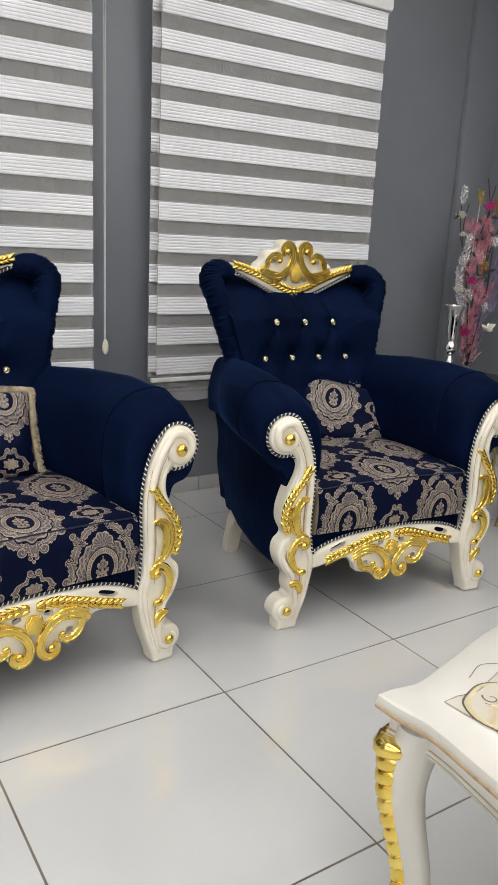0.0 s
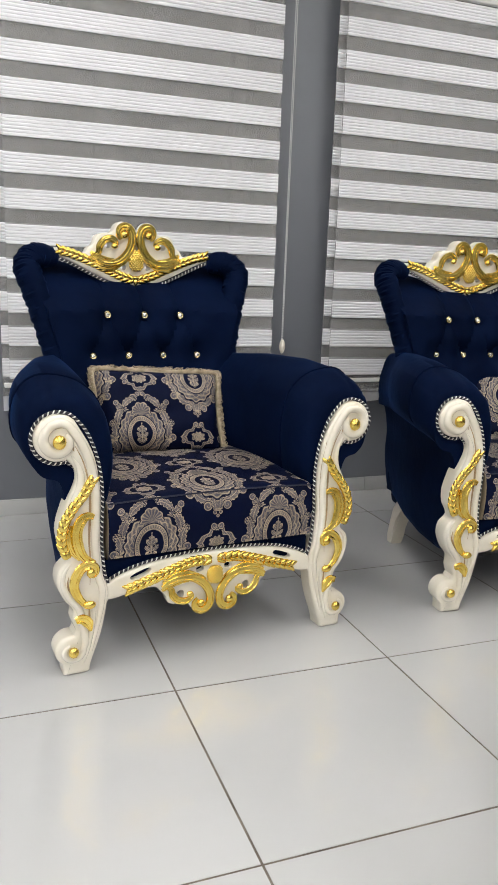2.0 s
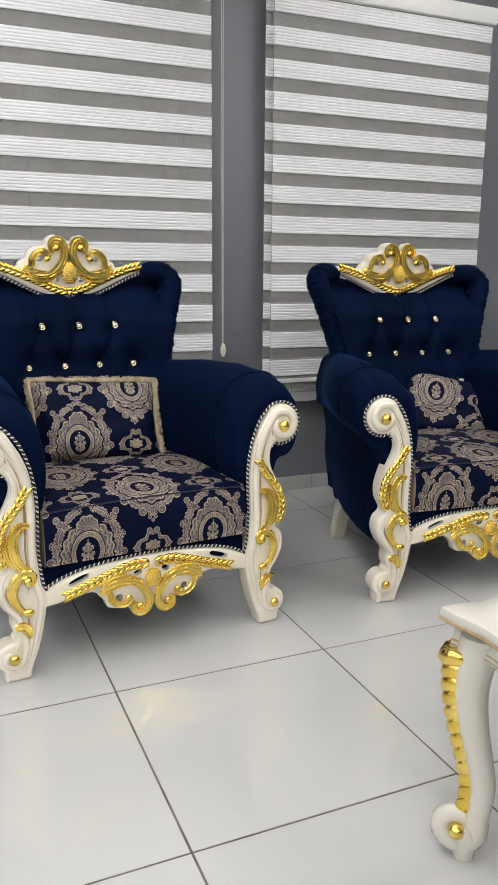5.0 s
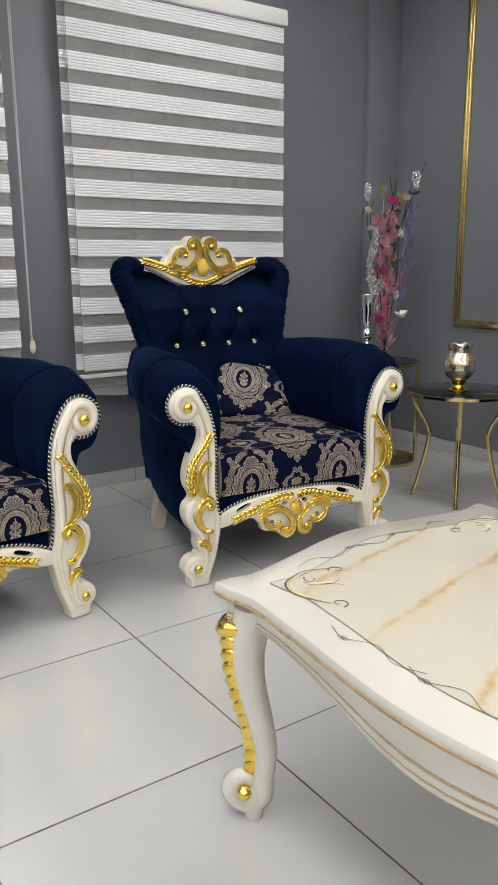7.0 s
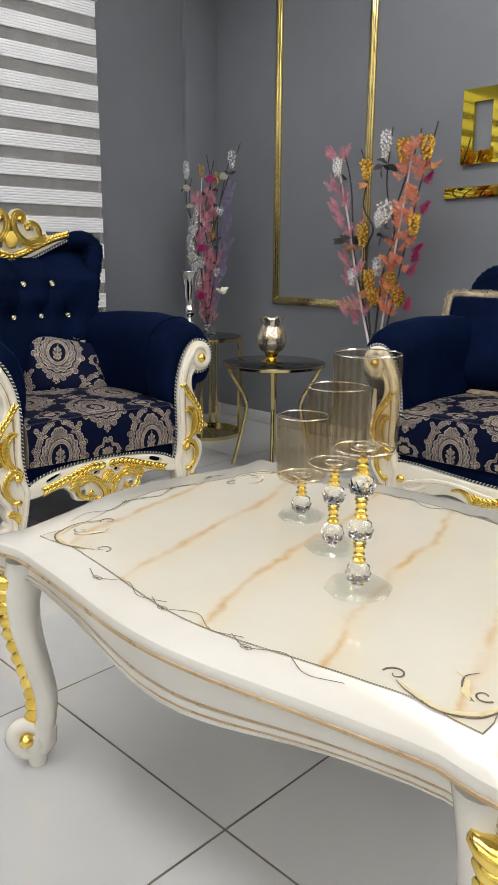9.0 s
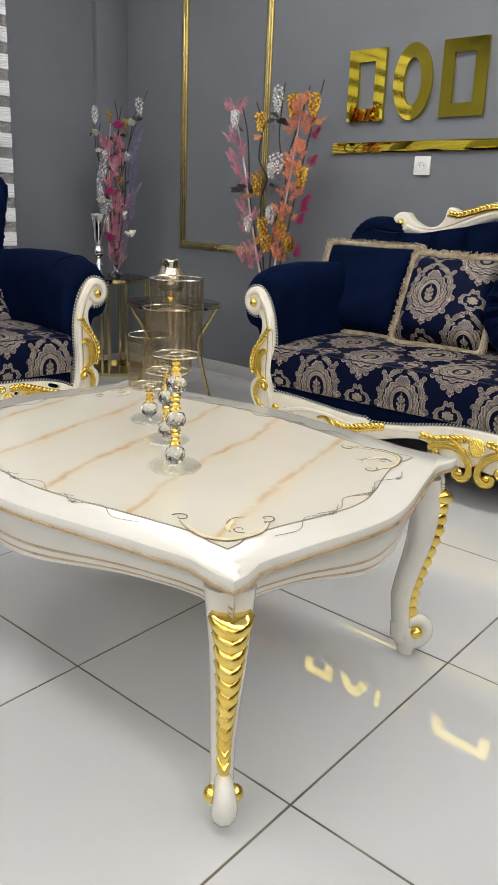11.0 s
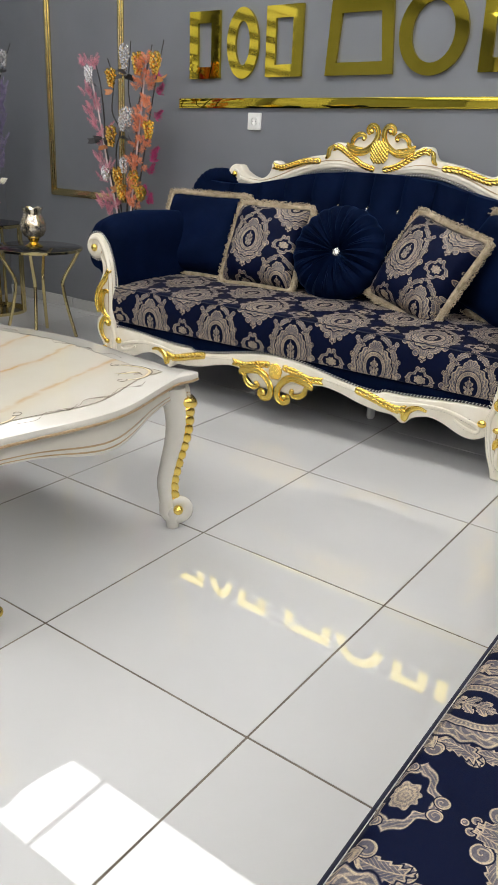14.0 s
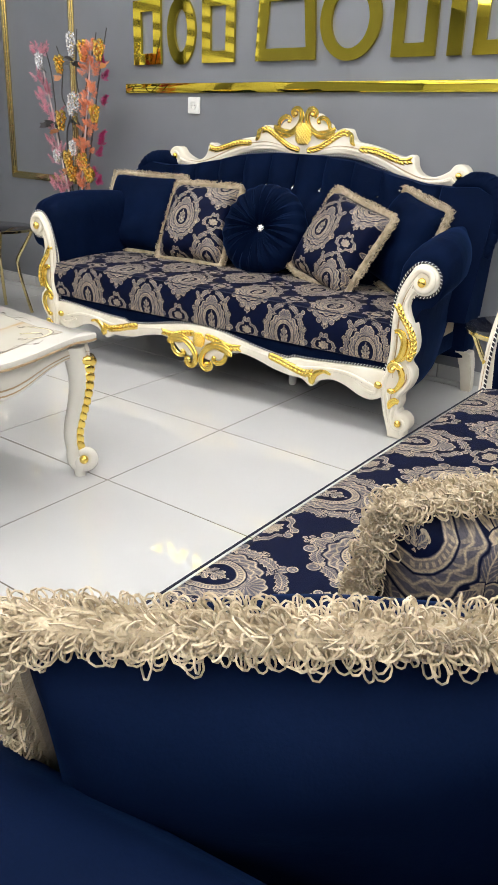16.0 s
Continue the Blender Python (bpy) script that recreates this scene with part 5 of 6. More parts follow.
def sofa(at, label, grow=0.0, lay=(0.062, -0.125)):
    so = thing("sofa", label, "sofa", "sofas of the suite", at=at)
    off = 0.587 + grow
    for s in (-1, 1):
        arm_front(s, off, so)
        sofa_arm(s, off, 0.82, so)
        back_leg(so, s * (0.97 + grow), 0.77, 0.2, s * -0.02)
    bm = box(bmesh.new(), (-0.90 - grow, 0.0, 0.205), (0.90 + grow, 0.75, 0.285), 0.012)
    part("seat_base", bm, VELVET, so, "navy velvet seat base")
    bm = box(bmesh.new(), (-0.96 - grow, 0.68, 0.16), (0.96 + grow, 0.84, 0.42), 0.03)
    part("rear_panel", bm, VELVET, so)
    cushion_box(so, 0.895 + grow, -0.014, 0.68, 0.285, 0.446, lay)
    sofa_back(so, 0.985 + grow)
    sofa_crest(so)
    sofa_apron(so, 0.9 + grow)
    for x in (-0.3, 0.3):
        part("support_foot", lathe(bmesh.new(), [(0.012, 0.0), (0.018, 0.01), (0.018, 0.2)], 12, (x, 0.3, 0)), PLASTIC, so)
    return so


# ---- cushions ----
def square_pillow(name, at, w, h, d, mat, label, fringe=0.017, shift=(0.0, 0.0), loops=False):
    """A plump cushion standing in the xz plane, its middle at the origin, with a fringe round the seam."""
    pl = thing(name, label, "cushion", at=at)
    bm = bmesh.new()
    uvl = bm.loops.layers.uv.verify()
    n, grids = 22, []

    def place(a, b, side):
        pin = (1 - 0.08 * (1 - abs(b) ** 2) * abs(a) ** 3) * (1 - 0.07 * abs(a) ** 8 * abs(b) ** 8)
        pin2 = (1 - 0.08 * (1 - abs(a) ** 2) * abs(b) ** 3) * (1 - 0.07 * abs(a) ** 8 * abs(b) ** 8)
        x, z = a * w / 2 * pin, b * h / 2 * pin2
        t = ((1 - a ** 4) * (1 - b ** 4)) ** 0.5
        wr = 0.004 * math.sin(5 * a + 3 * b) + 0.003 * math.sin(9 * b - 4 * a)
        return x, side * (d / 2 * t + wr * t), z
    for side in (-1, 1):
        g = [[bm.verts.new(place(2 * i / n - 1, 2 * j / n - 1, side)) for i in range(n + 1)] for j in range(n + 1)]
        for j in range(n):
            for i in range(n):
                q = ((i, j), (i + 1, j), (i + 1, j + 1), (i, j + 1))
                if side > 0:
                    q = q[::-1]
                f = bm.faces.new([g[b][a] for a, b in q])
                for loop, (a, b) in zip(f.loops, q):
                    loop[uvl].uv = ((2 * a / n - 1) * w / 2 + shift[0], (2 * b / n - 1) * h / 2 + shift[1])
    bmesh.ops.remove_doubles(bm, verts=bm.verts, dist=0.0008)
    part("cover", bm, mat, pl)
    edge = []
    for k in range(4):
        for i in range(30):
            t = 2 * i / 30 - 1
            a, b = ((t, -1), (1, t), (-t, 1), (-1, -t))[k]
            x, _, z = place(a, b, 1)
            q = Vector((x, 0, z))
            edge.append(q * (1 + fringe * 0.55 / q.length))
    bm = bmesh.new()
    rnd = random.Random(name + str(round(w * 100)))
    tube(bm, edge, fringe * 0.55, 8, 0.9, closed=True)
    count = int((w + h) * 2 / (0.0018 if not loops else 0.00032))
    for i in range(count):
        t = i / count * len(edge)
        a, b = edge[int(t)], edge[(int(t) + 1) % len(edge)]
        p = a.lerp(b, t % 1)
        out = Vector((p.x, 0, p.z)).normalized()
        along = (b - a).normalized()
        ang = rnd.uniform(-1.9, 1.9) if loops else rnd.uniform(-1.5, 1.5)
        dirn = out * math.cos(ang) + Vector((0, 1, 0)) * math.sin(ang)
        r = fringe * (rnd.uniform(0.18, 0.34) * (2.0 if rnd.random() < 0.015 else 1.0) if loops else rnd.uniform(0.55, 1.0))
        c = p + dirn * fringe * (rnd.uniform(0.35, 0.85) if loops else 0.25)
        tilt = rnd.uniform(-1.4, 1.4) if loops else rnd.uniform(-0.9, 0.9)
        side = (along * math.cos(tilt) + dirn.cross(along) * math.sin(tilt))
        seg = 9 if loops else 5
        swing, broad = (5.4, r * 0.8) if loops else (3.3, fringe * 0.4)
        pts = [c + dirn * (r * math.sin(swing * q / (seg - 1) - (1.1 if loops else 0.0))) + side * (broad * math.cos(swing * q / (seg - 1) - (1.1 if loops else 0.0))) for q in range(seg)]
        tube(bm, pts, 0.0012 if not loops else 0.0008, 3)
    part("fringe", bm, FRINGE, pl, "cream looped fringe")
    return pl


def round_pillow(at, r, d):
    """A round cushion gathered into a jewelled button."""
    pl = thing("round_cushion", "round pleated navy velvet cushion with a jewelled button", "cushion", at=at)
    bm = bmesh.new()
    seg, rings = 192, []
    prof = [(0.06, 0.30), (0.15, 0.62), (0.3, 0.86), (0.5, 1.0), (0.7, 0.98), (0.85, 0.82), (0.95, 0.52), (1.0, 0.0)]
    for side in (-1, 1):
        for t, y in (prof if side < 0 else prof[-2::-1]):
            ring = []
            for j in range(seg):
                a = 6.28319 * j / seg
                pl_amp = 0.30 * (1 - t * 0.65) * (0.6 + 0.4 * math.sin(j * 1.7))
                yy = side * d / 2 * y * (1 + pl_amp * math.sin(a * 21 + 1.1 * math.sin(3 * a)))
                rr = r * t * (1 + 0.012 * math.sin(a * 21 + 1))
                ring.append(bm.verts.new((rr * math.cos(a), yy, rr * math.sin(a))))
            rings.append(ring)
    for a, b in zip(rings, rings[1:]):
        for j in range(seg):
            bm.faces.new((a[j], a[(j + 1) % seg], b[(j + 1) % seg], b[j]))
    bm.faces.new(rings[0]), bm.faces.new(rings[-1][::-1])
    part("cover", fix(bm), VELVET, pl)
    bm = ball(bmesh.new(), (0, -d * 0.21, 0), 0.021, (1, 0.6, 1), 2)
    for i in range(12):
        ball(bm, (0.021 * math.cos(i * 0.5236), -d * 0.17, 0.021 * math.sin(i * 0.5236)), 0.0055, (1, 1, 1), 1)
    part("jewel_button", bm, RHINESTONE, pl, "rhinestone button", smooth=False)
    ring = [(0.027 * math.cos(6.28319 * i / 24), -d * 0.17, 0.027 * math.sin(6.28319 * i / 24)) for i in range(24)]
    part("button_rim", tube(bmesh.new(), ring, 0.0035, 6, closed=True), BRASS, pl, "gold button rim")


# ---- coffee table ----
def coffee_table(at):
    ct = thing("coffee_table", "cream lacquered coffee table with gilded cabriole legs and marble top", "coffee table", at=at)
    W, L = 0.370, 0.497           # half spans between corners
    bx, by = 0.058, 0.070         # how far the sides bow out

    def rim(inset=0.0, n=26, W=W, L=L):
        """Counter-clockwise outline with bowed, double-curved sides and soft corners."""
        pts, m = [], n // 2
        for (ax, ay), (cx, cy), nx, ny, bow in (((-W, -L), (W, -L), 0, -1, by), ((W, -L), (W, L), 1, 0, bx), ((W, L), (-W, L), 0, 1, by), ((-W, L), (-W, -L), -1, 0, bx)):
            for i in range(m):
                t = i / m
                b = bow * (math.sin(math.pi * t) ** 1.35) - 0.008 * math.sin(math.pi * t * 2) ** 2
                out = -0.017 if i == 0 else 0.0
                pts.append(np.array((ax + (cx - ax) * t + nx * b + math.copysign(out, ax), ay + (cy - ay) * t + ny * b + math.copysign(out, ay))))
        pts = curve(pts, 2, closed=True)
        if inset:
            pts = [np.array(p) for p in inset_loop(pts, inset)]
        return pts

    def slab(bm, levels):
        loops = [[bm.verts.new((p[0], p[1], z)) for p in rim(d)] for d, z in levels]
        k = len(loops[0])
        for a, b in zip(loops, loops[1:]):
            for j in range(k):
                bm.faces.new((a[j], a[(j + 1) % k], b[(j + 1) % k], b[j]))
        bm.faces.new(loops[0][::-1]), bm.faces.new(loops[-1])
        return bm
    top = part("tabletop", fix(slab(bmesh.new(), [(0.026, 0.4520), (0.016, 0.4535), (0.009, 0.4565), (0.006, 0.4620), (0.001, 0.4660), (0.0, 0.4690), (0.0, 0.4770), (0.0015, 0.4825), (0.006, 0.4850)])), WHITE_LACQUER, ct, "white lacquered shaped top")
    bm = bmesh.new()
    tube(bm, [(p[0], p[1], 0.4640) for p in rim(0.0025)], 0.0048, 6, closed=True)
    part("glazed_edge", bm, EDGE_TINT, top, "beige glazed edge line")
    # the marble field and its inked outline lie a hair over the top
    field = rim(0.0, 26, W - 0.072, L - 0.072)
    bm = bmesh.new()
    low = [bm.verts.new((p[0], p[1], 0.4848)) for p in field]
    high = [bm.verts.new((p[0], p[1], 0.4866)) for p in field]
    k = len(field)
    for j in range(k):
        bm.faces.new((low[j], low[(j + 1) % k], high[(j + 1) % k], high[j]))
    bm.faces.new(high)
    part("marble_field", bm, MARBLE, top, "cream marble panel with tan veins", smooth=False)

    def ink(bm, pts, r=0.0013, z=0.4872):
        return tube(bm, [(p[0], p[1], z) for p in pts], r, 5, 0.35, up=(0, 0, 1))
    bm = bmesh.new()
    ink(bm, field + field[:1], 0.0007)
    part("ink_outline", bm, INK, top, "thin dark inked border line")
    for sx in (-1, 1):
        for sy in (-1, 1):
            bm, bo = bmesh.new(), bmesh.new()
            P = lambda a, b: (sx * (W - 0.075 - a), sy * (L - 0.075 - b))
            ink(bo, curve([P(0.11, -0.002), P(0.07, -0.018), P(0.035, -0.012), P(0.005, 0.005), P(-0.01, 0.04), P(0.0, 0.08), P(0.012, 0.11)], 5), [0.0014, 0.0036, 0.0042, 0.0036, 0.0014])
            ink(bm, curve([P(0.11, -0.006), P(0.07, -0.023), P(0.035, -0.018), P(0.0, -0.001), P(-0.016, 0.04), P(-0.005, 0.085), P(0.008, 0.11)], 5), [0.0006, 0.0016, 0.0019, 0.0014, 0.0006], 0.4876)
            ink(bm, spiralP(P, 0.118, 0.008, 0.017, 0.003, 200, 560), [0.0019, 0.0008], 0.4876)
            ink(bm, spiralP(P, 0.02, 0.118, 0.017, 0.003, 100, -250), [0.0019, 0.0008], 0.4876)
            ink(bm, spiralP(P, 0.05, 0.012, 0.014, 0.004, 250, -60), [0.0016, 0.0007], 0.4876)
            ink(bo, curve([P(0.03, 0.02), P(0.045, 0.035), P(0.07, 0.045), P(0.08, 0.065)], 5), [0.002, 0.006, 0.003, 0.001])
            ink(bm, curve([P(0.03, 0.016), P(0.048, 0.04), P(0.075, 0.05), P(0.095, 0.04)], 5), [0.0008, 0.0016, 0.0006], 0.4877)
            part("ink_flourish", bm, INK, top, "dark inked scroll flourish")
            part("ochre_flourish", bo, OCHRE, top, "ochre brushed scrollwork")
    for sy in (-1, 1):
        for off in (-0.17, 0.0, 0.16):
            for edge in ("long", "short"):
                bm = bmesh.new()
                if edge == "long":
                    Q = lambda a, b: (sy * (W + 0.0 - 0.028 + a), off + b)
                else:
                    Q = lambda a, b: (off * 0.75 + b, sy * (L + 0.0 - 0.026 + a))
                ink(bm, curve([Q(-0.004, -0.10), Q(0.012, -0.05), Q(-0.01, 0.0), Q(0.014, 0.05), Q(0.0, 0.09)], 5), 0.0009, 0.4877)
                ink(bm, [Q(0.014 + 0.005 * math.cos(a * 0.6), 0.05 + 0.010 * math.sin(a * 0.6)) for a in range(11)], 0.0008, 0.4877)
                ink(bm, [Q(0.014 + 0.0015 * math.cos(a), 0.05 + 0.003 * math.sin(a)) for a in range(7)], 0.0014, 0.4874)
                part("ink_tendril", bm, INK, top, "thin inked tendril with a bud")
    # frieze: bowed apron, deep at the corners' knees and scalloped between, with two glazed grooves
    bm = bmesh.new()
    outer = rim(0.03)
    k, n = len(outer), 26

    def drop(j):
        t = (j % n) / n
        return 0.396 + 0.020 * math.cos(2 * math.pi * t) - 0.005 * math.cos(4 * math.pi * t)
    rings = []
    for d, f in ((0.032, None), (0.029, 0.0), (0.025, 0.30), (0.023, 0.55), (0.023, 0.63), (0.029, 0.67), (0.022, 0.71), (0.021, 0.82), (0.028, 0.86), (0.021, 0.90), (0.022, 0.98), (0.034, 1.0), (0.05, 1.0), (0.05, 0.0)):
        loop = rim(d)
        rings.append([bm.verts.new((p[0], p[1], 0.4540 if f is None else 0.4520 + (drop(j) - 0.4520) * f)) for j, p in enumerate(loop)])
    for a, b in zip(rings, rings[1:]):
        for j in range(k):
            bm.faces.new((a[j], a[(j + 1) % k], b[(j + 1) % k], b[j]))
    fr = part("frieze", fix(bm), WHITE_LACQUER, ct, "cream shaped frieze with moulded lower edge")
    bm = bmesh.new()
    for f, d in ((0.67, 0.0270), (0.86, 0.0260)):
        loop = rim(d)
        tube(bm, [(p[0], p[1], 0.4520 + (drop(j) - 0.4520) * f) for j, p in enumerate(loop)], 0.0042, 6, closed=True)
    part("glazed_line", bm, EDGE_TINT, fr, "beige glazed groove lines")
    for sx in (-1, 1):
        for sy in (-1, 1):
            cabriole(ct, sx, sy, W, L)
    return ct


def spiralP(P, a, b, r0, r1, a0, a1, k=14):
    return [P(x, y) for x, y in spiral(a, b, r0, r1, a0, a1, k)]


def cabriole(ct, sx, sy, W, L):
    """An S-curved leg on the diagonal: knee out, ankle in, scrolled foot, gilded scales down its outer face."""
    dx, dy = sx * 0.7071, sy * 0.7071
    base = Vector((sx * (W - 0.0485), sy * (L - 0.0455), 0))
    line = curve([(0.012, 0.445), (0.026, 0.39), (0.030, 0.33), (0.022, 0.27), (0.008, 0.21), (-0.003, 0.15), (0.0, 0.10), (0.006, 0.065)], 5)
    bm = bmesh.new()
    seg, rings = 14, []
    for i, (o, z) in enumerate(line):
        t = i / (len(line) - 1)
        r = float(np.interp(t, (0, 0.12, 0.25, 0.5, 0.8, 1.0), (0.042, 0.037, 0.032, 0.026, 0.021, 0.020)))
        c = base + Vector((dx * o, dy * o, z))
        ring = []
        for j in range(seg):
            a = 6.28319 * j / seg
            e, f = math.copysign(abs(math.cos(a)) ** 0.8, math.cos(a)), math.copysign(abs(math.sin(a)) ** 0.8, math.sin(a))
            ring.append(bm.verts.new(c + Vector((dx, dy, 0)) * r * e + Vector((-dy, dx, 0)) * r * f))
        rings.append(ring)
    for a, b in zip(rings, rings[1:]):
        for j in range(seg):
            bm.faces.new((a[j], a[(j + 1) % seg], b[(j + 1) % seg], b[j]))
    bm.faces.new(rings[0]), bm.faces.new(rings[-1][::-1])
    # scrolled foot on a small pad
    hub = base + Vector((dx * 0.036, dy * 0.036, 0.062))
    n1, n2 = Vector((dx, dy, 0)), Vector((-dy, dx, 0))
    foot = []
    for i in range(15):
        a = radians(200 + 300 * i / 14)
        r = 0.036 - 0.016 * i / 14
        foot.append(hub + n1 * r * math.cos(a) + Vector((0, 0, 1)) * r * math.sin(a))
    tube(bm, [base + Vector((dx * 0.0, dy * 0.0, 0.085))] + foot, [0.021, 0.022, 0.022, 0.017, 0.014], 10, 1.0, up=tuple(n2))
    pts = [base + n1 * 0.022 + Vector((0, 0, z)) for z in (0.0, 0.018, 0.05, 0.07)]
    tube(bm, pts, [0.019, 0.022, 0.027, 0.02], 12)
    leg = part("cabriole_leg", fix(bm), WHITE_LACQUER, ct, "cream cabriole leg with scrolled foot")
    bm = bmesh.new()
    for s in (-1, 1):
        p = hub + n2 * s * 0.019
        ball(bm, p, 0.0155, (1, 1, 1), 2)
    part("gilt_knob", bm, GOLD, leg, "gilded foot bosses")
    # overlapping scales, each a carved lobe
    for i in range(12):
        z = 0.392 - 0.0265 * i
        o = float(np.interp(z, [q[1] for q in line[::-1]], [q[0] for q in line[::-1]]))
        t = (0.445 - z) / 0.38
        r = float(np.interp(t, (0, 0.12, 0.25, 0.5, 0.8, 1.0), (0.042, 0.037, 0.032, 0.026, 0.021, 0.020)))
        w = r * (1.1 if i == 0 else 1.0 - 0.03 * i)
        c = base + n1 * (o + r * 0.86) + Vector((0, 0, z))
        bm = bmesh.new()
        for v in bmesh.ops.create_icosphere(bm, subdivisions=2, radius=1.0)["verts"]:
            q = v.co.copy()
            v.co = c + n1 * q.x * (0.026 if i else 0.034) + n2 * q.y * w * 0.93 + Vector((0, 0, 1)) * (q.z * 0.0220 + 0.016 * abs(q.y) ** 1.5)
        part("gilt_scale", fix(bm), GOLD, leg)


# ---- small things ----


def candle_holder(at, balls, label, foot, r, h):
    ch = thing("candle_holder", label, "candle holder", "glass candle holders", at=at)
    bm = bmesh.new()
    lathe(bm, [(0.0, 0.0), (foot - 0.003, 0.0), (foot, 0.003), (foot - 0.003, 0.008), (0.0, 0.008)], 8)
    part("glass_base", bm, CLEAR, ch, "octagonal crystal foot", smooth=False)
    z = 0.009
    for i in range(balls):
        bm = bmesh.new()
        made = bmesh.ops.create_icosphere(bm, subdivisions=2, radius=0.021)["verts"]
        bmesh.ops.translate(bm, verts=made, vec=(0, 0, z + 0.020))
        part("crystal_ball", bm, CRYSTAL, ch, "faceted crystal ball", smooth=False)
        z += 0.0405
        bm = lathe(bmesh.new(), [(0.0, 0.0), (0.010, 0.0), (0.011, 0.004), (0.0075, 0.007), (0.0075, 0.010), (0.0095, 0.013), (0.0075, 0.016), (0.0075, 0.020), (0.0095, 0.0235), (0.0075, 0.0265), (0.011, 0.030), (0.010, 0.0335), (0.0, 0.0335)], 16, (0, 0, z - 0.0015))
        part("gold_collar", bm, GOLD, ch, "ringed gold collar")
        z += 0.031
    bm = bmesh.new()
    lathe(bm, [(0.012, 0.0), (r * 0.92, 0.002), (r, 0.010), (r, h), (r - 0.0022, h), (r - 0.0022, 0.012), (r * 0.9, 0.006), (0.01, 0.004)], 96, (0, 0, z), 28, 0.012)
    cup = part("amber_cylinder", fix(bm), AMBER, ch, "ribbed amber glass cylinder")
    tube_pts = [((r - 0.001) * math.cos(6.28319 * i / 48), (r - 0.001) * math.sin(6.28319 * i / 48), z + h) for i in range(48)]
    part("rim", tube(bmesh.new(), tube_pts, 0.0013, 5, closed=True), CRYSTAL, cup)
    for q in (0.35, 0.9):
        ring = [(r * q * math.cos(6.28319 * i / 40), r * q * math.sin(6.28319 * i / 40), z + 0.007) for i in range(40)]
        part("floor_ring", tube(bmesh.new(), ring, 0.0016, 5, closed=True), CRYSTAL, cup, "moulded ring in the glass floor")
    return ch


def side_table(at, label, r, tall, wobble=True):
    st = thing("side_table", label, "side table", "round side tables", at=at)
    bm = lathe(bmesh.new(), [(0.0, -0.009), (r - 0.006, -0.009), (r - 0.004, -0.004), (r - 0.004, 0.0), (r - 0.008, 0.002), (0.0, 0.002)], 48, (0, 0, tall))
    part("tabletop", bm, BLACK_GLASS, st, "black glass top")
    bm = lathe(bmesh.new(), [(r - 0.003, -0.014), (r + 0.001, -0.013), (r + 0.002, -0.001), (r - 0.002, 0.001)], 48, (0, 0, tall))
    part("rim", bm, BRASS, st, "polished gold rim")
    for i in range(4):
        a = radians(41 + 90 * i)
        for u in (Vector((math.cos(a), math.sin(a), 0)),):
            pts = [u * (r * 0.93) + Vector((0, 0, tall - 0.012)), u * (r * 0.80) + Vector((0, 0, tall * 0.86)), u * (r * 0.56) + Vector((0, 0, tall * 0.66)), u * (r * 0.54) + Vector((0, 0, tall * 0.55)), u * (r * 0.64) + Vector((0, 0, tall * 0.3)), u * (r * 0.80) + Vector((0, 0, 0.0))]
            part("leg", tube(bmesh.new(), curve(pts, 5), 0.0095, 10), BRASS, st, "bent gold rod leg")
    return st


def drum_table(at, r, tall):
    st = thing("side_table", "tall round black glass side table with gold hoop frame", "side table", "round side tables", at=at)
    bm = lathe(bmesh.new(), [(0.0, -0.008), (r - 0.004, -0.008), (r - 0.004, 0.001), (0.0, 0.001)], 40, (0, 0, tall))
    part("tabletop", bm, BLACK_GLASS, st, "black glass top")
    for z, nm in ((tall - 0.012, "top_hoop"), (0.008, "base_hoop")):
        part(nm, lathe(bmesh.new(), [(r - 0.012, -0.008), (r, -0.008), (r, 0.010), (r - 0.012, 0.010), (r - 0.012, -0.008)], 40, (0, 0, z)), BRASS, st)
    for i in range(4):
        a = radians(35 + 90 * i)
        for da in (-0.1, 0.1):
            c = (math.cos(a + da) * (r - 0.006), math.sin(a + da) * (r - 0.006))
            part("leg", box(bmesh.new(), (c[0] - 0.007, c[1] - 0.007, 0.002), (c[0] + 0.007, c[1] + 0.007, tall - 0.006), 0.002), BRASS, st)
    return st


def goblet(at):
    go = thing("mercury_goblet", "crackled gold-silver glass goblet on black table", "goblet", at=at)
    G2 = 1.3
    bm = lathe(bmesh.new(), [(a * G2, b * G2) for a, b in [(0.0, 0.0), (0.036, 0.0), (0.037, 0.004), (0.024, 0.012), (0.017, 0.020), (0.020, 0.026), (0.026, 0.034), (0.0, 0.036)]], 24)
    part("gold_foot", bm, GOLD, go, "gold fluted foot")
    prof = [(0.02, 0.034), (0.040, 0.046), (0.052, 0.068), (0.054, 0.088), (0.047, 0.110), (0.038, 0.126), (0.037, 0.140), (0.043, 0.157), (0.041, 0.157), (0.034, 0.140), (0.036, 0.126), (0.02, 0.05)]
    bm = lathe(bmesh.new(), [(a * G2, b * G2) for a, b in prof], 40)
    for v in bm.verts:
        a = math.atan2(v.co.y, v.co.x)
        k = 1 + 0.03 * math.sin(a * 7 + v.co.z * 90)
        v.co.x *= k
        v.co.y *= k
        if v.co.z > 0.195:
            v.co.z += 0.005 * math.sin(a * 6)
    part("glass_bowl", fix(bm), MERCURY, go, "swirled silvered glass bowl")
    return go


MERCURY = plain("mercury_glass", (0.5, 0.4, 0.24), (0.85, 0.8, 0.7), 0.12, 38.0, 0.6, 60, 0.06, Metallic=0.85)
FEATHER = plain("pink_feather", (0.72, 0.34, 0.38), (0.82, 0.5, 0.52), 0.7, 40.0)


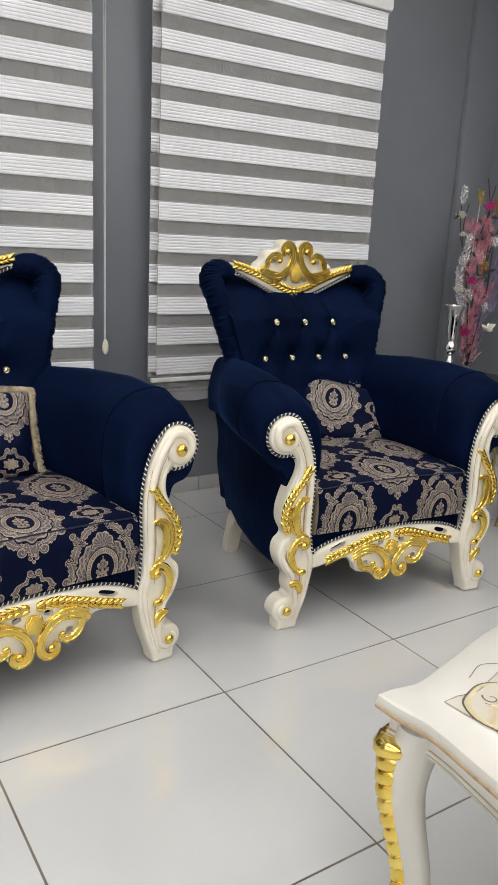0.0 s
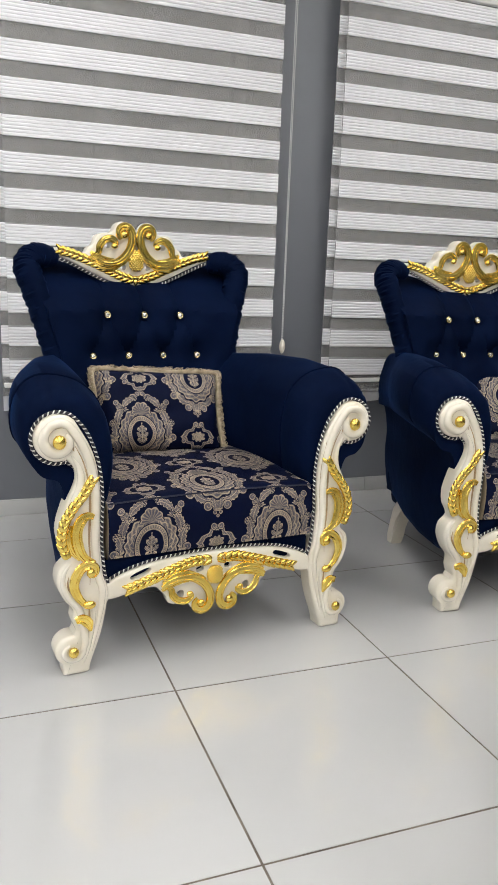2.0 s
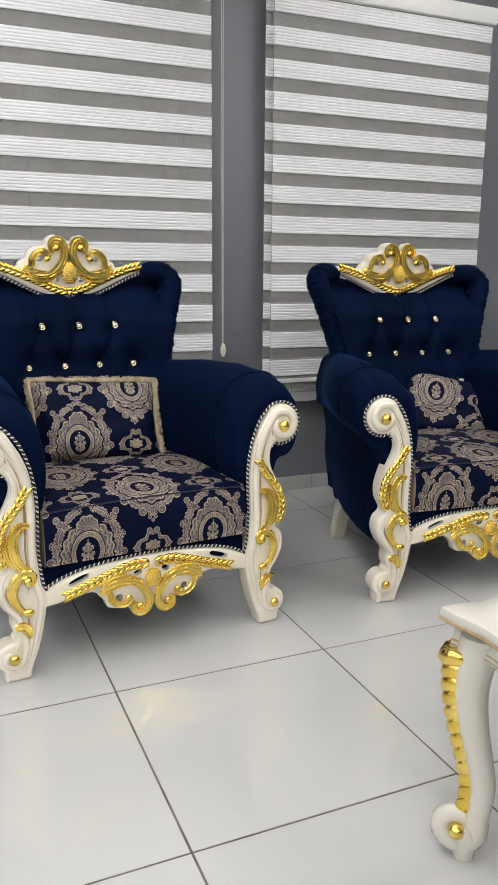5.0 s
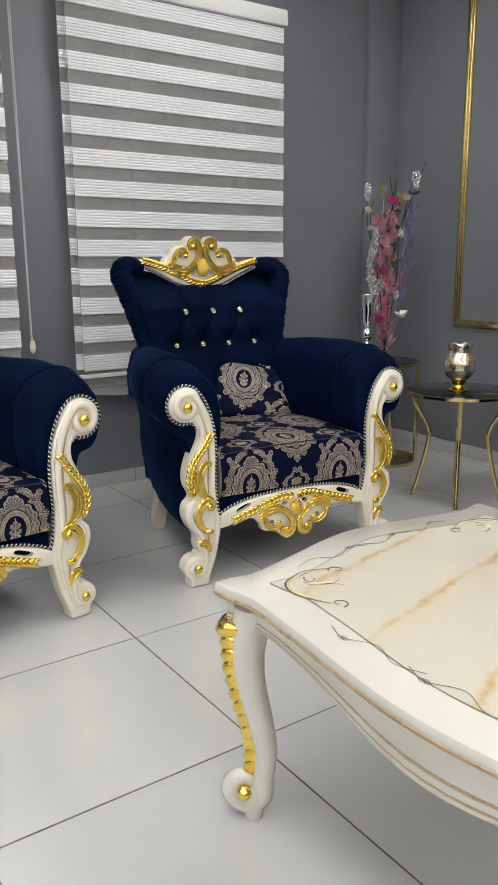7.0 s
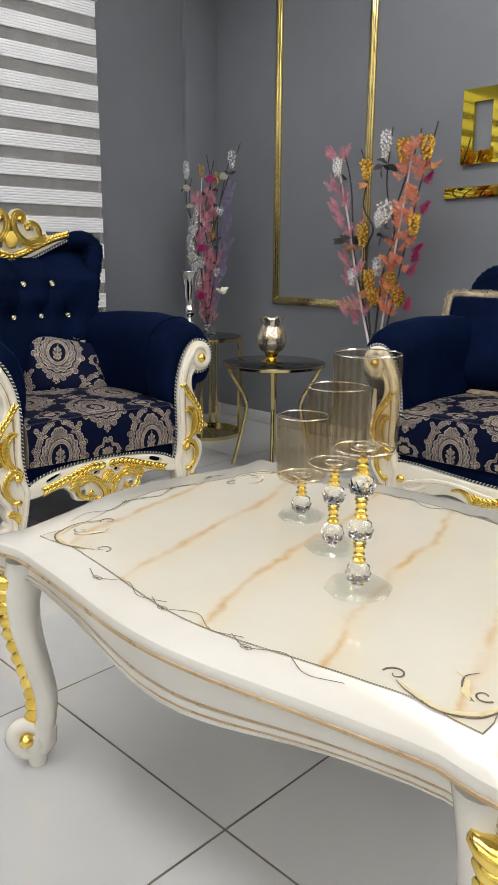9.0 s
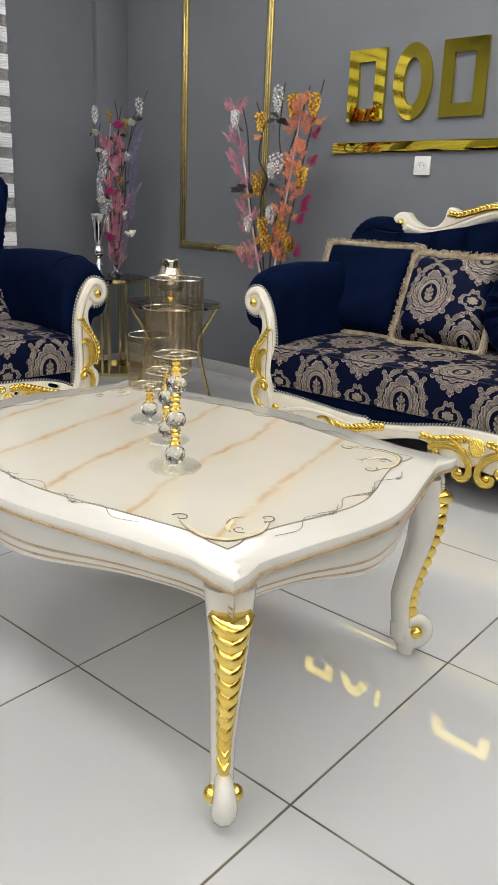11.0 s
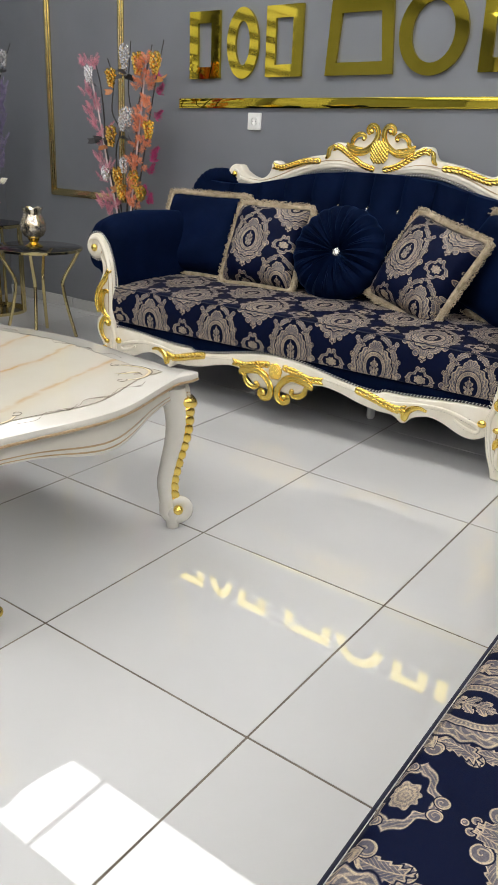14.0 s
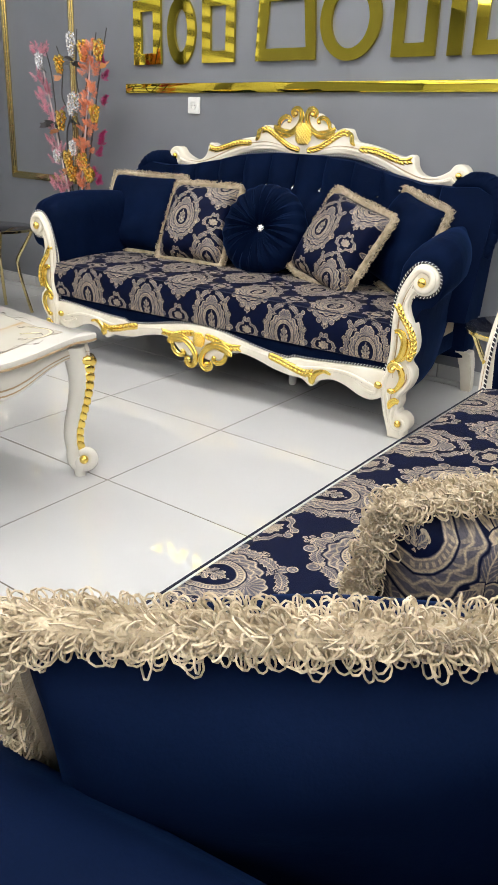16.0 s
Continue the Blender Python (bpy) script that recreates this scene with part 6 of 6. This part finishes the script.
def trumpet_vase(at):
    va = thing("trumpet_vase", "slim chrome trumpet vase with ball stem", "vase", at=at)
    prof = [(0.0, 0.0), (0.042, 0.0), (0.042, 0.006), (0.016, 0.014), (0.010, 0.04), (0.018, 0.055), (0.010, 0.07), (0.009, 0.085), (0.021, 0.10), (0.025, 0.115), (0.020, 0.132), (0.016, 0.142), (0.022, 0.165), (0.027, 0.22), (0.033, 0.262), (0.046, 0.290), (0.043, 0.289), (0.03, 0.262), (0.022, 0.2), (0.0, 0.17)]
    part("body", lathe(bmesh.new(), [(a * 1.35, b * 1.19) for a, b in prof], 32), CHROME, va)
    return va


def twig(bm, pts, r0, r1):
    return tube(bm, curve(pts, 5), [r0, r1], 5)


def blade(bm, p, v, l, w):
    """One fleshy needle: two faces folded along its rib."""
    q = v.orthogonal().normalized() * w
    n = v.cross(q).normalized() * w * 0.5
    a, b, c, d, e = (bm.verts.new(x) for x in (p, p + v * l * 0.55 + q - n, p + v * l, p + v * l * 0.55 - q - n, p + v * l * 0.5 + n))
    bm.faces.new((a, b, e)), bm.faces.new((b, c, e)), bm.faces.new((c, d, e)), bm.faces.new((d, a, e))


def tuft(bm, at, along, length, wide, rnd, count=70):
    """A bushy sprig: needles standing off a short axis, thinning to its tip."""
    at, d = Vector(at), Vector(along).normalized()
    for i in range(count):
        t = i / count
        side = Matrix.Rotation(i * 2.4 + rnd.uniform(-0.4, 0.4), 3, d) @ d.orthogonal().normalized()
        v = (d * (0.35 + 0.9 * t) + side).normalized()
        blade(bm, at + d * length * t, v, wide * rnd.uniform(0.4, 1.05) * (1.0 - 0.55 * t), wide * 0.045)
    return bm


def berry_raceme(bm, at, tall, wide, r, rnd, count):
    """Berries round a short upright stalk, wider at its foot."""
    for i in range(count):
        t = (i + 0.5) / count
        a = i * 2.4 + rnd.uniform(-0.3, 0.3)
        q = wide * (0.35 + 0.65 * math.sin(3.0 * min(1.0, 0.25 + 0.8 * (1 - t)))) * rnd.uniform(0.7, 1.0)
        ball(bm, (at[0] + q * math.cos(a), at[1] + q * math.sin(a), at[2] + tall * (t - 0.5)), r * rnd.uniform(0.8, 1.1), (1, 1, 1), 1)
    return bm


def rose_head(bm, at, r, rnd):
    at = Vector(at)
    for ring, (k, rr, lift) in enumerate(((3, 0.35, 0.5), (4, 0.65, 0.3), (5, 0.95, 0.05))):
        for i in range(k):
            a = 6.28319 * i / k + ring * 0.7
            out = Vector((math.cos(a), math.sin(a), 0))
            sd = Vector((-math.sin(a), math.cos(a), 0))
            g = []
            for u in range(4):
                row = []
                for w in range(5):
                    x = (w / 2 - 1)
                    y = u / 3
                    p = at + out * r * rr * (0.45 + 0.55 * y ** 0.7 - 0.25 * x * x) + sd * r * 0.62 * x * (0.5 + 0.5 * y) * (0.6 + 0.4 * rr) + Vector((0, 0, r * (lift - 0.35 + 0.75 * y - 0.2 * (y > 0.9) - 0.25 * x * x)))
                    row.append(bm.verts.new(p))
                g.append(row)
            for p, q in zip(g, g[1:]):
                for w in range(4):
                    bm.faces.new((p[w], p[w + 1], q[w + 1], q[w]))
    return bm


def small_leaf(bm, at, v, size):
    v = Vector(v).normalized()
    s = v.orthogonal().normalized()
    at = Vector(at)
    n = v.cross(s) * size * 0.1
    pts = [at, at + v * size * 0.35 + s * size * 0.3 + n, at + v * size * 0.75 + s * size * 0.2 + n, at + v * size, at + v * size * 0.75 - s * size * 0.2 + n, at + v * size * 0.35 - s * size * 0.3 + n]
    bm.faces.new([bm.verts.new(p) for p in pts])
    return bm


def floor_vase(bm, tall, r):
    return lathe(bm, [(0.0, 0.0), (r * 0.8, 0.0), (r, 0.03), (r * 0.9, tall * 0.4), (r * 0.55, tall * 0.8), (r * 0.7, tall), (r * 0.6, tall), (r * 0.45, tall * 0.8), (0.0, 0.1)], 28)


def leaves(fl, name, mat, spots, size, rnd):
    for p in spots:
        for k in range(3):
            part(name, small_leaf(bmesh.new(), p, (rnd.uniform(-1, 0.4), rnd.uniform(-1, 1), rnd.uniform(-0.7, 0.3)), size * rnd.uniform(0.8, 1.1)), mat, fl)


def lily(bm, at, r, rnd):
    """A spiky pale flower of narrow petals."""
    for i in range(11):
        a = i * 0.571 * 2
        v = Vector((math.cos(a), math.sin(a), rnd.uniform(-0.2, 0.9))).normalized()
        small_leaf(bm, at, v, r * rnd.uniform(0.8, 1.15))
    return bm


def pink_arrangement(at, foot):
    """Slim spray of roses, pink and lilac tufts, silver berries and dark twigs in a small glass."""
    fl = thing("flower_arrangement", "tall artificial roses, pink and lilac plumes with silver berries", "flowers", "artificial flower sprays", at=at)
    rnd = random.Random(4)
    U = lambda u, z, d=0.0: (u * 0.77 + d * 0.64, -u * 0.64 + d * 0.77, z)      # u runs across the corner, d into it
    part("glass_vase", fix(lathe(bmesh.new(), [(0.0, 0.0), (0.042, 0.0), (0.045, 0.006), (0.02, 0.018), (0.016, 0.03), (0.03, 0.06), (0.035, 0.13), (0.032, 0.13), (0.026, 0.06), (0.0, 0.04)], 28)), CRYSTAL, fl, "small clear glass vase")
    for line in (((0, 0.06), (-0.06, 0.3), (-0.045, 0.52), (-0.10, 0.66), (-0.115, 0.82)), ((0, 0.06), (-0.04, 0.4), (-0.08, 0.58), (-0.095, 0.72), (-0.08, 0.83)), ((0, 0.06), (0.02, 0.4), (-0.02, 0.62), (0.02, 0.8), (0.0, 0.95)), ((0, 0.06), (-0.01, 0.35), (0.035, 0.6), (0.02, 0.8), (0.037, 0.92)), ((0, 0.06), (0.05, 0.4), (0.06, 0.65), (0.11, 0.82), (0.18, 1.01)), ((0, 0.06), (0.03, 0.5), (0.075, 0.72), (0.11, 0.88), (0.135, 0.95))):
        d = rnd.uniform(-0.02, 0.02)
        part("dark_twig", twig(bmesh.new(), [U(u, z, d) for u, z in line], 0.0038, 0.0022), STEM, fl)
    for line, m in ((((0, 0.08), (-0.02, 0.35), (-0.035, 0.6), (-0.025, 0.84)), STEM_WHITE), (((0.005, 0.08), (0.02, 0.35), (0.03, 0.6), (0.02, 0.84)), STEM_WHITE), (((0.01, 0.08), (0.05, 0.35), (0.09, 0.6), (0.13, 0.83)), LILAC), (((0.0, 0.05), (-0.012, 0.2), (-0.02, 0.35)), PINK), (((0.008, 0.05), (0.012, 0.2), (0.03, 0.35)), PINK)):
        part("pale_stem", twig(bmesh.new(), [U(u, z) for u, z in line], 0.0042, 0.002), m, fl)
    for u, z in ((-0.05, 0.72), (0.02, 0.72), (-0.03, 0.64), (0.025, 0.63), (-0.025, 0.57), (-0.02, 0.50), (0.03, 0.42), (0.015, 0.38), (-0.022, 0.30), (-0.018, 0.22), (0.01, 0.26), (0.0, 0.16), (-0.012, 0.10)):
        for k in range(6):
            lean = rnd.uniform(-0.9, 0.8)
            part("pink_tuft", tuft(bmesh.new(), U(u + rnd.uniform(-0.03, 0.03), z + rnd.uniform(-0.04, 0.02), rnd.uniform(-0.05, 0.03)), U(lean, 1.0), 0.06, 0.03, rnd, 90), PINK, fl, "pink needle tuft")
    for u, z in ((0.12, 0.76), (0.10, 0.69), (0.115, 0.64), (0.09, 0.58), (0.075, 0.51), (0.105, 0.45), (0.07, 0.38), (0.085, 0.33), (0.045, 0.27), (0.04, 0.21), (0.03, 0.14)):
        for k in range(3):
            part("lilac_tuft", tuft(bmesh.new(), U(u + rnd.uniform(-0.02, 0.015), z + rnd.uniform(-0.03, 0.01), rnd.uniform(-0.03, 0.02)), U(rnd.uniform(-0.3, 0.8), 1.0), 0.075, 0.03, rnd, 100), LILAC, fl, "lilac needle tuft")
    for u, z in ((0.015, 0.82), (-0.03, 0.465), (-0.036, 0.212)):
        part("rose", rose_head(bmesh.new(), U(u, z, -0.05), 0.036, rnd), ROSE, fl, "magenta rose")
    for u, z, r in ((-0.112, 0.775, 0.03), (0.09, 0.84, 0.032), (-0.08, 0.42, 0.034), (-0.095, 0.685, 0.02)):
        part("pale_bud", rose_head(bmesh.new(), U(u, z, -0.02), r, rnd), CREAM_PETAL, fl, "pale bud")
    part("white_lily", lily(bmesh.new(), U(0.078, 0.235, -0.03), 0.042, rnd), CREAM_PETAL, fl, "white spiky flower")
    for u, z, t, w in ((-0.11, 0.87, 0.085, 0.017), (-0.07, 0.585, 0.09, 0.02), (-0.075, 0.56, 0.05, 0.025), (-0.07, 0.385, 0.08, 0.024), (-0.055, 0.32, 0.06, 0.018), (0.135, 0.925, 0.09, 0.02), (0.065, 0.66, 0.05, 0.02), (-0.09, 0.50, 0.07, 0.02), (-0.085, 0.45, 0.05, 0.02), (-0.05, 0.27, 0.06, 0.02), (0.0, 0.58, 0.06, 0.02), (0.01, 0.46, 0.05, 0.02), (-0.06, 0.66, 0.06, 0.018), (0.05, 0.34, 0.05, 0.018), (-0.03, 0.39, 0.06, 0.02)):
        part("silver_berry_sprig", berry_raceme(bmesh.new(), U(u, z, -0.02), t, w, 0.0082, rnd, 26), SILVER_BERRY, fl)
    for u, z in ((-0.03, 0.865), (0.055, 0.83), (0.026, 0.535)):
        part("gold_berry_sprig", berry_raceme(bmesh.new(), U(u, z, -0.03), 0.06, 0.015, 0.006, rnd, 18), GOLD_BERRY, fl)
    leaves(fl, "dark_leaf", DARK_LEAF, [U(u, z, -0.02) for u, z in ((-0.115, 0.785), (-0.06, 0.52), (0.045, 0.6), (0.12, 0.86), (0.06, 0.77), (0.02, 0.4), (-0.01, 0.37), (0.03, 0.48), (-0.04, 0.6), (0.0, 0.68), (0.05, 0.52), (-0.05, 0.33), (0.0, 0.29), (0.05, 0.7), (-0.02, 0.76))], 0.045, rnd)
    for u0, u1 in ((0.0, 0.065), (0.0, -0.045), (0.0, 0.03)):
        part("feather", tuft(bmesh.new(), U(u0, 0.05, -0.01), U(u1, 0.07, -0.02), 0.09, 0.026, rnd, 60), FEATHER, fl, "pink feather")


def coral_arrangement(at):
    """Wide spray behind the sofa's arm: pink and coral tufts, gold and silver berries on dark twigs."""
    fl = thing("flower_arrangement", "tall coral and pink artificial plumes with gold berries", "flowers", "artificial flower sprays", at=at)
    rnd = random.Random(9)
    part("floor_vase", fix(floor_vase(bmesh.new(), 0.62, 0.062)), CHROME, fl, "tall silver floor vase")
    # u runs along the wall, towards the windows
    U = lambda u, z, d=0.0: (d, u, z)
    for line in (((0.05, 0.58), (0.10, 0.98), (0.065, 1.11), (0.125, 1.21), (0.11, 1.36), (0.153, 1.47)), ((0.03, 0.58), (0.0, 0.9), (-0.055, 1.1), (0.0, 1.3), (-0.02, 1.55)), ((0.0, 0.58), (-0.08, 1.1), (-0.055, 1.19), (-0.15, 1.46), (-0.17, 1.53)), ((0.06, 0.6), (0.17, 1.0), (0.19, 1.2), (0.21, 1.34), (0.25, 1.46)), ((-0.02, 0.58), (-0.1, 0.95), (-0.18, 1.3), (-0.25, 1.55))):
        part("dark_twig", twig(bmesh.new(), [U(u, z) for u, z in line], 0.005, 0.003), STEM, fl)
    for line in (((0.04, 0.55), (0.14, 0.9), (0.20, 1.16), (0.275, 1.42)), ((-0.01, 0.55), (-0.05, 0.85), (-0.10, 1.15), (-0.15, 1.48))):
        part("pale_stem", twig(bmesh.new(), [U(u, z, -0.02) for u, z in line], 0.006, 0.004), STEM_WHITE, fl)
    for u, z, lean in ((0.275, 1.41, 0.9), (0.27, 1.41, -0.9), (0.26, 1.27, 0.7), (0.25, 1.18, 0.8), (0.225, 1.20, -0.2), (0.22, 1.11, 0.6), (0.19, 1.07, -0.7), (0.185, 1.01, 0.4), (0.165, 0.93, 0.8), (0.14, 0.88, -0.6), (0.145, 0.84, 0.7), (0.10, 0.72, 0.7), (0.09, 0.70, -0.5), (0.16, 0.70, 0.6), (0.12, 0.66, 0.1)):
        for k in range(5):
            part("pink_tuft", tuft(bmesh.new(), U(u + lean * 0.01 * k, z + 0.01 * k, rnd.uniform(-0.05, 0.01)), U(lean * rnd.uniform(0.5, 1.3), 0.8, rnd.uniform(-0.5, 0.3)), 0.06, 0.026, rnd, 80), PINK, fl, "pink needle tuft")
    for u, z in ((-0.145, 1.42), (-0.19, 1.44), (-0.12, 1.35), (-0.18, 1.34), (-0.115, 1.23), (-0.17, 1.24), (-0.10, 1.14), (-0.15, 1.15), (-0.08, 1.04), (-0.14, 1.05), (-0.05, 0.94), (-0.11, 0.95), (-0.03, 0.84), (-0.09, 0.83), (-0.02, 0.76), (-0.07, 0.74)):
        for k in range(5):
            part("coral_tuft", tuft(bmesh.new(), U(u + rnd.uniform(-0.02, 0.02), z - 0.014 * k + 0.03, rnd.uniform(-0.06, 0.0)), U(rnd.uniform(-1.0, 0.9), 0.5, rnd.uniform(-0.9, 0.2)), 0.045, 0.03, rnd, 80), CORAL, fl, "coral needle tuft")
    for u, z in ((-0.18, 1.3), (-0.165, 1.18), (-0.14, 1.0), (-0.15, 0.96), (-0.12, 0.9), (-0.09, 0.78), (-0.12, 0.74), (-0.18, 1.36)):
        part("magenta_tuft", tuft(bmesh.new(), U(u, z, 0.03), U(rnd.uniform(-0.9, 0.2), 0.7), 0.06, 0.04, rnd, 140), ROSE, fl, "magenta needle tuft")
    for u, z, t in ((0.08, 1.375, 0.085), (0.088, 1.085, 0.1), (-0.115, 1.44, 0.1), (-0.235, 1.44, 0.1), (-0.19, 1.125, 0.085), (0.04, 0.88, 0.09), (-0.08, 0.87, 0.09), (0.01, 0.8, 0.08), (-0.13, 0.80, 0.07)):
        part("gold_berry_sprig", berry_raceme(bmesh.new(), U(u, z, -0.05), t, 0.026, 0.0112, rnd, 30), GOLD_BERRY, fl)
    for u, z, t, w in ((-0.02, 1.47, 0.12, 0.028), (0.25, 1.39, 0.08, 0.025), (-0.03, 1.18, 0.10, 0.045), (-0.01, 0.94, 0.08, 0.03), (0.135, 0.89, 0.07, 0.026), (0.0, 1.15, 0.07, 0.025)):
        part("silver_berry_sprig", berry_raceme(bmesh.new(), U(u, z, -0.05), t, w * 0.85, 0.0096, rnd, 34), SILVER_BERRY, fl)
    leaves(fl, "dark_leaf", DARK_LEAF, [U(u, z, -0.04) for u, z in ((0.0, 1.385), (-0.03, 1.39), (0.195, 1.06), (0.16, 1.07), (-0.03, 1.11), (0.22, 1.335), (-0.02, 1.08))], 0.062, rnd)
    leaves(fl, "bronze_leaf", BRONZE_LEAF, [U(u, z, -0.04) for u, z in ((0.075, 1.31), (0.135, 1.035), (-0.27, 1.375), (-0.08, 0.85), (0.05, 0.82))], 0.055, rnd)


# ---- putting the place together ----
walls()
windows()
baseboards()
ceiling_lights()
blind(*BLINDS[0], 0.0)
blind(*BLINDS[1], 0.0)
bead_cord(1.185)
gold_moulding()
wall_sign()
socket()
CHAIR_1, CHAIR_2 = pose(0.502, 1.725, 0, 0, 0, 5.4), pose(1.668, 1.709, 0, 0, 0, -5.4)
armchair(CHAIR_1, "navy velvet wing armchair with ivory and gold carving, damask seat")
armchair(CHAIR_2, "navy velvet wing armchair with carved gilded crest, beside a side table")
SOFA_1, SOFA_2 = pose(2.516, 0.113, 0, 0, 0, -87.4), pose(1.105, -1.332, 0, 0, 0, 180)
sofa(SOFA_1, "long navy velvet sofa with ivory and gold carving under the sign")
sofa(SOFA_2, "long navy velvet sofa with damask seat facing the armchairs", 0.035, (-0.024, 0.022))
for ch, lie in ((CHAIR_1 @ pose(0.01, 0.475, 0.575, -26, 3, -3), (0.075, 0.085)), (CHAIR_2 @ pose(0.14, 0.50, 0.522, -26, 12, -14), (0.075, -0.05))):
    square_pillow("lumbar_cushion", ch, 0.42, 0.28, 0.12, DAMASK_PILLOW, "navy damask cushion with cream edging on the armchair", 0.015, lie)
# cushions on the far sofa
square_pillow("square_cushion", SOFA_1 @ pose(-0.80, 0.53, 0.65, -24, 0, 8), 0.43, 0.41, 0.17, VELVET, "plain navy velvet cushion with cream looped fringe", 0.024)
square_pillow("square_cushion", SOFA_1 @ pose(-0.385, 0.47, 0.645, -26, 0, 2), 0.38, 0.39, 0.17, DAMASK_PILLOW, "navy damask cushion with cream looped fringe", 0.024, (0.05, 0.0))
round_pillow(SOFA_1 @ pose(-0.012, 0.485, 0.648, -22, 0, 0), 0.215, 0.16)
square_pillow("square_cushion", SOFA_1 @ pose(0.41, 0.44, 0.638, -28, 12, -24), 0.40, 0.40, 0.17, DAMASK_PILLOW, "tilted navy damask cushion with cream looped fringe", 0.024, (0.07, -0.02))
square_pillow("square_cushion", SOFA_1 @ pose(0.675, 0.54, 0.655, -18, 8, -40), 0.41, 0.40, 0.17, VELVET, "plain navy velvet cushion leaning on the sofa arm", 0.024)
# cushions on the near sofa
square_pillow("square_cushion", pose(0.35, -1.81, 0.655, 19, 0, -52), 0.45, 0.40, 0.15, VELVET, "plain navy velvet cushion with cream fringe on the near sofa", 0.023, loops=True)
square_pillow("square_cushion", pose(0.71, -1.80, 0.625, 18, 0, -34), 0.40, 0.37, 0.14, DAMASK_PILLOW, "navy damask cushion with cream fringe on the near sofa", 0.023, loops=True)
TABLE = pose(1.165, 0.270, 0, 0, 0, 2.3)
coffee_table(TABLE)
candle_holder(pose(1.258, 0.424, 0.489), 1, "short amber glass candle holder with one crystal ball", 0.048, 0.050, 0.128)
candle_holder(pose(1.175, 0.277, 0.489), 2, "amber glass candle holder with two crystal balls", 0.052, 0.052, 0.142)
candle_holder(pose(1.066, 0.138, 0.489), 3, "tall amber glass candle holder with three crystal balls", 0.056, 0.050, 0.150)
side_table(pose(2.77, 1.905, 0), "round black glass side table with bent gold legs", 0.242, 0.50)
goblet(pose(2.745, 1.90, 0.5025))
drum_table(pose(2.99, 2.63, 0), 0.2, 0.55)
trumpet_vase(pose(2.92, 2.68, 0.5515))
pink_arrangement(pose(3.06, 2.69, 0.5515), 0)
coral_arrangement(pose(3.2, 1.62, 0))
side_table(pose(2.58, -1.28, 0), "round black glass side table between the sofas", 0.225, 0.50)


# ---- floor pieces ----
def floor():
    fl = setting(part("floor", box(bmesh.new(), (WEST, SOUTH, -0.06), (EAST, NORTH, -0.0015)), GROUT, smooth=False), "polished white square floor tiles with dark joints", "floor")
    rnd = random.Random(3)
    meshes = {}
    for i in range(-11, 7):
        for j in range(-14, 6):
            x0, y0 = max(GX + G * i, WEST), max(GY + G * j, SOUTH)
            x1, y1 = min(GX + G * (i + 1), EAST), min(GY + G * (j + 1), NORTH)
            if x1 - x0 < 0.03 or y1 - y0 < 0.03:
                continue
            key = (round(x1 - x0, 3), round(y1 - y0, 3))
            if key not in meshes:
                bm = box(bmesh.new(), (-key[0] / 2 + 0.0025, -key[1] / 2 + 0.0025, -0.01), (key[0] / 2 - 0.0025, key[1] / 2 - 0.0025, 0.0), 0.0008)
                me = bpy.data.meshes.new("tile")
                bm.to_mesh(me)
                bm.free()
                me.materials.append(TILE)
                meshes[key] = me
            ob = new("tile", meshes[key])
            ob.matrix_basis = pose((x0 + x1) / 2, (y0 + y1) / 2, rnd.uniform(-0.0005, 0.0), rnd.gauss(0, 0.05), rnd.gauss(0, 0.05), 0)
            ob.parent = fl


floor()
